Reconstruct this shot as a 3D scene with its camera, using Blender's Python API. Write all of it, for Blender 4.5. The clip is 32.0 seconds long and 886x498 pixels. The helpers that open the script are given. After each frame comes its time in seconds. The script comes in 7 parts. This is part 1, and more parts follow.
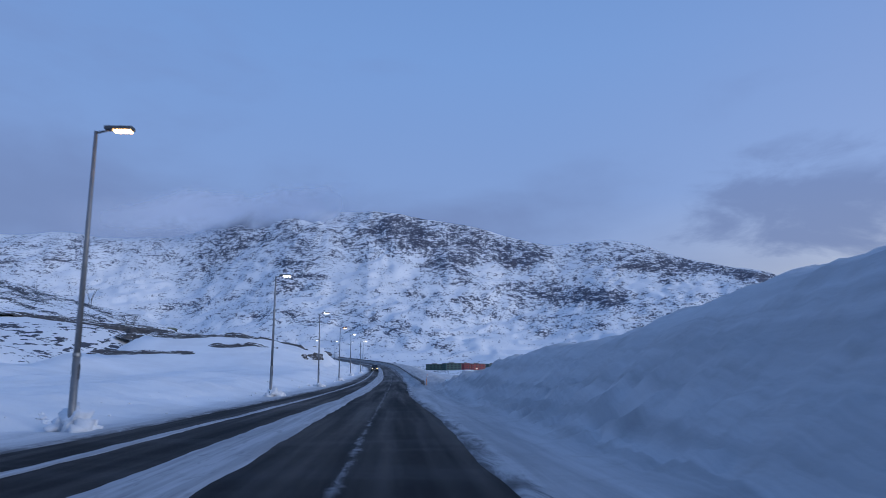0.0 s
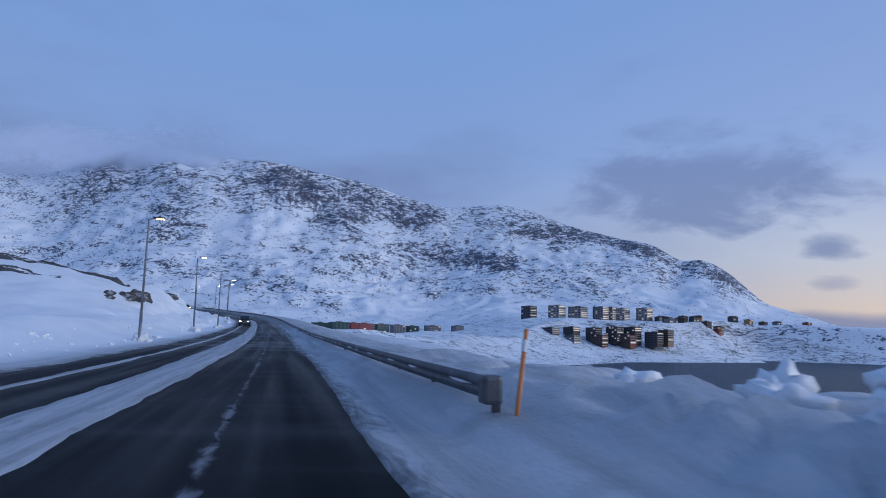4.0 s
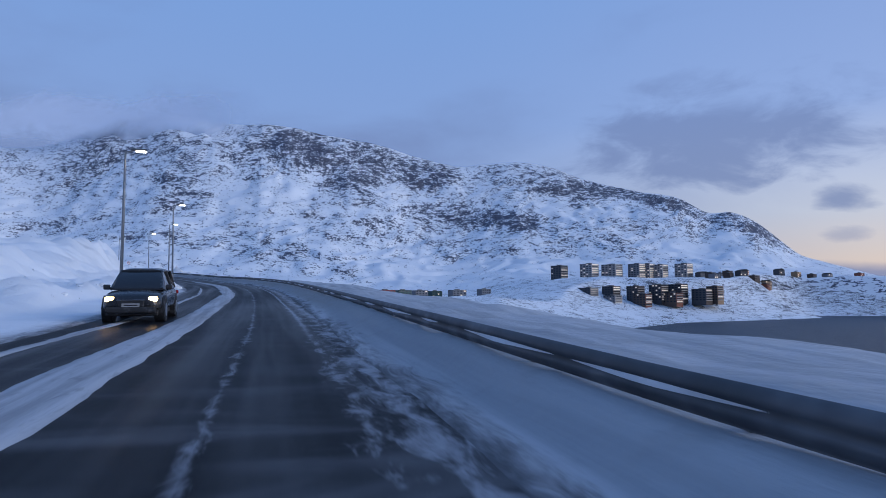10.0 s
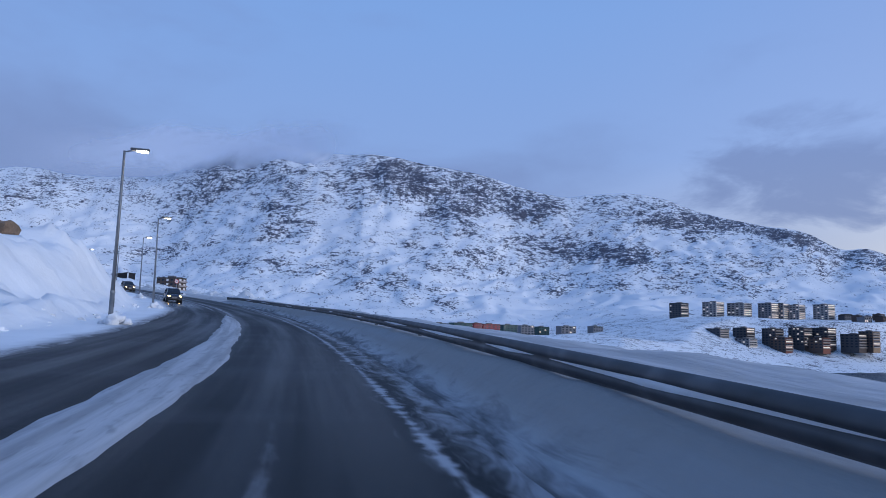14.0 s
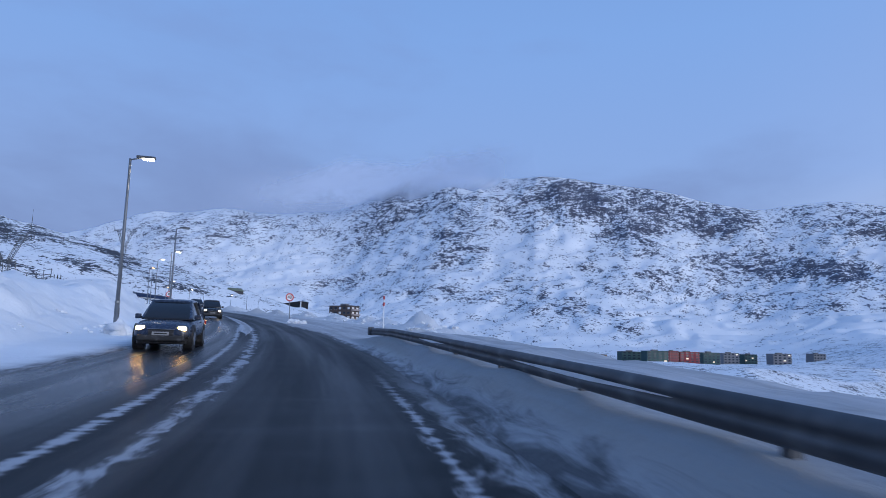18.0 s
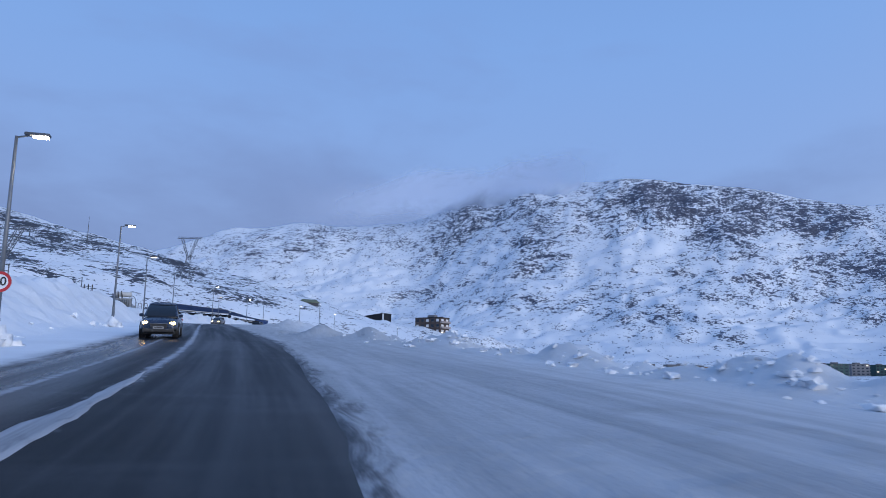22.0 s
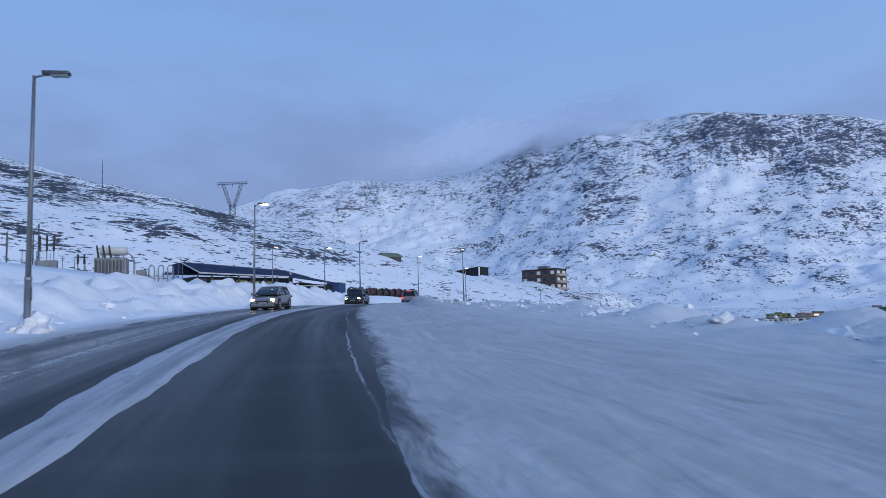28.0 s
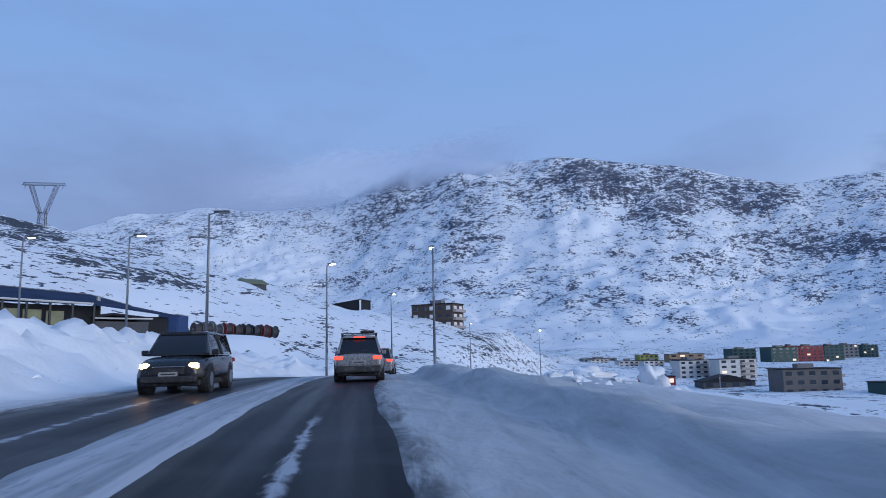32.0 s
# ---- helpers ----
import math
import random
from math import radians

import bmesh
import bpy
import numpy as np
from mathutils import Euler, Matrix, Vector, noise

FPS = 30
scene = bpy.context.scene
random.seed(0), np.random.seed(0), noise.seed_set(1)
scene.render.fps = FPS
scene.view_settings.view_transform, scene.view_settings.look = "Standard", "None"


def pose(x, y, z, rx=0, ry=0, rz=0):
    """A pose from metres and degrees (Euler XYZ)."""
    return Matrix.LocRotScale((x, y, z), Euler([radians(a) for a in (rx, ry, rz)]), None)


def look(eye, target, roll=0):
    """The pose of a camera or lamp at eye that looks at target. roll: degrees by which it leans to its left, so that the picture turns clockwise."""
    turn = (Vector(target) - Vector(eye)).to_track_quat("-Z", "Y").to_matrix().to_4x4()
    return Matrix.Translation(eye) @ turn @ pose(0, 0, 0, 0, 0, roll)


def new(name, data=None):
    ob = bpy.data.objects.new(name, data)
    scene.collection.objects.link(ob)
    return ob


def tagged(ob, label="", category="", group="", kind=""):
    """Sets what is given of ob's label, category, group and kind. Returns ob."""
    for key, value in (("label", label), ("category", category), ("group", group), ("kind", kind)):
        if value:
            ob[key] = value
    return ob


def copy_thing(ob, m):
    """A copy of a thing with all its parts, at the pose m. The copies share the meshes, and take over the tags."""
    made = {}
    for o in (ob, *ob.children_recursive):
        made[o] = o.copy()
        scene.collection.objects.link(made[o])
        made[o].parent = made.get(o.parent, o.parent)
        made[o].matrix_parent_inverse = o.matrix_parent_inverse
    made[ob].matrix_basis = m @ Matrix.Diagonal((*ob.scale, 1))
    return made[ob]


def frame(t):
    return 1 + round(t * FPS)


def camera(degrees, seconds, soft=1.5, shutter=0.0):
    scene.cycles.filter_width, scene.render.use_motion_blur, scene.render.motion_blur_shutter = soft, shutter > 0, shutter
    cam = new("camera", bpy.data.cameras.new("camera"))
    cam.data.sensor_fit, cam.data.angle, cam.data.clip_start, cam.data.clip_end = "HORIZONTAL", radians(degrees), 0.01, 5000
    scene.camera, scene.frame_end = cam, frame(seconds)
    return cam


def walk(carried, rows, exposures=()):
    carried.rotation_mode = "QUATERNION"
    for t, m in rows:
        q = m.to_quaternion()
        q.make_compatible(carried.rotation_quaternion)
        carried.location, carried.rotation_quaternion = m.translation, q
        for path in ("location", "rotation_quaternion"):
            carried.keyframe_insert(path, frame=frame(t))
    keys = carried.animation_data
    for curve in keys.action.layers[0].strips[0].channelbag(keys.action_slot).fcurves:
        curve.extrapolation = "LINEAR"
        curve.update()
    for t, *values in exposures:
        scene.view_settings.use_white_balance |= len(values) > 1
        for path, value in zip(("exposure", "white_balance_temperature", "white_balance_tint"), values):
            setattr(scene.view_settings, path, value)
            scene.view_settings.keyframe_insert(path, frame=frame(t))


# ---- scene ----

cam = camera(64.2, 32.0, soft=0.75, shutter=0.2)


def aim(yaw, pitch):
    y, p = radians(yaw), radians(pitch)
    return Vector((-math.sin(y) * math.cos(p), math.cos(y) * math.cos(p), math.sin(p)))


# seconds, place, yaw to the left, pitch, roll
PATH = [
    (0, 0.00, 0.00, 1.35, -0.15, 10.08, -0.18),
    (0.5, -0.53, 7.96, 1.31, -0.66, 10.04, -0.06),
    (1, -1.05, 15.92, 1.27, -1.45, 9.65, 0.14),
    (1.5, -1.57, 23.89, 1.24, -2.24, 8.93, 0.38),
    (2, -2.08, 31.87, 1.23, -2.89, 8.49, 0.46),
    (2.5, -2.59, 39.85, 1.22, -3.91, 7.93, 0.59),
    (3, -3.09, 47.84, 1.22, -5.34, 7.33, 0.85),
    (3.5, -3.59, 55.84, 1.24, -7.35, 7.05, 1.25),
    (4, -4.08, 63.85, 1.26, -9.26, 7.08, 1.48),
    (4.5, -4.58, 71.86, 1.30, -10.76, 6.92, 1.50),
    (5, -5.08, 79.88, 1.35, -11.66, 6.77, 1.34),
    (5.5, -5.58, 87.91, 1.42, -12.01, 6.62, 1.03),
    (6, -6.08, 95.95, 1.49, -12.04, 6.53, 0.73),
    (6.5, -6.61, 103.99, 1.59, -11.99, 6.53, 0.59),
    (7, -7.14, 112.05, 1.70, -11.91, 6.62, 0.65),
    (7.5, -7.71, 120.12, 1.83, -11.84, 6.99, 0.51),
    (8, -8.29, 128.21, 1.98, -11.60, 7.06, 0.32),
    (8.5, -8.91, 136.30, 2.14, -10.97, 6.43, 0.09),
    (9, -9.55, 144.42, 2.33, -10.28, 5.79, -0.08),
    (9.5, -10.23, 152.54, 2.53, -9.02, 5.14, -0.20),
    (10, -10.94, 160.68, 2.77, -8.47, 4.19, -0.44),
    (10.5, -11.69, 168.83, 3.02, -8.35, 4.19, -0.53),
    (11, -12.49, 176.99, 3.30, -8.05, 4.72, -0.45),
    (11.5, -13.33, 185.15, 3.60, -7.45, 4.56, -0.16),
    (12, -14.22, 193.31, 3.91, -6.46, 5.20, 0.35),
    (12.5, -15.19, 201.47, 4.24, -5.15, 5.68, 0.70),
    (13, -16.25, 209.63, 4.57, -3.39, 6.12, 1.07),
    (13.5, -17.40, 217.78, 4.90, -2.11, 6.49, 1.33),
    (14, -18.67, 225.92, 5.22, -0.54, 6.79, 1.45),
    (14.5, -20.09, 234.04, 5.55, 1.30, 7.01, 1.43),
    (15, -21.69, 242.14, 5.87, 3.29, 7.22, 1.35),
    (15.5, -23.49, 250.19, 6.20, 5.31, 7.43, 1.29),
    (16, -25.49, 258.19, 6.53, 7.33, 7.68, 1.26),
    (16.5, -27.70, 266.13, 6.87, 9.18, 7.87, 1.20),
    (17, -30.11, 274.00, 7.23, 10.90, 8.08, 1.23),
    (17.5, -32.73, 281.78, 7.62, 12.18, 8.34, 1.30),
    (18, -35.56, 289.47, 8.03, 13.35, 8.62, 1.24),
    (18.5, -38.58, 297.05, 8.47, 14.33, 8.59, 1.16),
    (19, -41.80, 304.51, 8.93, 15.18, 8.52, 1.02),
    (19.5, -45.20, 311.82, 9.41, 16.06, 8.63, 0.99),
    (20, -48.77, 318.99, 9.91, 16.81, 8.93, 0.96),
    (20.5, -52.52, 326.03, 10.42, 17.13, 9.03, 0.93),
    (21, -56.44, 332.93, 10.94, 17.33, 9.00, 0.98),
    (21.5, -60.53, 339.72, 11.47, 18.11, 9.19, 0.92),
    (22, -64.79, 346.43, 12.00, 19.47, 9.41, 0.68),
    (22.5, -69.21, 353.09, 12.54, 21.44, 9.81, 0.46),
    (23, -73.78, 359.70, 13.08, 23.28, 9.86, 0.18),
    (23.5, -78.49, 366.29, 13.62, 25.11, 9.73, -0.22),
    (24, -83.32, 372.84, 14.17, 26.36, 9.51, -0.58),
    (24.5, -88.23, 379.36, 14.71, 27.05, 9.14, -1.00),
    (25, -93.21, 385.82, 15.25, 27.10, 8.72, -1.10),
    (25.5, -98.22, 392.22, 15.79, 27.02, 8.52, -1.18),
    (26, -103.21, 398.54, 16.31, 26.64, 8.12, -1.27),
    (26.5, -108.16, 404.80, 16.83, 25.99, 7.55, -1.36),
    (27, -113.03, 411.00, 17.32, 25.20, 6.91, -1.46),
    (27.5, -117.78, 417.14, 17.80, 24.37, 6.30, -1.57),
    (28, -122.38, 423.21, 18.26, 23.52, 5.75, -1.67),
    (28.5, -126.78, 429.23, 18.70, 22.51, 5.52, -1.88),
    (29, -130.93, 435.18, 19.11, 21.39, 5.29, -1.92),
    (29.5, -134.80, 441.03, 19.49, 20.14, 5.95, -1.99),
    (30, -138.33, 446.78, 19.84, 18.94, 6.50, -1.96),
    (30.5, -141.50, 452.43, 20.15, 17.35, 6.83, -1.80),
    (31, -144.28, 457.97, 20.43, 15.68, 7.83, -1.84),
    (31.5, -146.64, 463.39, 20.69, 14.14, 7.95, -1.68),
    (32, -148.62, 468.67, 20.91, 12.12, 8.42, -1.33),
]
walk(cam, [(t, look((x, y, z), Vector((x, y, z)) + 10 * aim(yaw, pitch), roll)) for t, x, y, z, yaw, pitch, roll in PATH], [(0, 0.0, 6520, 9), (9, 0.05, 6520, 9), (14, 0.18, 6530, 9), (18, 0.24, 6540, 8), (25, 0.24, 6600, 7), (28, 0.26, 6720, 6), (32, 0.24, 6720, 6)])

# ---------------------------------------------------------------- sky and light
world = bpy.data.worlds.new("dusk_sky")
scene.world = world
world.use_nodes = True
wn, wl = world.node_tree.nodes, world.node_tree.links
wn.clear()


def wnode(kind, **values):
    n = wn.new(kind)
    for key, value in values.items():
        setattr(n, key, value)
    return n


def wmath(op, a, b=None, c=None, clamp=False):
    n = wnode("ShaderNodeMath", operation=op, use_clamp=clamp)
    for i, v in enumerate((a, b, c)):
        if v is None:
            continue
        if isinstance(v, (int, float)):
            n.inputs[i].default_value = v
        else:
            wl.new(v, n.inputs[i])
    return n.outputs[0]


def wramp(fac, stops):
    n = wnode("ShaderNodeValToRGB")
    while len(n.color_ramp.elements) < len(stops):
        n.color_ramp.elements.new(0.5)
    for e, (at, rgb) in zip(n.color_ramp.elements, stops):
        e.position, e.color = at, (*rgb, 1)
    wl.new(fac, n.inputs[0])
    return n.outputs[0]


def wmix(fac, a, b):
    n = wnode("ShaderNodeMix", data_type="RGBA")
    for sock, v in ((n.inputs[0], fac), (n.inputs[6], a), (n.inputs[7], b)):
        if isinstance(v, (int, float)):
            sock.default_value = v
        elif isinstance(v, tuple):
            sock.default_value = (*v, 1)
        else:
            wl.new(v, sock)
    return n.outputs[2]


def wnoise(vec, scale, detail, rough=0.5, squash=(1, 1, 1), shift=(0, 0, 0), warp=0.0):
    m = wnode("ShaderNodeMapping")
    m.inputs["Scale"].default_value, m.inputs["Location"].default_value = squash, shift
    wl.new(vec, m.inputs["Vector"])
    n = wnode("ShaderNodeTexNoise")
    n.inputs["Scale"].default_value, n.inputs["Detail"].default_value, n.inputs["Roughness"].default_value = scale, detail, rough
    n.inputs["Distortion"].default_value = warp
    wl.new(m.outputs[0], n.inputs["Vector"])
    return n.outputs[0]


def wsmooth(v, lo, hi):
    n = wnode("ShaderNodeMapRange", interpolation_type="SMOOTHSTEP")
    n.inputs[1].default_value, n.inputs[2].default_value = lo, hi
    wl.new(v, n.inputs[0])
    return n.outputs[0]


SUN_AZ, SUN_EL = -118.0, 14.0  # degrees to the left of +y, and up
way = wnode("ShaderNodeTexCoord").outputs["Generated"]
split = wnode("ShaderNodeSeparateXYZ")
wl.new(way, split.inputs[0])
up = split.outputs[2]
sky = wnode("ShaderNodeTexSky", sky_type="NISHITA", sun_disc=False)
sky.sun_elevation, sky.sun_rotation = radians(3.0), radians(60)
sky.altitude, sky.air_density, sky.dust_density, sky.ozone_density = 30, 1.2, 0.6, 2.5
clear_sky = wnode("ShaderNodeVectorMath", operation="SCALE")
wl.new(sky.outputs[0], clear_sky.inputs[0])
clear_sky.inputs["Scale"].default_value = 0.12
# nearness to the sunset, 0 to 1
dot = wnode("ShaderNodeVectorMath", operation="DOT_PRODUCT")
wl.new(way, dot.inputs[0])
dot.inputs[1].default_value = (math.sin(radians(60)), math.cos(radians(60)), 0)
west = wsmooth(dot.outputs["Value"], 0.55, 1.0)
high = wramp(up, [(0.0, (0.19, 0.28, 0.53)), (0.16, (0.25, 0.37, 0.70)), (0.42, (0.20, 0.36, 0.74)), (0.8, (0.12, 0.26, 0.61))])
low = wramp(up, [(0.0, (0.50, 0.42, 0.46)), (0.045, (0.74, 0.64, 0.59)), (0.11, (0.60, 0.65, 0.78)), (0.24, (0.29, 0.42, 0.77)), (0.8, (0.13, 0.25, 0.62))])
veil = wmix(west, high, low)
air = wmix(0.9, clear_sky.outputs[0], veil)
# broad grey-violet cloud, streaked and denser low down
flat = (1.0, 1.0, 2.6)
broad = wnoise(way, 1.35, 5, 0.55, flat, (3.1, 0.4, 0.0), 0.4)
fine_c = wnoise(way, 4.2, 6, 0.55, flat, (0.3, 1.7, 0.2), 0.3)
cover = wmath("ADD", wmath("MULTIPLY", broad, 0.65), wmath("MULTIPLY", fine_c, 0.35))
# the layer hangs low over the mountain and thins towards the west and overhead
edge = wmath("SUBTRACT", up, wmath("MULTIPLY", wmath("SUBTRACT", cover, 0.5), 0.85))
layer = wmath("MULTIPLY", wsmooth(edge, 0.34, 0.14), wmath("SUBTRACT", 1.0, wmath("MULTIPLY", west, 0.9)))
streaks = wmath("MULTIPLY", wsmooth(cover, 0.47, 0.62), wmath("SUBTRACT", 1.0, wmath("MULTIPLY", west, wsmooth(up, 0.22, 0.12)), clamp=True))
thick = wmath("MAXIMUM", wmath("MULTIPLY", layer, 0.85), wmath("MULTIPLY", streaks, 0.55))


def puff(az, el, inner, outer, ragged):
    """A single cloud in the sky at az degrees to the left and el up."""
    d = wnode("ShaderNodeVectorMath", operation="DISTANCE")
    squashed = wnode("ShaderNodeVectorMath", operation="MULTIPLY")
    squashed.inputs[1].default_value = (1, 1, 2.4)
    wl.new(way, squashed.inputs[0])
    wl.new(squashed.outputs[0], d.inputs[0])
    a, e = radians(az), radians(el)
    d.inputs[1].default_value = (-math.sin(a) * math.cos(e), math.cos(a) * math.cos(e), 2.4 * math.sin(e))
    far = wmath("ADD", d.outputs["Value"], wmath("MULTIPLY", wmath("SUBTRACT", wnoise(way, 9, 5, 0.6, (1, 1, 2.5), warp=0.4), 0.5), ragged))
    return wsmooth(far, outer, inner)


puffs = wmath("MAXIMUM", wmath("MULTIPLY", wmath("MAXIMUM", puff(-29.0, 12.3, 0.05, 0.21, 0.42), puff(-35.5, 11.6, 0.02, 0.12, 0.3)), 0.9), wmath("MAXIMUM", wmath("MULTIPLY", puff(-38.2, 7.0, 0.0, 0.05, 0.10), 0.85), wmath("MULTIPLY", puff(-38.2, 4.4, 0.0, 0.04, 0.08), 0.5)))
thick = wmath("MAXIMUM", thick, puffs)
cloud_tint = wramp(up, [(0.0, (0.135, 0.19, 0.375)), (0.2, (0.165, 0.235, 0.455)), (0.5, (0.18, 0.29, 0.60))])
clouded = wmix(wmath("MULTIPLY", thick, 0.9), air, cloud_tint)
# a far bank of cloud along the horizon
bank = wsmooth(wmath("ADD", up, wmath("MULTIPLY", wnoise(way, 7, 4, 0.5, (1, 1, 3)), -0.03)), 0.034, 0.014)
clouded = wmix(wmath("MULTIPLY", bank, 0.85), clouded, (0.19, 0.24, 0.42))
back = wnode("ShaderNodeBackground")
wl.new(clouded, back.inputs[0])
back.inputs[1].default_value = 1.0
wl.new(back.outputs[0], wnode("ShaderNodeOutputWorld").inputs[0])

sun = new("sun", bpy.data.lights.new("sun", "SUN"))
sun.data.energy, sun.data.angle, sun.data.color = 1.5, radians(40), (0.92, 0.93, 1.0)
sun.matrix_world = look((0, 0, 0), -Vector((-math.sin(radians(SUN_AZ)), math.cos(radians(SUN_AZ)), math.tan(radians(SUN_EL)))))



# ---------------------------------------------------------------- materials
class Nodes:
    """A short hand for node materials."""

    def __init__(self, name):
        self.mat = bpy.data.materials.new(name)
        self.mat.use_nodes = True
        self.t = self.mat.node_tree
        self.b = self.t.nodes["Principled BSDF"]
        self.xyz = self.t.nodes.new("ShaderNodeTexCoord").outputs["Object"]

    def node(self, kind, **values):
        n = self.t.nodes.new(kind)
        for key, value in values.items():
            setattr(n, key, value)
        return n

    def put(self, v, sock):
        if isinstance(v, (int, float)):
            sock.default_value = v
        elif isinstance(v, tuple):
            sock.default_value = (*v, 1) if len(v) == 3 and sock.type == "RGBA" else v
        else:
            self.t.links.new(v, sock)

    def math(self, op, a, b=0.0, clamp=False):
        n = self.node("ShaderNodeMath", operation=op, use_clamp=clamp)
        self.put(a, n.inputs[0])
        self.put(b, n.inputs[1])
        return n.outputs[0]

    def noise(self, scale, detail=4, rough=0.55, squash=(1, 1, 1), vec=None, warp=0.0):
        m = self.node("ShaderNodeMapping")
        m.inputs["Scale"].default_value = squash
        self.put(vec or self.xyz, m.inputs["Vector"])
        n = self.node("ShaderNodeTexNoise")
        n.inputs["Scale"].default_value, n.inputs["Detail"].default_value, n.inputs["Roughness"].default_value = scale, detail, rough
        n.inputs["Distortion"].default_value = warp
        self.put(m.outputs[0], n.inputs["Vector"])
        return n.outputs[0]

    def smooth(self, v, lo, hi, to=(0.0, 1.0)):
        n = self.node("ShaderNodeMapRange", interpolation_type="SMOOTHSTEP")
        for i, x in enumerate((v, lo, hi, *to)):
            self.put(x, n.inputs[i])
        return n.outputs[0]

    def mix(self, fac, a, b):
        n = self.node("ShaderNodeMix", data_type="RGBA")
        self.put(fac, n.inputs[0])
        self.put(a, n.inputs[6])
        self.put(b, n.inputs[7])
        return n.outputs[2]

    def bump(self, height, strength, distance):
        n = self.node("ShaderNodeBump")
        n.inputs["Strength"].default_value, n.inputs["Distance"].default_value = strength, distance
        self.put(height, n.inputs["Height"])
        self.put(n.outputs[0], self.b.inputs["Normal"])

    def done(self, color, rough=0.6, metal=0.0):
        self.put(color, self.b.inputs["Base Color"])
        self.put(rough, self.b.inputs["Roughness"])
        self.put(metal, self.b.inputs["Metallic"])
        return self.mat


def paint(name, color, rough=0.5, metal=0.0, scale=2.0, vary=0.25, bump=0.0, dirt=None):
    """A surface of one colour with grain and stains at two sizes."""
    n = Nodes(name)
    big, small = n.noise(scale, 4), n.noise(scale * 9, 5)
    both = n.math("ADD", n.math("MULTIPLY", big, 0.6), n.math("MULTIPLY", small, 0.4))
    dark, light = tuple(c * (1 - vary) for c in color), tuple(min(1.0, c * (1 + vary)) for c in color)
    col = n.mix(n.smooth(both, 0.3, 0.7), dark, light)
    if dirt:
        col = n.mix(n.smooth(big, 0.52, 0.72, (0.0, 0.7)), col, dirt)
    if bump:
        n.bump(small, 0.6, bump)
    return n.done(col, n.smooth(small, 0.3, 0.7, (max(0.02, rough - 0.08), min(1.0, rough + 0.08))), metal)


def glow(name, color, strength):
    n = Nodes(name)
    n.put(color, n.b.inputs["Emission Color"])
    n.put(strength, n.b.inputs["Emission Strength"])
    return n.done(color, 0.4)


SNOW, ROCK = (0.82, 0.84, 0.87), (0.085, 0.080, 0.082)


def snow_material(name, dirt=0.0, grain=1.0):
    n = Nodes(name)
    big, mid, small = n.noise(0.13, 4), n.noise(1.1, 5, 0.6), n.noise(9.0, 4, 0.6)
    col = n.mix(n.smooth(big, 0.35, 0.7), SNOW, tuple(c * 0.90 for c in SNOW))
    if dirt:
        col = n.mix(n.math("MULTIPLY", n.smooth(mid, 0.45, 0.75), dirt), col, (0.42, 0.40, 0.40))
    n.bump(n.math("ADD", n.math("MULTIPLY", mid, 0.8), n.math("MULTIPLY", small, 0.2)), 0.7, 0.12 * grain)
    return n.done(col, 0.75)


def slope_material(name, sizes, cut, lean, flat=1.0, tint=ROCK, brown=0.3, share=(0.22, 0.32, 0.46)):
    """Snow with bare rock: ledges by noise, more on the steep and where the mesh says (bare)."""
    n = Nodes(name)
    sep = n.node("ShaderNodeSeparateXYZ")
    n.put(n.node("ShaderNodeUVMap", uv_map="bare").outputs[0], sep.inputs[0])
    a = n.noise(sizes[0], 5, 0.6, (1, 1, flat * 1.0), warp=0.6)
    b = n.noise(sizes[1], 6, 0.62, (1, 1, flat * 2.2), warp=0.5)
    c = n.noise(sizes[2], 4, 0.6, (1, 1, flat * 1.6))
    geo = n.node("ShaderNodeNewGeometry")
    nz = n.node("ShaderNodeSeparateXYZ")
    n.put(geo.outputs["Normal"], nz.inputs[0])
    steep = n.math("SUBTRACT", 1.0, nz.outputs[2])
    v = n.math("ADD", n.math("MULTIPLY", a, share[0]), n.math("MULTIPLY", b, share[1]))
    v = n.math("ADD", v, n.math("MULTIPLY", c, share[2]))
    v = n.math("ADD", v, n.math("MULTIPLY", steep, lean))
    v = n.math("ADD", v, n.math("MULTIPLY", sep.outputs[0], 0.14))
    rock = n.smooth(v, cut, cut + 0.008)
    tone = n.mix(n.smooth(c, 0.3, 0.7), tuple(x * 0.6 for x in tint), tuple(x * 1.9 for x in tint))
    tone = n.mix(n.smooth(b, 0.45, 0.7, (0.0, brown)), tone, (0.105, 0.092, 0.088))
    snow = n.mix(n.smooth(a, 0.3, 0.7), SNOW, tuple(x * 0.9 for x in SNOW))
    n.bump(n.math("ADD", n.math("MULTIPLY", b, 0.6), n.math("MULTIPLY", c, 0.4)), 0.5, 0.12 / sizes[2])
    return n.done(n.mix(rock, snow, tone), 0.8)


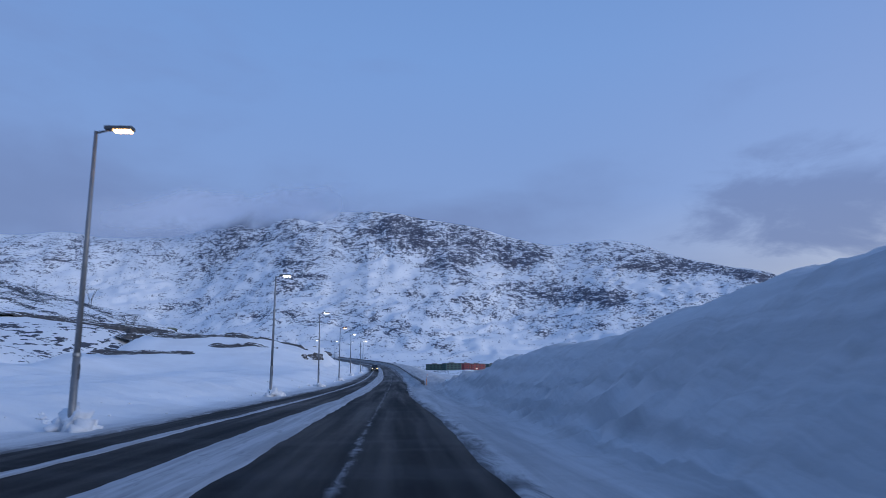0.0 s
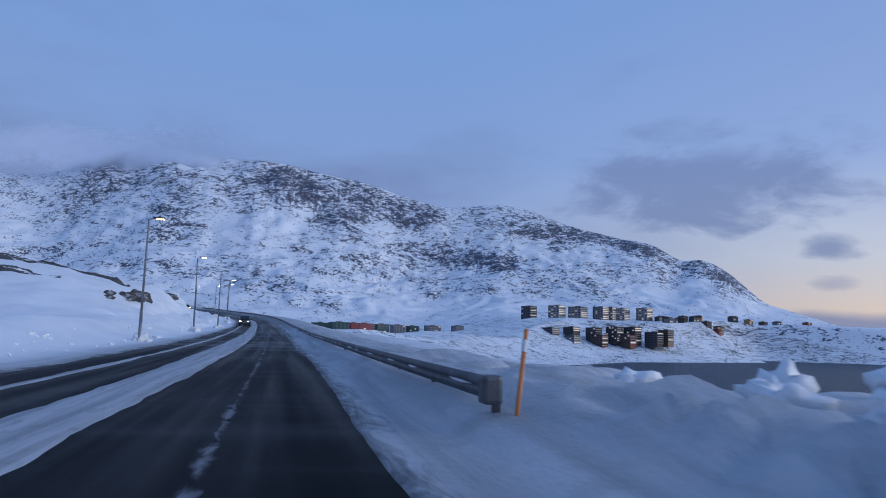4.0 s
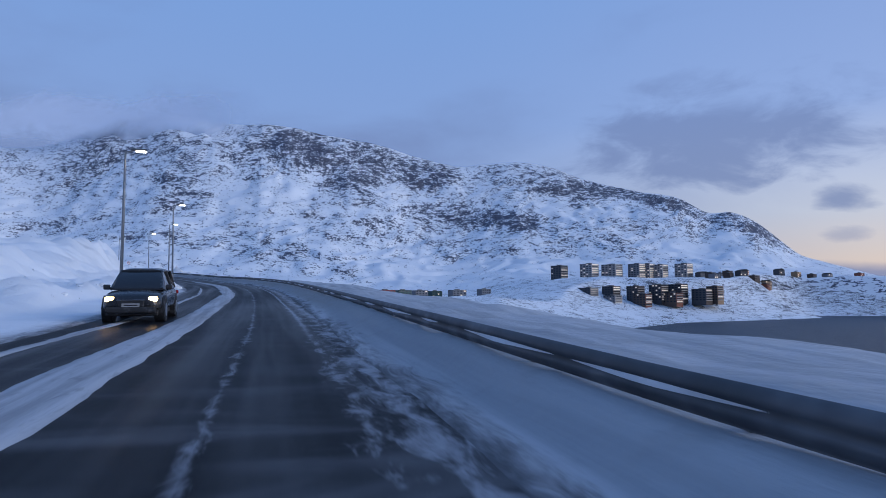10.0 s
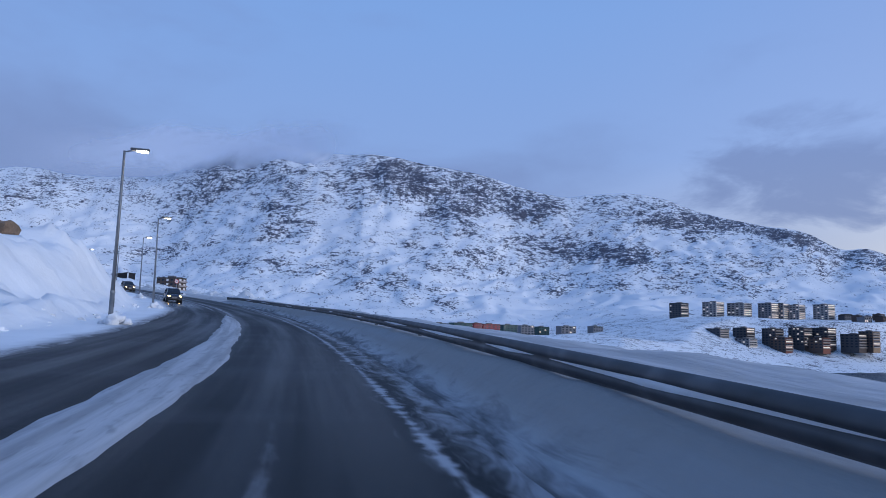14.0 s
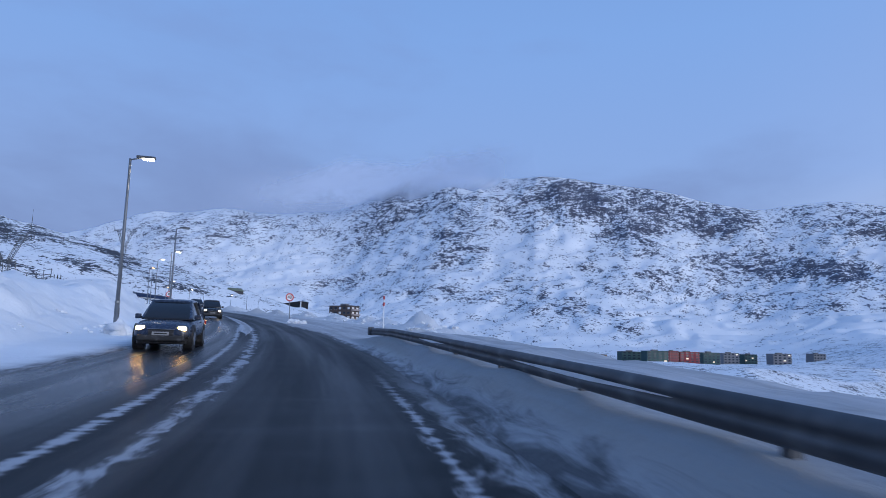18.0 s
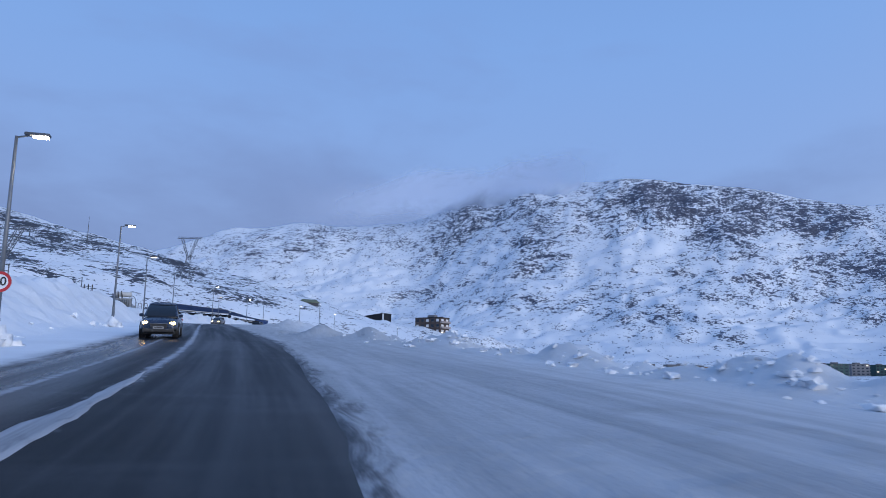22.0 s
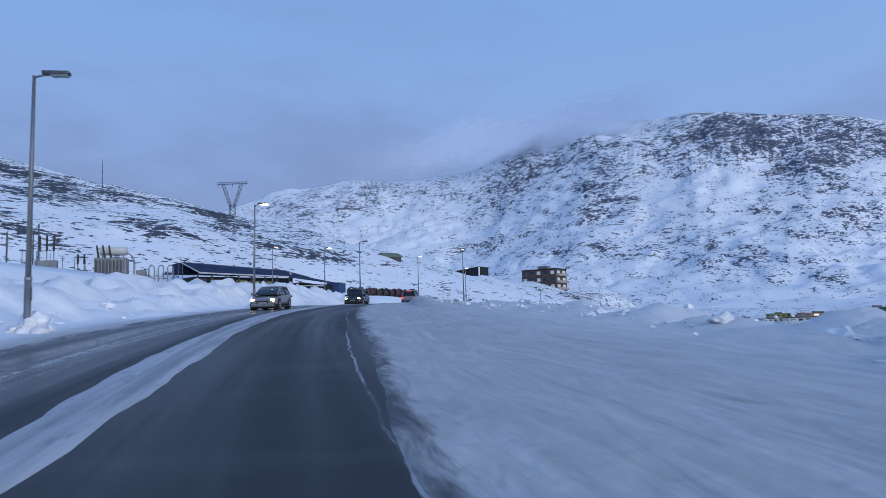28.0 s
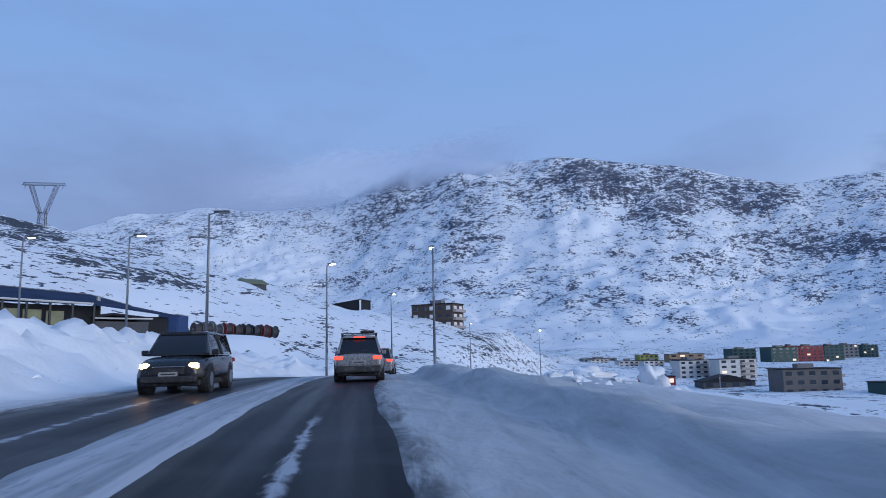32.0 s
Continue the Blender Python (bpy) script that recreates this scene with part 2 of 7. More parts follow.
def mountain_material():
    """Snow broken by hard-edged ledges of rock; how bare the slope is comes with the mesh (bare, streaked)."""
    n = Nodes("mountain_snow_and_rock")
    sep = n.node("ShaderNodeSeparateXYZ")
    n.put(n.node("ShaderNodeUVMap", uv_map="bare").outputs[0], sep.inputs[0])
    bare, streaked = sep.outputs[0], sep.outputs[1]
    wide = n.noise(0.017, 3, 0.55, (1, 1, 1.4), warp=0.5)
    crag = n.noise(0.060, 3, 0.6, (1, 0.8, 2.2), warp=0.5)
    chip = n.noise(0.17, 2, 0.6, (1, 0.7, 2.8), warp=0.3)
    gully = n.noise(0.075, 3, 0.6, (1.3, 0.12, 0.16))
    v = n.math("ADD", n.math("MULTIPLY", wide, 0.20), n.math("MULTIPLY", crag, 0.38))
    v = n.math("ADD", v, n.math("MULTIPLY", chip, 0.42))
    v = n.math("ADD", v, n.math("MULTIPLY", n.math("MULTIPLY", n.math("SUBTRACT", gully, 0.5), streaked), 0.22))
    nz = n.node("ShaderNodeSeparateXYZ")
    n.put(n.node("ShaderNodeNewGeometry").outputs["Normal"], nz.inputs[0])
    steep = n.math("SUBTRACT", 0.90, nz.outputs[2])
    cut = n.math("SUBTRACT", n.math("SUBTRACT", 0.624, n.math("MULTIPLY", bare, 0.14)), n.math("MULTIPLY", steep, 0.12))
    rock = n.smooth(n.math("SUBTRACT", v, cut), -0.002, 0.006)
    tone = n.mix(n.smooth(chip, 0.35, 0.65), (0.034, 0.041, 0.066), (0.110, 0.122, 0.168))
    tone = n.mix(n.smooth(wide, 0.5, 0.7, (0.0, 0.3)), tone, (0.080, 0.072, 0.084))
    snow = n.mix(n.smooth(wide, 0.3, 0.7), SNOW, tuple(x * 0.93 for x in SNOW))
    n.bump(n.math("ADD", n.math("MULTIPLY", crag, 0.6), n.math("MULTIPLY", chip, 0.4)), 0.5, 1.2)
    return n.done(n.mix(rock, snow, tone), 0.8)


def verge_material():
    """Ploughed snow: grey and trodden by the lanes, cleaner up the banks (across = metres to the left)."""
    n = Nodes("roadside_snow")
    uv = n.node("ShaderNodeUVMap", uv_map="UVMap").outputs[0]
    sep = n.node("ShaderNodeSeparateXYZ")
    n.put(uv, sep.inputs[0])
    across = sep.outputs[1]
    tall = n.smooth(sep.outputs[0], 100.0, 60.0)  # the high clean bank at the start, greyed to paint in its shade
    big, mid, small = n.noise(0.13, 4), n.noise(0.9, 5, 0.6), n.noise(8.0, 4, 0.6)
    streak = n.noise(1.0, 5, 0.6, (0.06, 1.4, 1), uv, 0.5)
    clean = n.mix(n.smooth(big, 0.35, 0.7), SNOW, tuple(c * 0.9 for c in SNOW))
    soil_shade = n.mix(n.smooth(streak, 0.3, 0.7), (0.30, 0.312, 0.335), (0.50, 0.51, 0.535))
    soil_shade = n.mix(n.smooth(mid, 0.5, 0.72, (0.0, 0.4)), soil_shade, (0.25, 0.25, 0.255))
    lot = n.smooth(sep.outputs[0], 345.0, 430.0)
    drawn = n.noise(1.0, 6, 0.68, (0.30, 1.7, 1), uv, 1.4)
    trodden = n.mix(n.smooth(drawn, 0.30, 0.70), (0.35, 0.346, 0.345), (0.53, 0.527, 0.53))
    trodden = n.mix(n.smooth(n.noise(1.0, 5, 0.65, (0.22, 1.5, 1), uv, 1.2), 0.62, 0.74, (0.0, 0.6)), trodden, (0.18, 0.177, 0.178))
    soil_shade = n.mix(n.math("MULTIPLY", lot, 0.85), soil_shade, trodden)
    rail = n.math("MULTIPLY", n.smooth(sep.outputs[0], 150.0, 200.0), n.smooth(sep.outputs[0], 335.0, 320.0))
    foot = n.math("MULTIPLY", n.smooth(across, -1.9, -2.5), n.smooth(across, -3.3, -2.9))  # gritty snow thrown against the rail
    soil_shade = n.mix(n.math("MULTIPLY", n.math("MULTIPLY", rail, foot), n.smooth(streak, 0.3, 0.6, (0.25, 0.8))), soil_shade, (0.235, 0.222, 0.205))
    wob = n.math("MULTIPLY", n.math("SUBTRACT", mid, 0.5), 3.0)
    a = n.smooth(n.math("ADD", n.math("ADD", n.math("SUBTRACT", across, n.math("MULTIPLY", tall, 2.5)), n.math("MULTIPLY", lot, -1.5)), wob), -4.0, -17.0)
    # less clean snow on the high bank: its shaded face, put into the colour
    a = n.math("MULTIPLY", a, n.math("SUBTRACT", 0.75, n.math("MULTIPLY", tall, 0.30)))
    rim = n.node("ShaderNodeSeparateXYZ")
    n.put(n.node("ShaderNodeUVMap", uv_map="edge").outputs[0], rim.inputs[0])
    b = n.smooth(n.math("ADD", rim.outputs[1], n.math("MULTIPLY", wob, 0.35)), 0.1, n.math("ADD", n.smooth(sep.outputs[0], 90.0, 190.0, (3.4, 1.3)), n.smooth(sep.outputs[0], 440.0, 480.0, (0.0, 1.4))))
    n.bump(n.math("ADD", n.math("MULTIPLY", mid, 0.8), n.math("MULTIPLY", small, 0.2)), 0.8, 0.18)
    late = n.math("MULTIPLY", n.smooth(sep.outputs[0], 430.0, 460.0), n.smooth(sep.outputs[0], 515.0, 485.0, (0.0, 0.06)))
    # thin snow over asphalt at the edge of the lane
    blown = n.noise(1.0, 6, 0.7, (0.5, 2.4, 1), uv, 1.0)
    depth = n.math("ADD", n.math("MAXIMUM", rim.outputs[0], rim.outputs[1]), n.math("MULTIPLY", n.math("SUBTRACT", blown, 0.5), 1.9))
    thin = n.smooth(depth, 0.60, -0.12, (0.0, 0.88))
    snow = n.mix(n.math("MAXIMUM", n.math("MAXIMUM", a, b), late), soil_shade, clean)
    return n.done(n.mix(thin, snow, (0.028, 0.030, 0.036)), 0.75)


def strip_material():
    """Packed snow drawn out along the road, greyed by dirt."""
    n = Nodes("packed_grey_snow")
    uv = n.node("ShaderNodeUVMap", uv_map="UVMap").outputs[0]
    long, fine = n.noise(1.0, 4, 0.6, (0.10, 3.0, 1), uv, 0.3), n.noise(1.0, 5, 0.65, (1.1, 5.0, 1), uv, 0.5)
    col = n.mix(n.smooth(long, 0.35, 0.65), (0.28, 0.292, 0.315), (0.46, 0.475, 0.505))
    col = n.mix(n.smooth(fine, 0.52, 0.70, (0.0, 0.6)), col, (0.19, 0.198, 0.215))
    n.bump(fine, 0.6, 0.03)
    return n.done(col, 0.75)


M_VERGE = verge_material()
M_BANK = snow_material("ploughed_snow", 0.4, 1.3)
M_STRIP = strip_material()
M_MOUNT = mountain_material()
M_GROUND = slope_material("hill_snow_and_rock", (0.020, 0.075, 0.42), 0.573, 0.10, 2.4, (0.030, 0.034, 0.046), 0.12, share=(0.16, 0.36, 0.48))


def asphalt_material():
    """Dark asphalt; along = s in metres, across = metres to the left of the lane's middle."""
    n = Nodes("wet_asphalt")
    uv = n.node("ShaderNodeUVMap", uv_map="UVMap").outputs[0]
    sep = n.node("ShaderNodeSeparateXYZ")
    n.put(uv, sep.inputs[0])
    along, across = sep.outputs[0], sep.outputs[1]
    grit = n.noise(60, 3, 0.6)
    wear = n.noise(1.0, 4, 0.5, (0.04, 1.3, 1), uv)
    dust = n.noise(1.0, 6, 0.65, (0.25, 2.2, 1), uv, 0.8)
    col = n.mix(n.smooth(grit, 0.3, 0.7), (0.006, 0.007, 0.010), (0.018, 0.020, 0.025))
    col = n.mix(n.smooth(wear, 0.35, 0.7, (0.0, 0.55)), col, (0.020, 0.021, 0.023))
    col = n.mix(n.math("MULTIPLY", n.smooth(along, 90.0, 210.0, (0.9, 0.4)), n.math("MAXIMUM", n.smooth(along, 420.0, 300.0), n.smooth(along, 450.0, 490.0))), col, (0.003, 0.004, 0.006))  # darker up to the bend and again past 450 m

    # paler stretch paints in haze and the dashboard's reflection
    col = n.mix(n.math("MULTIPLY", n.smooth(along, 415.0, 450.0), n.smooth(along, 510.0, 492.0, (0.0, 0.6))), col, (0.052, 0.054, 0.058))
    lines, middle = n.node("ShaderNodeSeparateXYZ"), n.node("ShaderNodeSeparateXYZ")
    n.put(n.node("ShaderNodeUVMap", uv_map="lines").outputs[0], lines.inputs[0])
    n.put(n.node("ShaderNodeUVMap", uv_map="middle").outputs[0], middle.inputs[0])

    def band(off, half, lo, hi, amount, tex=dust, s0=None, s1=None, soft=12.0):
        near = n.math("SUBTRACT", 1.0, n.math("DIVIDE", n.math("ABSOLUTE", off), half), True)
        out = n.math("MULTIPLY", n.smooth(n.math("ADD", tex, n.math("MULTIPLY", near, 0.35)), lo, hi), n.math("MULTIPLY", n.smooth(near, 0.0, 0.4), amount))
        if s0 is not None:
            out = n.math("MULTIPLY", out, n.math("MULTIPLY", n.smooth(along, s0, s0 + soft), n.smooth(along, s1 + soft, s1)))
        return out

    chips = n.noise(1.0, 4, 0.6, (3.6, 1.1, 1), uv, 0.5)
    rows = n.noise(1.0, 5, 0.7, (0.9, 2.6, 1), uv, 0.8)
    white = band(middle.outputs[1], 0.24, 0.72, 0.98, 0.34, rows, 0.0, 226.0)
    for extra in (
        band(lines.outputs[1], 0.18, 0.68, 0.88, 0.6, chips, 175.0, 300.0),
        band(lines.outputs[1], 0.50, 0.76, 0.98, 0.36, rows, 125.0, 300.0),
        band(n.math("ADD", lines.outputs[1], 0.5), 0.7, 0.66, 0.96, 0.48, rows, 95.0, 300.0),
        band(n.math("SUBTRACT", middle.outputs[0], 0.45), 0.22, 0.64, 0.84, 0.6, chips, 288.0, 336.0),
        band(n.math("ADD", middle.outputs[0], 0.35), 0.42, 0.70, 0.90, 0.55, rows, 272.0, 338.0),
        band(middle.outputs[0], 0.75, 0.80, 1.0, 0.45, rows, 340.0, 460.0),
        band(middle.outputs[0], 0.26, 0.60, 0.84, 0.6, chips, 366.0, 460.0),
        band(lines.outputs[0], 0.20, 0.66, 0.88, 0.55, chips, 335.0, 520.0),
        band(lines.outputs[0], 0.6, 0.80, 1.0, 0.40, rows, 60.0, 225.0),
    ):
        white = n.math("MAXIMUM", white, extra)
    wander = n.math("MULTIPLY", n.math("SUBTRACT", n.noise(1.0, 4, 0.65, (0.5, 0, 1), uv), 0.5), 0.30)
    crack = n.math("ABSOLUTE", n.math("ADD", lines.outputs[1], wander))
    line = n.math("MULTIPLY", n.smooth(crack, 0.030, 0.012), n.math("MULTIPLY", n.math("MULTIPLY", n.smooth(along, 440.0, 450.0), n.smooth(along, 516.0, 508.0)), n.smooth(dust, 0.42, 0.56, (0.05, 0.5))))
    white = n.math("MAXIMUM", white, line)
    patch = band(n.math("SUBTRACT", across, 0.78), 0.22, 0.66, 0.84, 0.6, rows, 501.0, 516.0, 3.0)
    white = n.math("MAXIMUM", white, patch)
    drift = n.noise(1.0, 4, 0.55, (0.5, 0.1, 1), uv, 1.2)
    white = n.math("MAXIMUM", white, n.math("MULTIPLY", n.smooth(drift, 0.46, 0.74, (0.0, 0.26)), n.math("ADD", n.math("MULTIPLY", n.smooth(along, 95.0, 125.0), n.smooth(along, 178.0, 152.0)), 0.12)))
    col = n.mix(white, col, (0.62, 0.65, 0.71))
    n.bump(grit, 0.35, 0.01)
    gloss = n.smooth(wear, 0.3, 0.7, (0.36, 0.55))
    wet = n.math("MULTIPLY", n.smooth(across, 2.9, 3.6), n.math("MULTIPLY", n.smooth(along, 520.0, 500.0), n.smooth(along, 285.0, 310.0)))  # the far lane is wetter
    n.put(n.math("ADD", n.smooth(along, 80.0, 240.0, (0.015, 0.075)), n.math("MULTIPLY", wet, 0.06)), n.b.inputs["Specular IOR Level"])
    gloss = n.math("SUBTRACT", gloss, n.math("MULTIPLY", wet, 0.16))
    return n.done(col, n.math("MAXIMUM", gloss, n.math("MULTIPLY", white, 0.8)))


M_ROAD = asphalt_material()


def water_material():
    n = Nodes("sea_water")
    a, b = n.noise(0.03, 4, 0.6, (1, 2.5, 1)), n.noise(0.35, 5, 0.6, (1, 2.0, 1))
    n.bump(n.math("ADD", a, n.math("MULTIPLY", b, 0.5)), 0.9, 3.0)
    n.b.inputs["IOR"].default_value = 1.33
    n.b.inputs["Specular IOR Level"].default_value = 0.3
    return n.done(n.mix(n.smooth(a, 0.35, 0.65), (0.010, 0.022, 0.040), (0.018, 0.036, 0.060)), 0.38)


M_SEA = water_material()
M_STEEL = paint("galvanised_steel", (0.24, 0.255, 0.27), 0.5, 0.6, 3.0, 0.2)
# stained rail steel, its colour darkened to put in the shade it stands in
M_RAIL = paint("weathered_shaded_steel", (0.075, 0.08, 0.09), 0.6, 0.4, 1.5, 0.35, 0, (0.16, 0.165, 0.175))
M_DARKSTEEL = paint("dark_steel", (0.10, 0.105, 0.115), 0.5, 0.6, 3.0, 0.25)
M_POLE = paint("lamp_pole_grey", (0.20, 0.21, 0.225), 0.5, 0.5, 1.5, 0.2)
M_BULB = glow("lamp_glow_white", (1.0, 0.86, 0.66), 22.0)
M_BULB_AMBER = glow("lamp_glow_amber", (1.0, 0.50, 0.16), 9.0)

# ---------------------------------------------------------------- helpers for shapes


def vnoise(x, y, seed=0):
    """Smooth value noise on arrays, -1 to 1."""
    xi, yi = np.floor(x).astype(np.int64), np.floor(y).astype(np.int64)
    u, v = x - xi, y - yi
    u, v = u * u * (3 - 2 * u), v * v * (3 - 2 * v)

    def h(i, j):
        k = (i * 374761393 + j * 668265263 + seed * 974711) & 0x7FFFFFFF
        k = ((k ^ (k >> 13)) * 1274126177) & 0x7FFFFFFF
        return ((k ^ (k >> 16)) & 0xFFFF) / 32767.5 - 1

    return (h(xi, yi) * (1 - u) + h(xi + 1, yi) * u) * (1 - v) + (h(xi, yi + 1) * (1 - u) + h(xi + 1, yi + 1) * u) * v


def fbm(x, y, size, octaves=4, seed=0, gain=0.5):
    total, amp = 0.0, 1.0
    for k in range(octaves):
        total = total + amp * vnoise(x / size + 17.3 * k, y / size - 9.1 * k, seed + k)
        size, amp = size / 2.03, amp * gain
    return total


def step(v, lo, hi):
    u = np.clip((v - lo) / (hi - lo), 0, 1)
    return u * u * (3 - 2 * u)


def mesh_of(name, verts, faces, material, smooth=True):
    me = bpy.data.meshes.new(name)
    me.from_pydata([tuple(v) for v in verts], [], faces)
    me.materials.append(material)
    if smooth:
        me.polygons.foreach_set("use_smooth", [True] * len(me.polygons))
    me.update()
    return me


def grid_faces(rows, cols, flip=False):
    i, j = np.meshgrid(np.arange(rows - 1), np.arange(cols - 1), indexing="ij")
    a = (i * cols + j).ravel()
    f = np.stack([a, a + 1, a + cols + 1, a + cols], -1)
    return (f[:, ::-1] if flip else f).tolist()


def part(name, bm, material, parent=None, label="", smooth=False):
    me = bpy.data.meshes.new(name)
    bm.normal_update()
    bm.to_mesh(me)
    bm.free()
    me.materials.append(material)
    if smooth:
        me.polygons.foreach_set("use_smooth", [True] * len(me.polygons))
    ob = new(name, me)
    ob.parent = parent
    if label:
        ob["label"] = label
    return ob


def box(x0, y0, z0, x1, y1, z1, bevel=0.0, bm=None, segments=1):
    out = bm or bmesh.new()
    made = bmesh.ops.create_cube(out, size=1)["verts"]
    for v in made:
        v.co = Vector(((x0 + x1) / 2 + v.co.x * (x1 - x0), (y0 + y1) / 2 + v.co.y * (y1 - y0), (z0 + z1) / 2 + v.co.z * (z1 - z0)))
    if bevel:
        edges = list({e for v in made for e in v.link_edges})
        bmesh.ops.bevel(out, geom=edges, offset=bevel, segments=segments, affect="EDGES", profile=0.6)
    return out


def tube(a, b, r0, r1=None, n=10, bm=None, caps=True):
    """A round bar from a to b."""
    out, r1 = bm or bmesh.new(), r0 if r1 is None else r1
    a, b = Vector(a), Vector(b)
    m = Matrix.Translation((a + b) / 2) @ (b - a).to_track_quat("Z", "Y").to_matrix().to_4x4()
    bmesh.ops.create_cone(out, cap_ends=caps, segments=n, radius1=r0, radius2=r1, depth=(b - a).length, matrix=m)
    return out


def prism(outline, y0, y1, bm=None):
    """An outline in x and z, drawn out along y."""
    out = bm or bmesh.new()
    a = [out.verts.new((x, y0, z)) for x, z in outline]
    b = [out.verts.new((x, y1, z)) for x, z in outline]
    out.faces.new(a)
    out.faces.new(b[::-1])
    for i in range(len(a)):
        j = (i + 1) % len(a)
        out.faces.new((a[j], a[i], b[i], b[j]))
    bmesh.ops.recalc_face_normals(out, faces=out.faces)
    return out


def thing(name, label, category, group="", m=None):
    ob = new(name)
    if m is not None:
        ob.matrix_basis = m
    return tagged(ob, label, category, group)


# ---------------------------------------------------------------- the line of the road
def glide(knots, values, t):
    knots, values = np.array(knots, float), np.array(values, float)
    m = np.gradient(values, knots)
    i = np.clip(np.searchsorted(knots, t, side="right") - 1, 0, len(knots) - 2)
    h = knots[i + 1] - knots[i]
    u = (t - knots[i]) / h
    return (2 * u**3 - 3 * u**2 + 1) * values[i] + (u**3 - 2 * u**2 + u) * h * m[i] + (3 * u**2 - 2 * u**3) * values[i + 1] + (u**3 - u**2) * h * m[i + 1]


clock = np.arange(0, 32.001, 0.1)
pace = glide([0, 6, 12, 18, 21, 25, 28, 32], [15.94, 16.12, 16.45, 16.38, 15.89, 16.32, 15.12, 11.03], clock)
turn = np.radians(glide(range(0, 33, 2), [3.8, 3.7, 3.5, 3.7, 4.2, 5.1, 6.5, 9.4, 14.8, 21.0, 27.3, 33.0, 36.7, 38.3, 36.7, 30.5, 19.0], clock))
rise = np.radians(glide(range(0, 33, 4), [-0.36, 0.22, 1.09, 2.23, 2.33, 3.63, 3.83, 3.41, 2.23], clock))
leg = np.stack([-np.sin(turn) * np.cos(rise), np.cos(turn) * np.cos(rise), np.sin(rise)], -1) * pace[:, None] * 0.1
line = np.vstack([[0, 0, 0], np.cumsum((leg[1:] + leg[:-1]) / 2, 0)])
# it runs on behind the start, and over a crest past the end
ahead = np.arange(0.0, 300, 1.0)
turn2 = np.radians(np.interp(ahead, [0, 25, 60, 100, 200, 300], [19.0, 18.5, 9, 0, -4, 0]))
rise2 = np.radians(np.interp(ahead, [0, 18, 50, 90, 300], [2.23, 0.3, -2.0, -3.0, -2.5]))
more = line[-1] + np.cumsum(np.stack([-np.sin(turn2), np.cos(turn2), np.tan(rise2)], -1), 0)
first = leg[0] / np.linalg.norm(leg[0][:2])
line = np.vstack([[-first * d for d in range(160, 0, -2)], line, more])
run = np.r_[0, np.cumsum(np.hypot(*np.diff(line[:, :2], axis=0).T))]
run -= np.interp(0, line[:, 1], run)
S = np.arange(run[0], run[-1], 1.0)
LINE = np.stack([np.interp(S, run, line[:, k]) for k in range(3)], -1)
for _ in range(12):
    LINE[1:-1] = (LINE[:-2] + 2 * LINE[1:-1] + LINE[2:]) / 4
TAN = np.gradient(LINE[:, :2], axis=0)
TAN /= np.hypot(*TAN.T)[:, None]


def on_road(s, lat, dz=0.0):
    """The place at s metres along and lat metres to the left of the lane's middle."""
    s, lat = np.asarray(s, float), np.asarray(lat, float)
    x, y, z = (np.interp(s, S, LINE[:, k]) for k in range(3))
    tx, ty = (np.interp(s, S, TAN[:, k]) for k in range(2))
    return np.stack([x - ty * lat, y + tx * lat, z + dz + 0 * lat], -1)


def heading(s):
    return math.degrees(math.atan2(-np.interp(s, S, TAN[:, 0]), np.interp(s, S, TAN[:, 1])))


def by_road(s, lat, dz=0.0, face=0.0):
    x, y, z = (float(v) for v in on_road(s, lat, dz))
    return pose(x, y, z, 0, 0, heading(s) + face)


def near_road(x, y):
    """s, lat, the road's height, and the plain distance, for arrays of places."""
    x, y = np.asarray(x, float).ravel(), np.asarray(y, float).ravel()
    s, lat, z, far = (np.empty(len(x)) for _ in range(4))
    pick = np.arange(0, len(S), 4)
    for a in range(0, len(x), 20000):
        d = (x[a : a + 20000, None] - LINE[pick, 0]) ** 2 + (y[a : a + 20000, None] - LINE[pick, 1]) ** 2
        k = pick[np.argmin(d, 1)]
        dx, dy = x[a : a + 20000] - LINE[k, 0], y[a : a + 20000] - LINE[k, 1]
        al, la = dx * TAN[k, 0] + dy * TAN[k, 1], -dx * TAN[k, 1] + dy * TAN[k, 0]
        s[a : a + 20000], lat[a : a + 20000], far[a : a + 20000] = S[k] + al, la, np.hypot(dx, dy)
        z[a : a + 20000] = np.interp(S[k] + al, S, LINE[:, 2])
    return s, lat, z, far


# ---------------------------------------------------------------- the lie of the land
SEA = -27.5
COAST = [(-400, -900), (15, -250), (45, 60), (75, 200), (120, 380), (180, 600), (300, 830), (440, 985), (600, 1060), (727, 1128), (790, 1235), (930, 1150), (1250, 960), (2000, 640), (4900, -300)]
HUB = (-60.0, 230.0)  # the mountain is drawn round this place


def inland(x, y):
    """Metres from the coast, over the sea below zero."""
    best, inside = np.full(x.shape, 1e9), np.zeros(x.shape, bool)
    ring = COAST + [(9000, 9000), (-9000, 9000), (-9000, -900)]
    for k, ((ax, ay), (bx, by)) in enumerate(zip(ring, ring[1:] + ring[:1])):
        ex, ey = bx - ax, by - ay
        if k < len(COAST) - 1:
            u = np.clip(((x - ax) * ex + (y - ay) * ey) / (ex * ex + ey * ey), 0, 1)
            best = np.minimum(best, np.hypot(x - ax - u * ex, y - ay - u * ey))
        if ey:
            inside ^= ((ay > y) != (by > y)) & (x < ax + (y - ay) / ey * ex)
    return np.where(inside, best, -best)


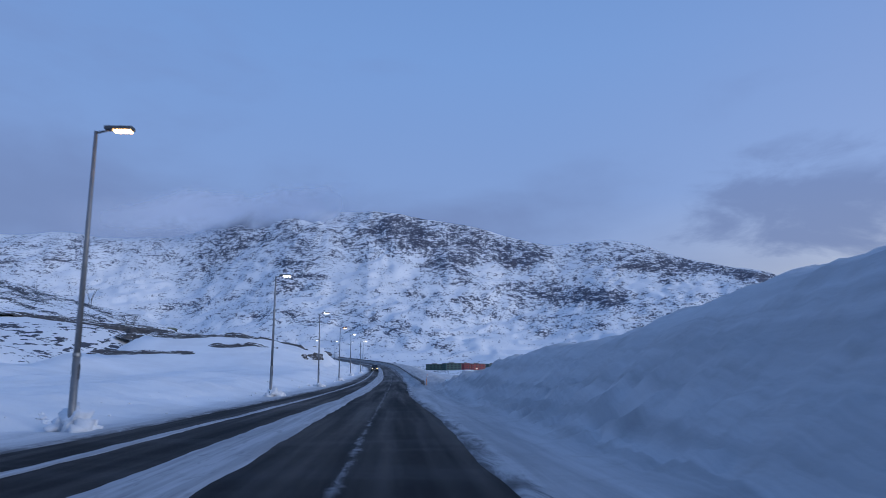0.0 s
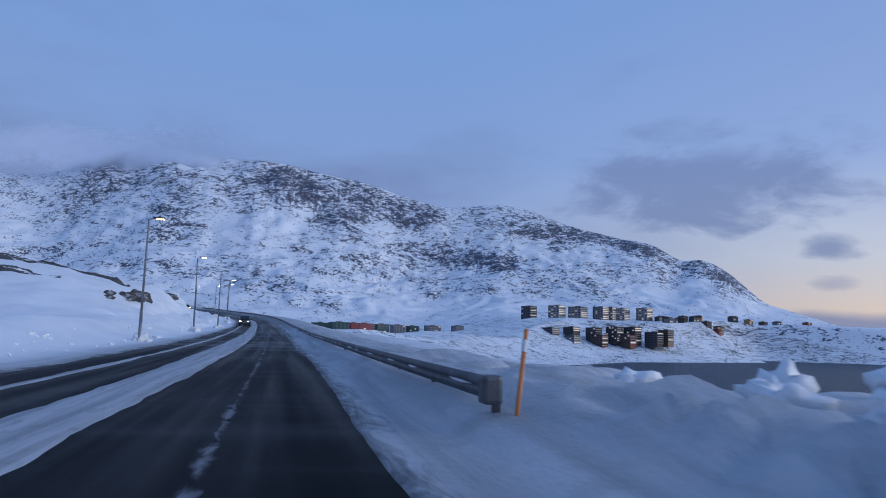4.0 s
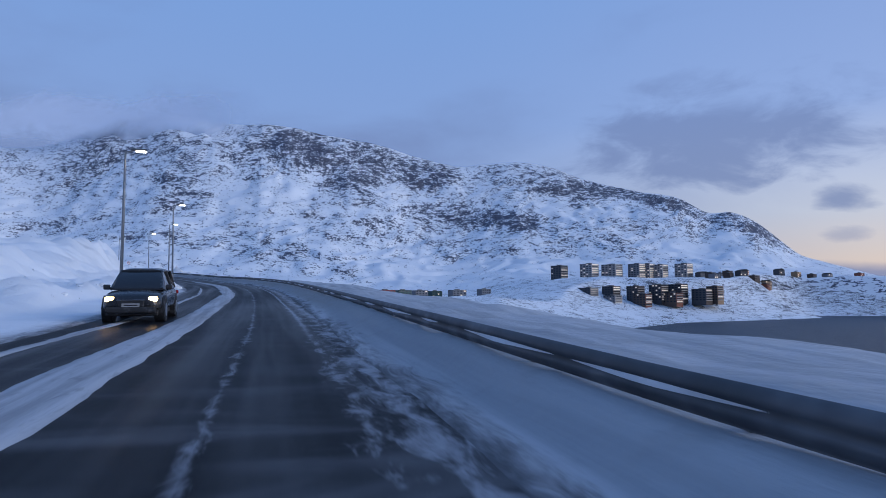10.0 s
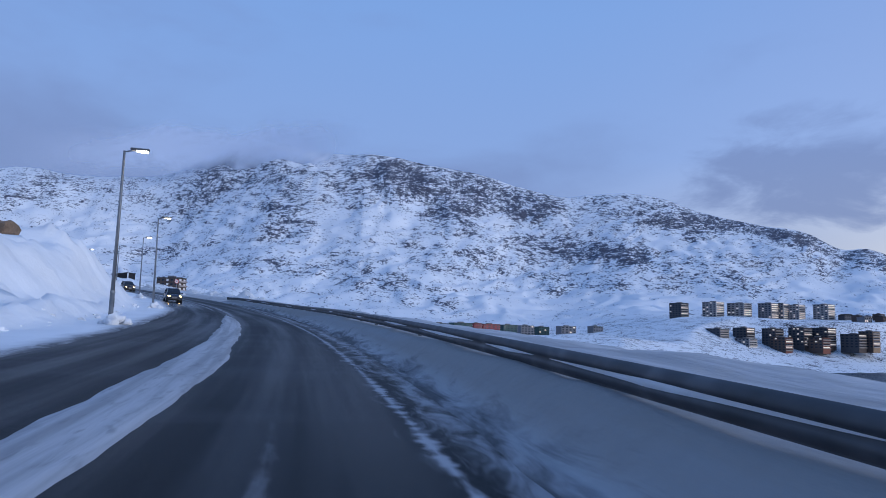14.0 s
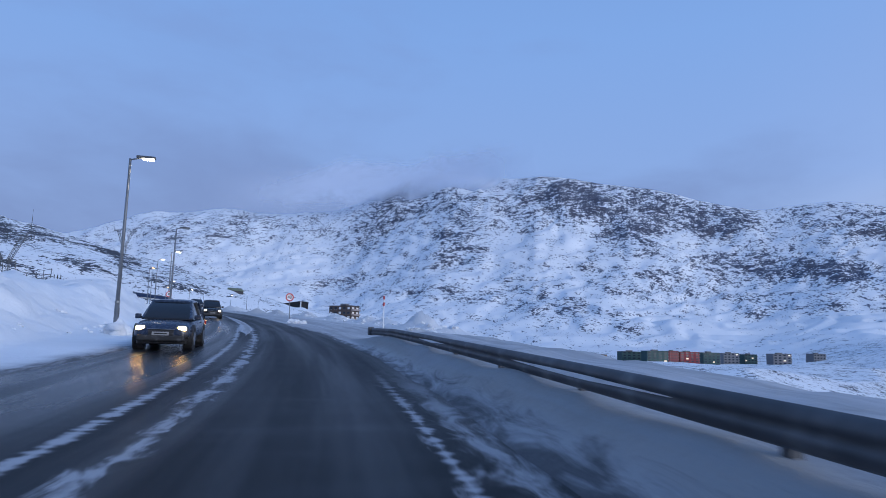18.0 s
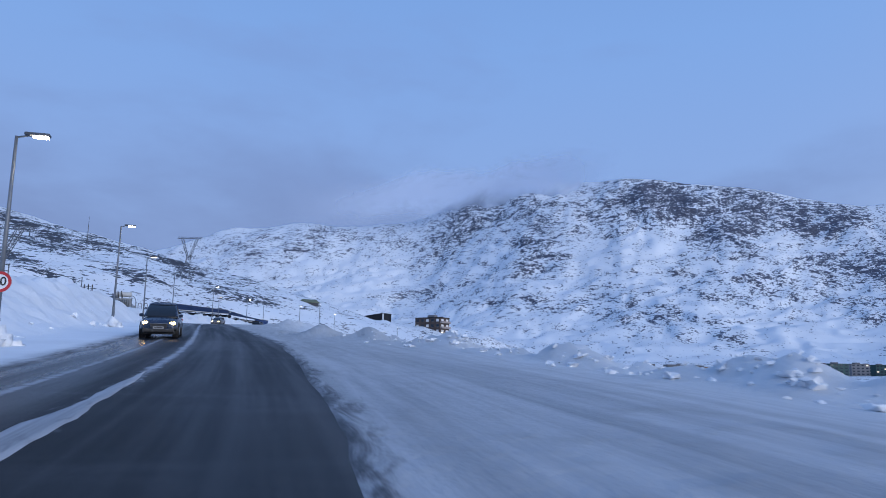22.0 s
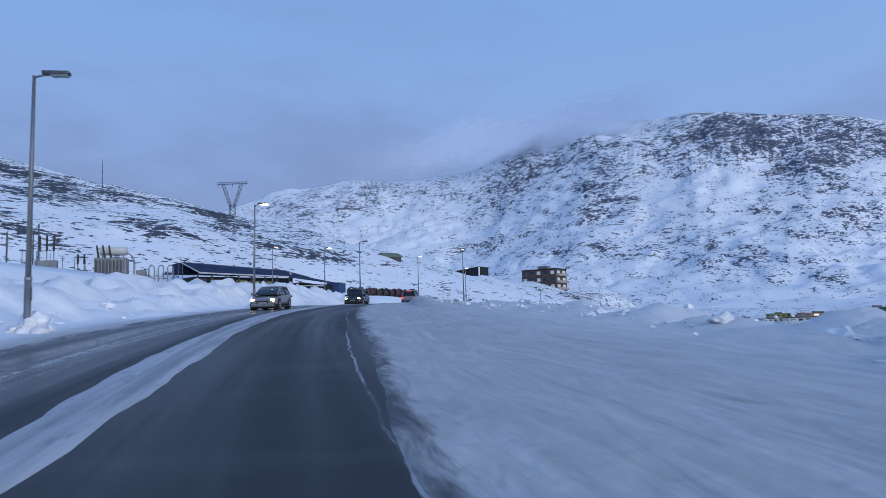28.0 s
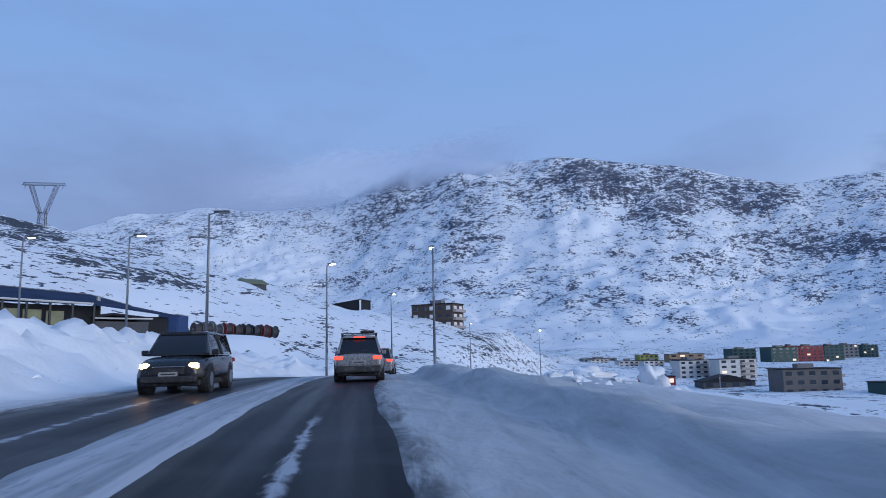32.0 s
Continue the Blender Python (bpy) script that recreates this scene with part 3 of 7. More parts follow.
def shelf(s):
    """Width of the level ground on the right of the lane."""
    return np.interp(s, [-160, 60, 95, 121, 135, 150, 170, 187, 218, 232, 268, 290, 305, 335, 346, 360, 388, 401, 412, 425, 440, 455, 468, 480, 490, 500, 517, 530, 545, 565, 620], [13, 12, 16, 12, 17, 17, 12.5, 10, 8.5, 11, 10, 13, 10.5, 8, 15, 17, 13.5, 9.5, 6.2, 5.7, 7, 10, 14, 14, 12, 9.5, 8.6, 9.4, 11, 13, 10])


CREST_AZ = [-75, -60, -50, -44, -40.5, -38.7, -37.2, -36, -34.5, -32.8, -31.2, -29, -25.7, -22, -19.3, -16.5, -13.5, -11.3, -8.8, -5, -1.2, 2.5, 8, 11, 13, 16, 18.8, 21, 23.5, 26.7, 29.5, 32.4, 35.5, 37.5, 40, 46, 60, 80]
CREST_Z = [20, 22, 28, 44, 86, 110, 134, 178, 234, 270, 271, 318, 352, 395, 442, 468, 462, 454, 476, 526, 560, 586, 608, 634, 642, 612, 565, 528, 522, 520, 540, 533, 528, 485, 440, 390, 330, 250]


def crest_far(az):
    return np.where(az < 5, 2350.0, 2350.0 + (az - 5) * 20)


def knoll(s, lat):
    """The rocky rise on the inside of the first bend."""
    return step(s, 125, 166) * (1 - step(s, 192, 245)) * np.interp(lat, [14, 20, 31, 38, 50, 70, 120], [0, 3.3, 5.9, 7.2, 8.4, 12, 14])


def land(x, y):
    """The height of the land, without the ploughed banks."""
    x, y = np.asarray(x, float), np.asarray(y, float)
    shape = x.shape
    x, y = x.ravel(), y.ravel()
    s, lat, zr, far = near_road(x, y)
    d = inland(x, y)
    plain = 4 + 38 * step(x, 170, 430) * step(y, 900, 1300) - 3 * step(x, -100, 200) * step(y, 500, 900)
    low = np.minimum(SEA - 2 + 0.03 * d + 0.0012 * (1 + 2.2 * step(x, 400, 600) + 2.5 * step(x, 600, 740)) * d * np.abs(d), plain + 6 * fbm(x, y, 160, 3, 5))
    low = np.maximum(low, SEA - 14)
    right = zr - (0.40 - 0.22 * step(s, 415, 445) * (1 - step(s, 485, 520))) * np.maximum(0, -lat - shelf(s)) - 0.5 - 0.25 * np.maximum(0, -lat - 52)
    right = np.where(far > 260, np.minimum(right, low), right)
    hill1 = 0.22 * np.maximum(0, lat - 22) * (1 - step(s, 215, 300)) * step(s, -150, 0)
    hill1 = 15 * (1 - np.exp(-hill1 / 15)) + 3.0 * fbm(x, y, 36, 4, 2) * step(lat, 18, 45) * (1 - step(s, 230, 300))
    hill1 = np.maximum(hill1, knoll(s, lat) + 0.8 * fbm(x, y, 16, 4, 6) * step(lat, 20, 40) * (s < 230))
    foot = 235 - (y - 530) * 0.33
    beyond = -0.58 * (x + 361) + 0.81 * (y - 627)
    up2 = np.maximum(0, -x - foot)
    hill2 = (210 * (1 - np.exp(-0.34 * up2 / 210)) + 0.0011 * np.clip(up2 - 125, 0, 210) ** 2) * (1 - 0.9 * step(beyond, 8, 240))
    hill2 = 1.06 * hill2 * (1 - 0.30 * step(y, 690, 750))
    hill2 = (hill2 + (3.5 * fbm(x, y, 70, 4, 3) - 2.5 * np.abs(fbm(x, y, 30, 4, 8)) + 1) * step(up2, 5, 60)) * (1 - step(beyond, 200, 420))
    hill3 = (6.5 - 4.3 * step(s, 490, 560)) * step(lat, 28, 62) * step(s, 300, 380) * (1 - 0.7 * step(s, 600, 720))
    pad = np.exp(-(((x + 219) / 16) ** 2 + ((y - 590) / 18) ** 2) ** 2)
    fade = step(far, 500, 900)
    zr = np.where((lat > 0) & (s > 530), zr + (20.0 - zr) * step(lat, 8, 30), zr)
    left = (zr + hill1 + hill3) * (1 - fade) + low * fade + hill2
    q = np.clip(((x + 198) * -32 + (y - 450) * 66) / 5380, 0, 1)
    yard = np.exp(-((np.hypot(x + 198 + 32 * q, y - 450 - 66 * q) / 16) ** 4))
    left = left * (1 - yard) + 27.3 * yard
    left = left * (1 - pad) + 25.3 * pad + 2.4 * np.exp(-(((x + 207) / 16) ** 2 + ((y - 731) / 12) ** 2)) - 3.5 * np.exp(-(((x + 249) / 16) ** 2 + ((y - 738) / 13) ** 2))
    side = step(lat, -0.01 - 0.8 * np.maximum(0, s - 800), 0.01 + 0.8 * np.maximum(0, s - 800))
    z = np.maximum(right, low) * (1 - side) + left * side
    # the mountain
    dx, dy = x - HUB[0], y - HUB[1]
    r, az = np.hypot(dx, dy), np.degrees(np.arctan2(-dx, dy))
    rc = crest_far(az)
    top = glide(CREST_AZ, CREST_Z, np.clip(az, -74.9, 79.9)) * (1 - step(np.abs(az), 80, 110)) + 10 * step(np.abs(az), 80, 110)
    top = top * (1 + 0.018 * step(top, 250, 400))
    u = (r - 1250) / (rc - 1250)
    rough = fbm(x, y, 420, 5, 11, 0.52)
    form = np.interp(u + 0.03 * rough, [0, 0.18, 0.34, 0.5, 0.66, 0.8, 0.92, 1.0, 1.12, 1.4, 2.4], [0, 0.035, 0.10, 0.21, 0.38, 0.62, 0.86, 1.0, 0.97, 0.84, 0.5])
    ribs = np.abs(fbm(x + 60 * rough, y, 110, 5, 21, 0.55))
    mount = np.maximum(0, top - np.maximum(z, 0)) * form + (step(u, 0.1, 0.5) * (1 - 0.75 * step(u, 0.85, 1.0))) * (13 * rough - 6 * ribs + 3) * np.clip(top / 400, 0.1, 1)
    benches = 3.6 * np.sin(mount / 40 * 2 * np.pi + 7.0 * fbm(x, y, 260, 4, 31, 0.6)) * step(u, 0.12, 0.3) * (1 - step(u, 0.88, 0.98)) * np.clip(top / 300, 0.2, 1)
    z = np.where((u > 0) & (d > 0), z + (mount + benches) * step(d, 0, 150), z)
    return z.reshape(shape)


def along_across(me, u, v, name="UVMap"):
    """Keep two numbers for each corner of a grid as its UV map."""
    layer = me.uv_layers.new(name=name)
    pairs = np.stack([np.ravel(u), np.ravel(v)], -1)
    loops = np.empty(len(me.loops), dtype=np.int32)
    me.loops.foreach_get("vertex_index", loops)
    layer.data.foreach_set("uv", pairs[loops].ravel().astype(np.float32))


def sheet(name, radii, angles, material, label, dig=True, close=False):
    rr, aa = np.meshgrid(radii, np.radians(angles), indexing="ij")
    x, y = HUB[0] - rr * np.sin(aa), HUB[1] + rr * np.cos(aa)
    z = land(x, y)
    if dig:
        s, lat, zr, far = near_road(x, y)
        s, lat = s.reshape(x.shape), lat.reshape(x.shape)
        z -= 4.0 * step(lat, -CORR_R - 8, -CORR_R + 4) * (1 - step(lat, CORR_L - 5, CORR_L + 8)) * step(s, -150, -130) * (1 - step(s, 590, 606))
    me = mesh_of(name, np.stack([x, y, z], -1).reshape(-1, 3), grid_faces(len(radii), len(angles), True), material)
    return tagged(new(name, me), label, "ground", kind="structure")


CORR_R, CORR_L = 34.0, 56.0
around = np.r_[np.arange(-180, -80, 5.0), np.arange(-80, -50, 1.0), np.arange(-50, 66, 0.28), np.arange(66, 90, 1.0), np.arange(90, 181, 5.0)]
ground = sheet("ground", np.r_[np.arange(4, 560, 5.0), np.arange(560, 1395, 7.5), 1400], around, M_GROUND, "snow-covered rolling ground with dark rock outcrops")
view = np.r_[np.arange(-80, -52, 1.0), np.arange(-52, 48, 0.125), np.arange(48, 92, 1.0)]
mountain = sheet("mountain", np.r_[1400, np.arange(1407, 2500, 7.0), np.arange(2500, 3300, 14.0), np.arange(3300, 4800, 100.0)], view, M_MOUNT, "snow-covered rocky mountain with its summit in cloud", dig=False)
# bare ledges on the hill over the substation: bearing and height in degrees from the road below it, half widths, lean, amount
HILL_ROCK = [
    (54.6, 10.9, 3.0, 0.55, 0.25, 0.6), (51.4, 10.4, 3.0, 0.55, 0.22, 0.6), (47.6, 9.7, 2.6, 0.6, 0.22, 0.55), (42.8, 9.0, 2.4, 0.5, 0.2, 0.6), (46.2, 7.6, 3.0, 0.8, 0.12, 0.65),
    (40.3, 7.8, 2.0, 0.7, 0.2, 0.65), (37.3, 6.4, 1.7, 0.5, 0.2, 0.6), (34.6, 5.5, 1.5, 0.6, 0.2, 0.5), (32.0, 5.2, 1.8, 0.7, 0.2, 0.4), (52.1, 9.4, 2.6, 0.4, 0.15, 0.5), (36.0, 7.5, 4.0, 0.5, 0.22, 0.4),
]
NEAR_ROCK = [(53.3, 7.5, 4.2, 0.7, 0.42, 0.7), (58.7, 8.8, 1.6, 0.6, 0, 0.5), (58.8, 11.3, 2.2, 1.0, 0.3, 0.5), (62.0, 9.5, 3.0, 1.6, 0.2, 0.5), (53.4, 9.2, 2.2, 0.35, 0.1, 0.4), (50.3, 8.2, 2.5, 0.35, 0.1, 0.3)]
me = ground.data
co = np.empty(len(me.vertices) * 3, dtype=np.float32)
me.vertices.foreach_get("co", co)
co = co.reshape(-1, 3).astype(float)
bare = 0.20 - 0.10 * (1 - step(co[:, 0], -215, -195)) * step(co[:, 1], 420, 450)
for eye, ledges in (((-122.4, 423.2, 18.3), HILL_ROCK), ((-87.2, 378.0, 14.6), NEAR_ROCK)):
    dx, dy, dz = (co - eye).T
    bear, lift = np.degrees(np.arctan2(-dx, dy)), np.degrees(np.arctan2(dz, np.hypot(dx, dy)))
    for az, el, da, de, lean, amount in ledges:
        bare += amount * np.exp(-((((bear - az) / da) ** 2 + ((lift - el - lean * (bear - az)) / de) ** 2) ** 1.5)) * (dx < 0)
along_across(me, np.clip(bare, 0, 1), 0 * bare, "bare")
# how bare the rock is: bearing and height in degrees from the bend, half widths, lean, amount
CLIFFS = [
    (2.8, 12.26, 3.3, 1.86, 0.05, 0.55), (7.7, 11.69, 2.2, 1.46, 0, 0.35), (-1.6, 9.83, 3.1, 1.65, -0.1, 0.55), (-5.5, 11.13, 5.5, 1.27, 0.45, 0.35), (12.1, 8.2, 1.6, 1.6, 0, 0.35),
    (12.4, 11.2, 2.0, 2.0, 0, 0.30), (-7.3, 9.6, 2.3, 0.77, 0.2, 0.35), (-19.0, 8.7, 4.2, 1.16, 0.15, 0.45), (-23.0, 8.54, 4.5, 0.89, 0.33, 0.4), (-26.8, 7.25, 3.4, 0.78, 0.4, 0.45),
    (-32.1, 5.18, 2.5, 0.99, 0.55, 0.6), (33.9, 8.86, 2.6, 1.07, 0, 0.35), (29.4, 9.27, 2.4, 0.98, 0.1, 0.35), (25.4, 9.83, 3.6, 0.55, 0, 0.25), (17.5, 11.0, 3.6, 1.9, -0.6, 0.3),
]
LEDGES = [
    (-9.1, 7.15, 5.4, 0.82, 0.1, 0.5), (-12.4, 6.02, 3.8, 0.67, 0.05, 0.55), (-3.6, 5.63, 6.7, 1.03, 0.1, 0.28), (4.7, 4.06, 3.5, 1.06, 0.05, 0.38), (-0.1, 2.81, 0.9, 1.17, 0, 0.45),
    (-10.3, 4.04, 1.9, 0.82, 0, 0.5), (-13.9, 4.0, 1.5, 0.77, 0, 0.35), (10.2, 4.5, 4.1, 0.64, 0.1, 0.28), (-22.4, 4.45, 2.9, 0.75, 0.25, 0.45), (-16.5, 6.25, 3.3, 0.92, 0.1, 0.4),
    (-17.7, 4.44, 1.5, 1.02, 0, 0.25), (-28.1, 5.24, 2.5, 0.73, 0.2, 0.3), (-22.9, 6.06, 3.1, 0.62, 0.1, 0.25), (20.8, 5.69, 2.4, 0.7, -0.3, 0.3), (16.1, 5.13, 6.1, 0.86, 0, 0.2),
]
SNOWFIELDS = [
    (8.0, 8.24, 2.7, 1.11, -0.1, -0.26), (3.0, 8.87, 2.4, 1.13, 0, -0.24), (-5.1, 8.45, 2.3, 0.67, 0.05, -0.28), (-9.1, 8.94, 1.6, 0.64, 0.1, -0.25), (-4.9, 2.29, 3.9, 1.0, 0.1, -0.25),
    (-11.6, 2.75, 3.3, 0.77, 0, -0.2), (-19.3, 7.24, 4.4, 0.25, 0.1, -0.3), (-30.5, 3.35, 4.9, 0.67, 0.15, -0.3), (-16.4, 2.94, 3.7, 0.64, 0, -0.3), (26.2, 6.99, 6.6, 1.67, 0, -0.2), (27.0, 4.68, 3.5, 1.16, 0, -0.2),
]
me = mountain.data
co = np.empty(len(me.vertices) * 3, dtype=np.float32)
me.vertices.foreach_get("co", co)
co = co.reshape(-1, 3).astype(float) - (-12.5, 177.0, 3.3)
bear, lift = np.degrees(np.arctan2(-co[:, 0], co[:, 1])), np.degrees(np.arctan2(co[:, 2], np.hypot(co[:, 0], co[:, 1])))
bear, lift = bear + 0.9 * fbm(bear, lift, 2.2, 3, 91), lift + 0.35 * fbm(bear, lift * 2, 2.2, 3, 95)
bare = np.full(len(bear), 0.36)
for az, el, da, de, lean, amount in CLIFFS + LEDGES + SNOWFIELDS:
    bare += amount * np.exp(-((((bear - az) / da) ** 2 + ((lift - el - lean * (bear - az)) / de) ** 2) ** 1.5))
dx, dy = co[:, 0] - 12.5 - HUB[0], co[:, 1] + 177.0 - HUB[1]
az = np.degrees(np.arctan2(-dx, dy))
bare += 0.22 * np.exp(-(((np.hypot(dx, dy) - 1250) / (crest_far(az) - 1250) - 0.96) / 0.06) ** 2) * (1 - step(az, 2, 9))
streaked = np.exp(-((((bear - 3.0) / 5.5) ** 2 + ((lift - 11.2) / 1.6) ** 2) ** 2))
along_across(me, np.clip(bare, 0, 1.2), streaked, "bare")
ring = np.linspace(0, 2 * math.pi, 97)[:-1]
water = bpy.data.meshes.new("sea")
water.from_pydata([(4900 * math.cos(a), 4900 * math.sin(a), SEA) for a in ring], [], [list(range(96))])
water.materials.append(M_SEA)
tagged(new("sea", water), "dark blue-grey rippled sea water of the fjord", "water", kind="structure")

# the ploughed strip along the road
def right_bank(s):
    return np.interp(s, [-160, -20, 10, 18, 28, 37, 48, 55, 60, 66, 72, 80], [5.0, 4.2, 3.6, 3.5, 2.85, 3.05, 2.6, 1.65, 1.5, 0.95, 0.05, 0.0])


def left_bank(s):
    return np.interp(s, [-160, 0, 60, 120, 160, 200, 225, 245, 262, 283, 297, 303, 308, 316, 335, 360, 387, 413, 438, 449, 456, 462, 469, 478, 500, 512, 524, 540, 556, 600], [0.8, 0.8, 1.0, 1.2, 1.5, 1.7, 1.9, 3.4, 4.5, 4.9, 4.3, 3.6, 2.8, 2.2, 2.0, 2.2, 2.6, 2.9, 3.2, 3.3, 2.9, 2.3, 1.75, 1.5, 1.55, 1.8, 2.1, 2.4, 2.1, 1.0])


def tied(*pairs):
    """A width along the road, from pairs of s and metres to the left."""
    at, to = np.array(pairs, float).T
    return lambda s: np.interp(s, at, to)


# the packed strip between the lanes, the line in the far lane, the blown line by the near edge, and the edges of the asphalt
strip_r = tied((-160, 2.4), (24, 2.37), (41, 2.48), (75, 2.25), (121, 2.17), (147, 2.0), (168, 2.02), (185, 1.83), (200, 1.65), (213, 1.45), (220, 1.6), (243, 1.64), (267, 1.88), (283, 1.95), (300, 1.8), (331, 2.17), (348, 2.15), (382, 2.06), (410, 2.2), (450, 1.85), (469, 1.6), (488, 1.76), (514, 2.06), (598, 2.3))
strip_l = tied((-160, 3.8), (26, 3.86), (43, 3.5), (75, 3.65), (127, 3.7), (150, 3.42), (171, 3.2), (178, 2.95), (203, 2.65), (213, 2.47), (222, 2.72), (268, 2.88), (300, 2.7), (334, 3.1), (348, 2.88), (382, 2.4), (410, 2.5), (450, 2.5), (462, 2.62), (490, 2.82), (514, 3.55), (598, 3.4))
far_line = tied((-160, 5.6), (27, 5.6), (83, 5.42), (136, 5.2), (167, 4.8), (177, 4.65), (184, 4.3), (206, 4.08), (213, 3.9), (222, 4.15), (242, 4.45), (300, 4.4), (337, 4.3), (355, 4.0), (386, 3.7), (404, 3.6), (418, 4.15), (467, 4.3), (493, 4.5), (520, 4.9), (598, 5.0))
near_line = tied((-160, -0.9), (118, -0.87), (166, -0.86), (185, -0.98), (200, -0.94), (217, -1.1), (232, -1.2), (270, -0.95), (289, -1.08), (310, -1.2), (440, -0.8), (459, -0.85), (466, -1.03), (477, -1.35), (486, -1.2), (495, -0.95), (511, -0.42), (598, -0.6))
edge_left = tied((-160, 7.2), (31, 7.1), (84, 6.87), (136, 6.5), (158, 6.15), (177, 5.3), (209, 5.05), (220, 5.0), (228, 5.45), (237, 5.8), (276, 6.25), (290, 5.97), (307, 5.95), (331, 5.6), (342, 5.35), (352, 5.12), (390, 5.1), (407, 4.95), (421, 5.55), (469, 6.0), (495, 6.3), (520, 6.7), (600, 7.0))
edge_right = tied((-160, -1.4), (24, -1.42), (41, -1.15), (66, -1.15), (75, -1.3), (131, -1.27), (145, -1.43), (168, -1.62), (185, -1.6), (203, -1.85), (272, -1.9), (290, -2.03), (305, -2.0), (316, -1.78), (334, -1.6), (340, -1.15), (347, -0.88), (358, -0.8), (378, -1.3), (395, -1.65), (400, -1.4), (413, -1.2), (437, -1.1), (458, -0.9), (465, -1.4), (477, -1.8), (488, -1.5), (496, -1.15), (511, -0.45), (522, -0.38), (540, -0.6), (600, -0.9))
RAIL_S, RAIL_LAT, RAIL_TOP = [72.6, 100, 118, 131, 138, 152, 166, 172, 222, 265, 319, 325.6], [-2.75, -2.95, -3.0, -3.0, -3.0, -3.0, -3.0, -3.0, -3.0, -3.0, -2.95, -3.0], [0.80, 0.78, 0.75, 0.69, 0.76, 0.74, 0.68, 0.71, 0.85, 0.95, 0.82, 0.66]


def snow_edges(s):
    """Where the ploughed snow begins on the right and on the left."""
    return edge_right(s) + 0.10 + 0.09 * fbm(s, 0 * s, 9, 4, 60, 0.7), edge_left(s) + 0.10 * fbm(s, 0 * s, 8, 4, 61, 0.7)


def corridor(s, lat):
    """Height of the snow by the road over the road itself."""
    x, y = s, lat
    lumps = fbm(x, y, 2.2, 4, 40, 0.6)
    wide = fbm(x, y, 14, 3, 50)
    w = shelf(s)
    edge_r, edge_l = snow_edges(s)
    z = -0.06 + 0.09 * step(edge_r - lat, -0.15, 0.2) + 0.09 * step(lat - edge_l, -0.15, 0.2)
    # right of the road
    rb = right_bank(s) * (1 + 0.10 * wide)
    z += rb * step(-lat, 3.5, np.interp(s, [30, 55, 78], [9.5, 7.5, 5.4]) + 0.6 * wide) * (1 - 0.5 * step(-lat, 14, 34)) * (s < 95)
    rail = step(s, 68, 76) * (1 - step(s, 322, 329))
    top = np.interp(s, RAIL_S, RAIL_TOP)
    drifted = np.clip(fbm(s, 0 * s, 7, 3, 49), 0, 1) * step(s, 100, 120) * (1 - step(s, 175, 200))
    z += rail * (top - 0.37 + 0.12 * drifted + 0.04 * lumps) * step(-lat, 1.9 + 0.2 * wide, 2.95)
    z += rail * (0.13 + 0.05 * wide) * step(-lat, 3.15, 3.7)
    z -= rail * (top - 0.15) * step(-lat, 5.5, 11)
    piles = step(s, 332, 350) * np.exp(-(((-lat - (w - 2.6 + 1.2 * wide)) / 1.5) ** 2))
    heap = np.interp(s, [332, 350, 396, 405, 412, 425, 455, 462, 474, 500, 520, 560], [0.3, 0.5, 0.55, 0.35, 0.06, 0.03, 0.08, 0.35, 0.15, 0.15, 0.06, 0.15])
    z += piles * np.clip(heap * (0.8 + 1.2 * lumps + 0.5 * wide), 0.02, 1.1)
    z += (0.5 + 0.5 * lumps) * np.exp(-(((s - 353) / 5.0) ** 2) - ((lat + 15.0) / 3.2) ** 2)
    z += (0.30 + 0.25 * lumps) * step(s, 441, 447) * (1 - step(s, 450, 460)) * np.exp(-(((-lat - w + 0.6 + 0.5 * wide) / 1.5) ** 2))
    z += (0.10 * lumps + 0.24 * np.abs(fbm(x, y, 1.3, 3, 47, 0.6))) * step(-lat, 3.9, 5.8) * (1 - 0.8 * step(-lat, 7.5, 11)) * step(s, 54, 64) * (1 - step(s, 81, 86))
    z -= 0.062 * step(s, 480, 508) * np.maximum(0, -lat - 3) + 0.04 * step(s, 400, 412) * (1 - step(s, 440, 456)) * np.maximum(0, -lat - 3)
    z += (np.interp(s, [455, 467, 474, 490], [0.6, 0.62, 0.08, 0.0]) + 0.2 * lumps) * step(s, 453, 460) * (1 - step(s, 488, 500)) * np.exp(-(((-lat - w + 1.2) / 1.6) ** 2))
    off_r = -lat + np.interp(s, [480, 499, 503, 507, 518, 530, 560], [-6.2, -4.7, -4.2, -3.7, -3.1, -2.8, -2.8])
    z += step(s, 484, 500) * (1 - step(s, 535, 560)) * (0.43 + 0.12 * lumps) * step(off_r, -0.75, -0.05) * (1 - 0.85 * step(off_r, 0.2, 1.9))
    z -= 0.045 * np.maximum(0, -lat - 7.0) * (s > 70)
    mound = step(-lat, 3.0, 4.6) * (1 - step(-lat, 9, 14)) * step(s, 60, 69) * (1 - step(s, 82, 98))
    z += mound * (0.08 + 0.2 * lumps + 0.1 * wide)
    # left of the road
    lb = left_bank(s) * (1 + 0.16 * wide + 0.05 * lumps + 0.10 * fbm(x, y, 5, 3, 44))
    foot, brow = np.interp(s, [150, 215, 262, 295, 345, 400], [8.6, 12.3, 12.3, 9.8, 9.2, 8.6]), np.interp(s, [150, 215, 262, 295, 345, 400], [14.5, 19, 18.5, 14.2, 14.0, 14.5])
    z += lb * step(lat, foot + 0.5 * wide, brow + wide) * (1 - 0.55 * step(lat, 22, 42))
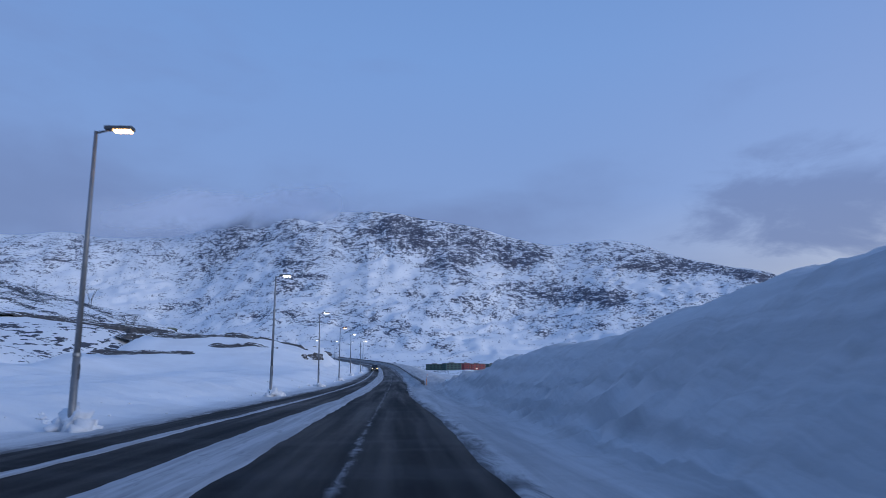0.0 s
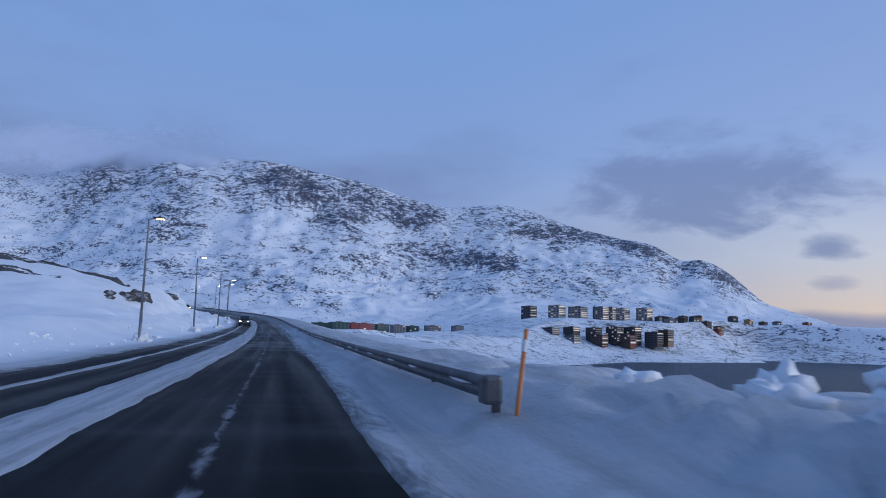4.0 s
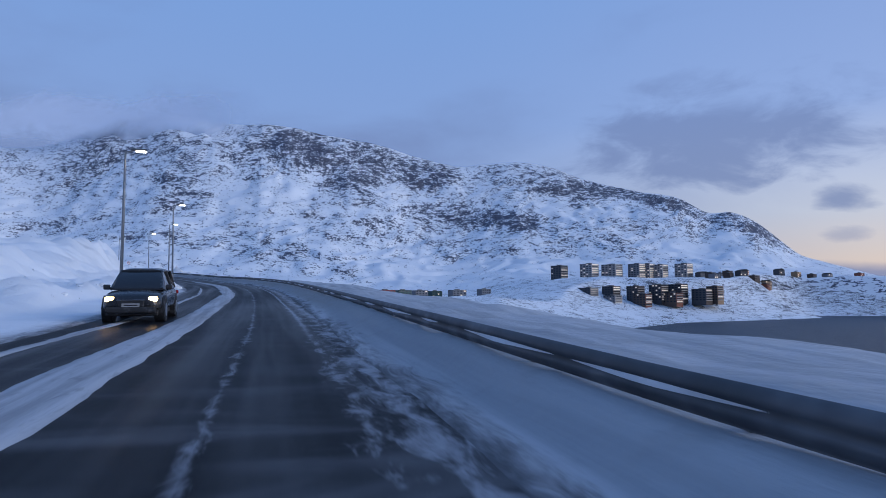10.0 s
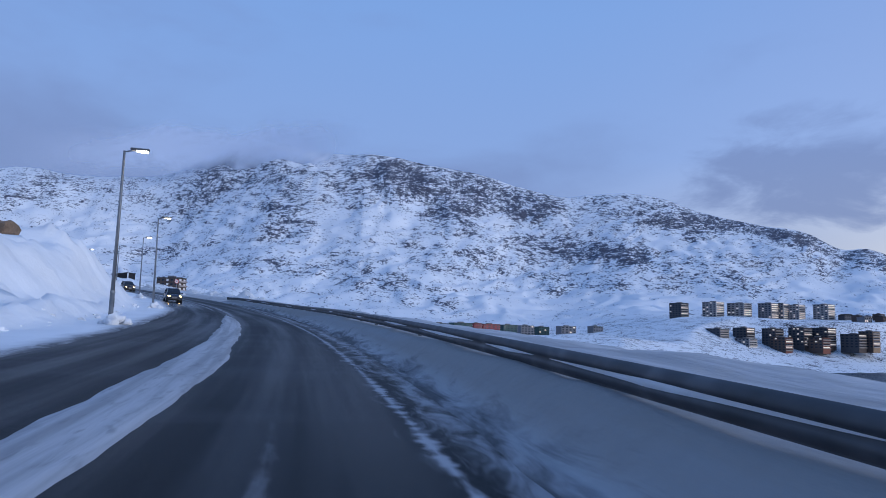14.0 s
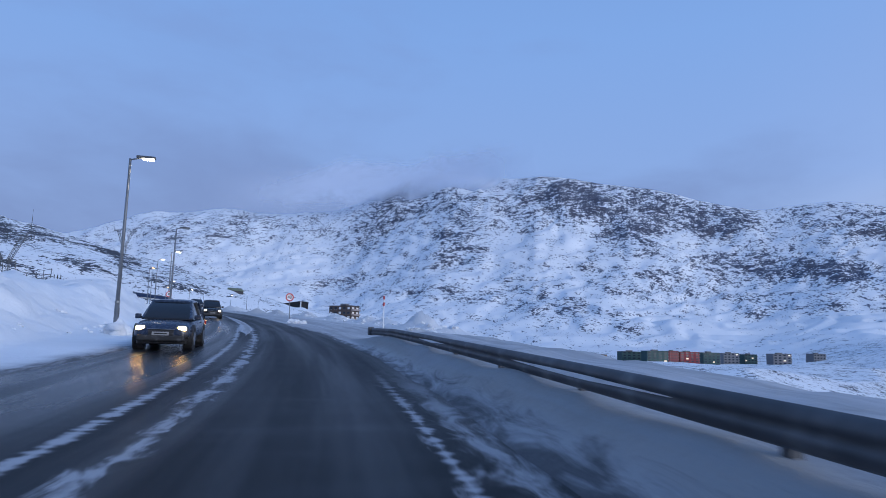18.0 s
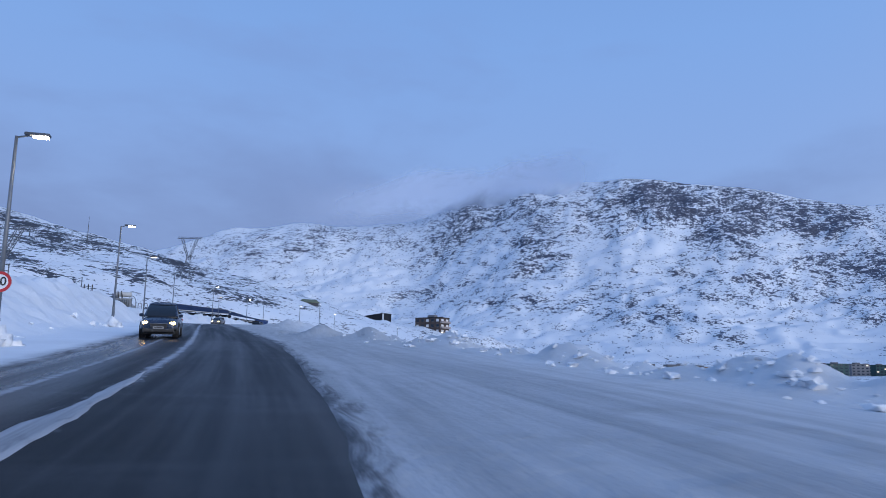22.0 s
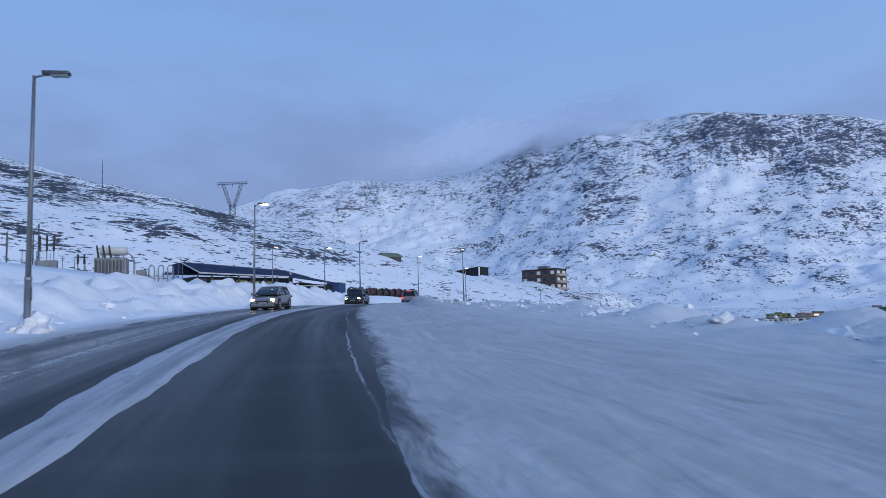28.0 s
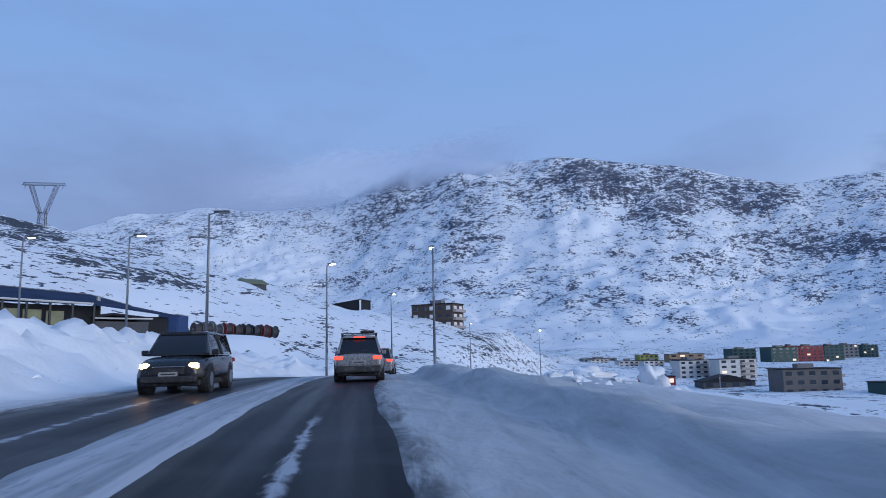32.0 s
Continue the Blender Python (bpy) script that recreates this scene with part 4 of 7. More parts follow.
    z += (0.60 * np.abs(fbm(x, y, 2.6, 4, 52, 0.6)) + 0.42 * np.abs(fbm(x, y, 1.2, 3, 56, 0.6)) - 0.24) * step(s, 464, 490) * step(lat, 8.6, 10.5) * (1 - step(lat, 20, 30))
    kerb = step(s, 140, 175) * (1 - step(s, 300, 345))
    z += kerb * (0.55 + 0.25 * wide + 0.22 * lumps) * step(lat, edge_l + 3.1 + 0.7 * wide, edge_l + 4.4 + 0.7 * wide)
    z += (0.20 * np.abs(lumps) + 0.34 * np.abs(fbm(x, y, 1.5, 4, 48, 0.6)) - 0.12) * step(lat, 8.8, 10.5) * (1 - 0.8 * step(lat, 16, 22)) * step(s, 90, 200)
    z += (0.45 * fbm(x, y, 11, 4, 54) + 0.10) * step(lat, 12, 20) * (1 - step(lat, 40, 54)) * (1 - step(s, 110, 150))
    z += knoll(s, lat) * (1 + 0.10 * fbm(x, y, 7, 3, 46))
    off = step(-lat, 2.2, 5.0) + step(lat, 7.2, 9.5)
    crust = step(s, -20, 0) * (1 - step(s, 68, 78)) * step(-lat, 3.3, 4.6) * (1 - 0.85 * step(-lat, np.interp(s, [30, 55], [5.5, 8.5]), np.interp(s, [30, 55], [8.0, 13.0])))
    z += crust * (0.30 * np.abs(fbm(x, y, 1.6, 4, 71, 0.62)) + 0.20 * np.abs(fbm(x, y, 0.8, 3, 75, 0.6)) - 0.14) * (0.75 + 0.6 * wide)
    flat_r = (lat < 0) * step(s, 335, 350) * (1 - step(-lat, w - 1.5, w + 2.0))
    z += off * (0.10 * (1 - 0.7 * rail) * (1 - 0.8 * flat_r) * lumps + 0.05 * (1 - 0.6 * flat_r) * wide) + 0.005 * lumps * (1 - off)
    return np.where((lat < -3.6) & (s > 50) & (s < 88), np.minimum(z, right_bank(s) + 0.62 + 0.16 * fbm(x, y, 1.1, 3, 77)), z)


lats = np.r_[-CORR_R - 4, -CORR_R, np.arange(-30, -19, 1.2), np.arange(-19, -4.4, 0.4), np.arange(-4.4, -0.2, 0.14), np.arange(-0.1, 4.5, 0.7), np.arange(4.6, 7.4, 0.14), np.arange(7.5, 16, 0.35), np.arange(16, 30, 1.0), np.arange(30, CORR_L + 1, 4.0), CORR_L + 6]
alongs = np.r_[np.arange(-140, -2, 3.0), np.arange(-2, 80, 0.3), np.arange(80, 560, 0.6), np.arange(560, 612, 1.5)]
ss, ll = np.meshgrid(alongs, lats, indexing="ij")
xyz = on_road(ss, ll)


def verge_z(s, lat, x, y, zr):
    """The finished height of the strip: ploughed snow, going over into the land."""
    nat, level = land(x, y), zr + corridor(s, lat)
    out_r, out_l = step(-lat, shelf(s) - 1.0, shelf(s) + 4.0), step(lat, 34, CORR_L)
    z = level * (1 - out_r) + (nat + 0.3) * out_r
    return np.where(out_l > 0, level * (1 - out_l) + (nat + 0.2) * out_l, z)


mixed = verge_z(ss, ll, xyz[..., 0], xyz[..., 1], xyz[..., 2])
mixed[:, 0] -= 5
mixed -= 6 * step(ss, 596, 611)
mixed[:, -1] -= 6
xyz[..., 2] = mixed
verge = mesh_of("roadside_snow", xyz.reshape(-1, 3), grid_faces(*ss.shape, True), M_VERGE)
along_across(verge, ss, ll)
along_across(verge, snow_edges(ss)[0] - ll, ll - snow_edges(ss)[1], "edge")
tagged(new("roadside_snow", verge), "ploughed snow verge and banks beside the road", "snow bank", kind="structure")

# the road
cols = np.array([-2.6, -1.8, -0.9, 0.0, 0.9, 1.8, 2.6, 3.5, 4.5, 5.5, 6.3, 7.3])
rows_s = np.r_[np.arange(-140, 0, 4.0), np.arange(0, 603, 1.5)]
ss, ll = np.meshgrid(rows_s, cols, indexing="ij")
road_me = mesh_of("road", on_road(ss, ll).reshape(-1, 3), grid_faces(*ss.shape, True), M_ROAD)
along_across(road_me, ss, ll)
along_across(road_me, ll - far_line(ss), ll - near_line(ss), "lines")
along_across(road_me, ll - (strip_r(ss) + strip_l(ss)) / 2, ll - np.interp(ss, [0, 60, 166, 172, 179, 200, 240], [0.75, 0.7, 0.61, 0.57, 0.45, 0.42, 0.33]), "middle")
tagged(new("road", road_me), "dark wet asphalt road with blown snow", "road", kind="structure")


def strip(name, s0, s1, right, left, high, seed, label):
    """A low ridge of packed snow lying along the road."""
    s = np.arange(s0, s1, 0.4)
    wob = 0.07 * fbm(s, 0 * s, 11, 5, seed, 0.7) + 0.04 * fbm(s, 0 * s, 1.4, 3, seed + 5, 0.7), 0.07 * fbm(s, 0 * s, 9, 5, seed + 9, 0.7) + 0.04 * fbm(s, 0 * s, 1.2, 3, seed + 7, 0.7)
    half, mid = (left(s) - right(s)) / 2 * np.minimum(1, np.minimum(s - s0, s1 - s) / 8 + 0.05), (left(s) + right(s)) / 2
    us = np.array([-1.0, -0.85, -0.5, 0.0, 0.5, 0.85, 1.0])
    ll = mid[:, None] + us[None] * half[:, None] + np.where(us[None] < 0, wob[0][:, None], wob[1][:, None]) * np.abs(us[None])
    zz = np.where(np.abs(us) > 0.9, -0.02, high * (1 - 0.5 * us**2))[None] * (1 + 0.10 * fbm(np.broadcast_to(s[:, None], ll.shape), ll, 2.5, 2, seed + 3))
    ss = np.broadcast_to(s[:, None], ll.shape)
    me = mesh_of(name, on_road(ss, ll, 0).reshape(-1, 3) + np.stack([0 * zz.ravel(), 0 * zz.ravel(), zz.ravel()], -1), grid_faces(*ll.shape, True), M_STRIP)
    along_across(me, ss, ll)
    return tagged(new(name, me), label, "snow strip", kind="structure")


strip("snow_strip", -130, 281, strip_r, strip_l, 0.035, 70, "packed snow strip between the lanes")
strip("snow_strip", 329, 374, strip_r, strip_l, 0.025, 74, "thin packed snow strip between the lanes")
strip("snow_strip", 448, 598, strip_r, strip_l, 0.035, 78, "packed snow strip between the lanes")
strip("snow_strip", -130, 236, lambda s: far_line(s) - 0.15, lambda s: far_line(s) + 0.15, 0.015, 82, "thin snow line between wheel tracks")

# ---------------------------------------------------------------- street lamps
def lamp_post(lit=True, amber=False):
    """An 8 m steel pole with a short arm and a flat head, the arm along +x."""
    root = thing("street_lamp", "tall grey steel street lamp with a flat lit head" if lit else "tall grey steel street lamp with an unlit head", "street lamp", "lamps along the road")
    bm = tube((0, 0, -2.4), (0, 0, 1.4), 0.10, 0.10, 14)
    tube((0, 0, 1.4), (0, 0, 7.75), 0.085, 0.05, 14, bm)
    part("pole", bm, M_POLE, root, smooth=True)
    part("service_hatch", box(0.06, -0.05, 0.75, 0.105, 0.05, 1.15, 0.008), M_DARKSTEEL, root)
    part("collar", tube((0, 0, 1.36), (0, 0, 1.46), 0.115, 0.105, 14), M_STEEL, root)
    part("arm", tube((0, 0, 7.70), (0.55, 0, 7.84), 0.035, 0.03, 10), M_POLE, root, smooth=True)
    head = part("lamp_head", box(0.25, -0.15, 7.79, 1.05, 0.15, 7.90, 0.04, segments=2), M_DARKSTEEL, root, "flat dark lamp head")
    part("lens", box(0.50, -0.12, 7.73, 1.0, 0.12, 7.80, 0.03, segments=2), (M_BULB_AMBER if amber else M_BULB) if lit else M_STEEL, head, "glowing lamp lens" if lit else "")
    return root


lamp_lit, lamp_off, lamp_warm = lamp_post(), lamp_post(False), lamp_post(True, True)
first_use = {}


def put_lamp(kind, m):
    if kind not in first_use:
        first_use[kind] = True
        kind.matrix_basis = m
        return kind
    return copy_thing(kind, m)


LAMPS = [(-8, 8.7, 0.6), (20, 8.6, 0.6), (50.6, 8.6, 0.65), (82.3, 8.78, 0.55), (115, 8.97, 0.6), (149, 8.9, 0.7), (168.2, 7.35, 0.25), (200.1, 7.0, 0.05), (229.6, 6.75, -0.08), (260.6, 7.37, 0.05), (292.9, 7.7, 0.1), (325.5, 7.95, 0.03), (353.6, 7.95, -0.35), (383.6, 8.06, -0.5), (416, 8.5, 0.1), (444.6, 8.5, -0.1), (475.8, 8.25, 0.25), (505.1, 8.2, -0.05)]
for i, (s, lat, dz) in enumerate(LAMPS):
    kind = lamp_warm if i in (1, 4, 15) else lamp_off if i in (6, 12, 16) else lamp_lit
    put_lamp(kind, by_road(s, lat, dz) @ pose(0, 0, 0, 0, (i * 37 % 5 - 2) * 0.25, 0))
FAR_LAMPS = [(-168.7, 502.5, 20.9, 105, 2), (-178.5, 509.3, 21.3, 110, 0), (-169.7, 522, 20.4, 60, 0), (-171.4, 546, 19.9, 40, 0), (-159.2, 514.6, 20.3, 200, 0), (-171.5, 597, 18.4, 30, 0), (-160.5, 617, 17.4, 20, 0), (-191.2, 514, 22.6, 90, 1)]
for x, y, z, face, kind in FAR_LAMPS:
    put_lamp((lamp_lit, lamp_warm, lamp_off)[kind], pose(x, y, z, 0, 0, face - 90))


def rough_ball(r, seed, squash=0.6, rough=0.35, sub=3):
    bm = bmesh.new()
    bmesh.ops.create_icosphere(bm, subdivisions=sub, radius=1)
    for v in bm.verts:
        k = 1 + rough * noise.noise(v.co * 1.3 + Vector((seed * 3.1, seed, 0))) + rough * 0.5 * noise.noise(v.co * 3.4 + Vector((0, seed * 1.7, seed)))
        v.co = Vector((v.co.x * r * k, v.co.y * r * k, v.co.z * r * squash * k))
    return bm


for i, (s, lat, dz) in enumerate(LAMPS):
    bm = rough_ball(0.36 + 0.05 * (i % 3), i + 2, 0.95, 0.9)
    for k in range(3):
        extra = rough_ball(0.20 + 0.05 * k, 40 + 3 * i + k, 0.8, 1.0, 2)
        for v in extra.verts:
            v.co += Vector((0.5 * math.cos(2.1 * k + i), 0.5 * math.sin(2.1 * k + i), -0.08))
        spare = bpy.data.meshes.new("spare")
        extra.to_mesh(spare)
        extra.free()
        bm.from_mesh(spare)
        bpy.data.meshes.remove(spare)
    clump = part("snow_clump", bm, M_BANK, smooth=True)
    clump.matrix_basis = by_road(s + 0.1, lat - 0.1, 0.16)
    tagged(clump, "lump of ploughed snow round the foot of a lamp", "snow", "snow lumps by the lamps")

# ---------------------------------------------------------------- guardrail on the right
rail = thing("guardrail", "long galvanised steel crash barrier half buried in snow", "guardrail")
WAVE = [(0.0, 0.0), (0.03, -0.03), (0.075, -0.055), (0.115, -0.055), (0.15, 0.0), (0.19, -0.055), (0.23, -0.055), (0.275, -0.03), (0.305, 0.0)]


def rail_at(s):
    return float(np.interp(s, RAIL_S, RAIL_LAT)), float(np.interp(s, RAIL_S, RAIL_TOP))


for k in range(63):
    s0 = 73.0 + 4 * k
    verts = []
    for s in np.linspace(s0, s0 + 4.03, 4):
        lat, top = rail_at(s)
        for depth in (0.0, -0.006):
            for down, out in WAVE:
                verts.append(on_road(s, lat + out * -1 + depth, top - down))
    faces = []
    n = len(WAVE)
    for r in range(3):
        for c in range(n - 1):
            a, b = r * 2 * n + c, (r + 1) * 2 * n + c
            faces += [(a, b, b + 1, a + 1), (a + n, a + n + 1, b + n + 1, b + n)]
        for c in (0, n - 1):
            a, b = r * 2 * n + c, (r + 1) * 2 * n + c
            faces.append((a, a + n, b + n, b))
    beam = new("beam", mesh_of("beam", verts, faces, M_RAIL))
    beam.parent = rail
    lat, top = rail_at(s0 + 0.2)
    post = part("post", box(-0.05, -0.06, -1.3, 0.05, 0.06, 0.0, 0.008), M_RAIL, rail)
    post.matrix_basis = by_road(s0 + 0.2, lat - 0.13, top - 0.04)
cap = part("end_cap", box(-0.16, -0.25, -0.34, 0.10, 0.12, 0.03, 0.05, segments=2), M_DARKSTEEL, rail, "rounded end piece")
cap.matrix_basis = by_road(325.2, rail_at(325)[0], rail_at(325)[1])
cap2 = part("end_cap", box(-0.16, -0.12, -0.34, 0.10, 0.2, 0.03, 0.05, segments=2), M_DARKSTEEL, rail, "rounded end piece")
cap2.matrix_basis = by_road(72.9, rail_at(73)[0], rail_at(73)[1])

M_CAUGHT = snow_material("caught_snow", 0.35, 0.6)
caught = random.Random(12)
s = 74.0
while s < 322:
    long = caught.uniform(1.2, 5.5) if s > 112 else caught.uniform(0.8, 2.0)
    low = 0.275 if caught.random() < 0.25 and s < 200 else 0.215
    verts, n = [], 9
    steps = np.linspace(s, min(s + long, 324.0), max(4, int(long / 0.35)))
    for k, a in enumerate(steps):
        lat, top = rail_at(a)
        fat = min(1.0, 1.6 * min(k, len(steps) - 1 - k) / len(steps) + 0.05) * (0.8 + 0.25 * noise.noise(Vector((a, 0, 3.0))))
        for i in range(n):
            u = i / (n - 1)
            verts.append(on_road(a, lat + 0.004 + fat * (0.045 + 0.035 * math.sin(math.pi * u)), top - 0.075 - (low - 0.075) * u))
    lump = new("packed_snow", mesh_of("packed_snow", verts, grid_faces(len(steps), n), M_CAUGHT))
    lump.parent, lump["label"] = rail, "white snow caught in the beam"
    s += long + (caught.uniform(0.3, 2.5) if 125 < s < 245 else caught.uniform(3.0, 10.0) if s > 245 else caught.uniform(1.0, 4.0))

# ---------------------------------------------------------------- signs and marker stakes
M_WHITE = paint("white_paint", (0.78, 0.79, 0.80), 0.45, 0, 3, 0.06)
M_RED = paint("red_paint", (0.50, 0.03, 0.035), 0.45, 0, 3, 0.1)
M_BLACK = paint("black_paint", (0.02, 0.02, 0.022), 0.5, 0, 3, 0.2)
M_ORANGE = paint("orange_paint", (0.62, 0.20, 0.05), 0.5, 0, 3, 0.15)


def lettered(text, size, thick, material, parent, place, name="numerals"):
    curve = bpy.data.curves.new(name, "FONT")
    curve.body, curve.size, curve.extrude, curve.offset = text, size, thick, size * 0.018
    curve.align_x, curve.align_y = "CENTER", "CENTER"
    ob = new(name, curve)
    dep = bpy.context.evaluated_depsgraph_get()
    me = bpy.data.meshes.new_from_object(ob.evaluated_get(dep))
    bpy.data.objects.remove(ob)
    me.materials.clear()
    me.materials.append(material)
    made = new(name, me)
    made.parent, made.matrix_basis = parent, place
    return made


def speed_sign(label, pole=True, height=2.25):
    """A round sign of 0.7 m, facing -y."""
    root = thing("speed_sign", label, "road sign", "speed limit signs")
    if pole:
        part("pole", tube((0, 0.05, -0.8), (0, 0.05, height + 0.3), 0.035, 0.035, 10), M_STEEL, root, smooth=True)
    plate = part("sign_plate", tube((0, 0.012, height), (0, -0.012, height), 0.35, 0.35, 40), M_WHITE, root)
    bm = bmesh.new()
    rings = []
    for r, y in ((0.35, -0.012), (0.35, -0.017), (0.252, -0.017), (0.252, -0.012)):
        rings.append([bm.verts.new((r * math.cos(a), y, height + r * math.sin(a))) for a in np.linspace(0, 2 * math.pi, 41)[:-1]])
    for p, q in zip(rings, rings[1:]):
        for i in range(40):
            bm.faces.new((p[i], p[(i + 1) % 40], q[(i + 1) % 40], q[i]))
    part("red_ring", bm, M_RED, plate, "red rim")
    lettered("40", 0.40, 0.003, M_BLACK, plate, pose(0, -0.016, height + 0.005, 90, 0, 0))
    return root


SIGN_S, SIGN_LAT = 355.1, -1.75
sign = speed_sign("round red-rimmed speed limit sign reading 40 on a pole")
sign.matrix_basis = by_road(SIGN_S, SIGN_LAT, 0.0, 6) @ pose(0, 0, 0, 0, -2.5, 0)
sign2 = speed_sign("round white and red speed limit sign clamped to a lamp pole", False)
sign2.matrix_basis = by_road(383.6, 8.06, -0.1, 0) @ pose(0, -0.13, 0)
for k, (ds, dl, r) in enumerate([(-0.2, 0.1, 0.3), (0.0, -0.3, 0.36), (-0.5, -0.45, 0.24), (-0.7, 0.4, 0.16), (-0.9, -0.1, 0.2), (-0.3, -0.95, 0.22), (-1.3, -0.6, 0.13)]):
    c = part("snow_clump", rough_ball(r, 50 + k, 0.9, 0.9), M_BANK, smooth=True)
    c.matrix_basis = by_road(SIGN_S + ds, SIGN_LAT - 0.2 + dl, 0.06)
    tagged(c, "broken lump of ploughed snow by the sign", "snow", "snow lumps by the sign")


def stake(colour, tall, bands, label):
    root = thing("marker_stake", label, "marker stake", "marker stakes")
    part("shaft", tube((0, 0, -0.6), (0, 0, tall), 0.035, 0.03, 8), colour, root, smooth=True)
    for z in bands:
        part("reflector", tube((0, 0, z), (0, 0, z + 0.16), 0.042, 0.042, 8), M_RED if colour is M_WHITE else M_WHITE, root)
    return root


stake(M_ORANGE, 1.9, (1.6,), "orange wooden snow marker stake leaning beside the barrier").matrix_basis = by_road(72.9, -3.0, -0.45) @ pose(0, 0, 0, 0, 6, 0)
stake(M_WHITE, 2.1, (1.6, 1.9), "white marker stake with red bands by the barrier end").matrix_basis = by_road(325.0, -3.5, 0.1)
stake(M_WHITE, 1.5, (1.2,), "thin white marker stake standing in the snow").matrix_basis = pose(-130, 590, 15, 0, 2, 0)

# ---------------------------------------------------------------- vehicles
M_TYRE = paint("tyre_rubber", (0.018, 0.018, 0.019), 0.8, 0, 8, 0.3, 0.004, (0.12, 0.12, 0.13))
M_RIM = paint("alloy_rim", (0.32, 0.33, 0.35), 0.35, 0.9, 5, 0.2)
M_GLASS_CAR = paint("tinted_car_glass", (0.012, 0.014, 0.018), 0.06, 0, 2, 0.1)
M_PLASTIC = paint("black_car_plastic", (0.02, 0.02, 0.022), 0.55, 0, 6, 0.3, 0, (0.10, 0.10, 0.11))
M_HEAD = glow("headlamp_glow", (1.0, 0.58, 0.20), 14.0)
M_TAIL = glow("tail_lamp_glow", (1.0, 0.05, 0.03), 2.2)
M_TAIL_OFF = paint("red_lamp_glass", (0.30, 0.01, 0.01), 0.15, 0, 2, 0.1)
M_HEAD_OFF = paint("clear_lamp_glass", (0.5, 0.52, 0.55), 0.1, 0, 2, 0.1)
M_PLATE = paint("dirty_number_plate", (0.30, 0.30, 0.31), 0.5, 0, 6, 0.2)
CAR_PAINT = {
    "silver": paint("silver_car_paint", (0.25, 0.25, 0.255), 0.3, 0.5, 0.8, 0.04, 0, (0.20, 0.195, 0.19)),
    "grey": paint("grey_car_paint", (0.27, 0.275, 0.28), 0.3, 0.5, 1.2, 0.1, 0, (0.20, 0.19, 0.19)),
    "black": paint("black_car_paint", (0.016, 0.017, 0.02), 0.22, 0.2, 1.2, 0.15, 0, (0.10, 0.095, 0.09)),
    "blue": paint("dark_blue_car_paint", (0.03, 0.045, 0.08), 0.25, 0.3, 1.2, 0.12, 0, (0.13, 0.125, 0.12)),
}


def loft(stations, bm=None, round_off=0.0):
    """Skin over cross-sections: y, then half widths and heights from sill to top."""
    out = bm or bmesh.new()
    rows = []
    for y, pts in stations:
        left = [out.verts.new((-w, y, z)) for w, z in pts]
        right = [out.verts.new((w, y, z)) for w, z in reversed(pts)]
        rows.append(left + right)
    n = len(rows[0])
    for a, b in zip(rows, rows[1:]):
        for i in range(n):
            j = (i + 1) % n
            out.faces.new((a[i], a[j], b[j], b[i]))
    out.faces.new(rows[0])
    out.faces.new(rows[-1][::-1])
    bmesh.ops.recalc_face_normals(out, faces=out.faces)
    if round_off:
        sharp = [e for e in out.edges if len(e.link_faces) == 2 and e.calc_face_angle(0) > radians(18)]
        bmesh.ops.bevel(out, geom=sharp, offset=round_off, segments=2, affect="EDGES", profile=0.55, clamp_overlap=True)
    return out


def soften(ob, levels=2):
    m = ob.modifiers.new("rounding", "SUBSURF")
    m.levels = m.render_levels = levels
    return ob


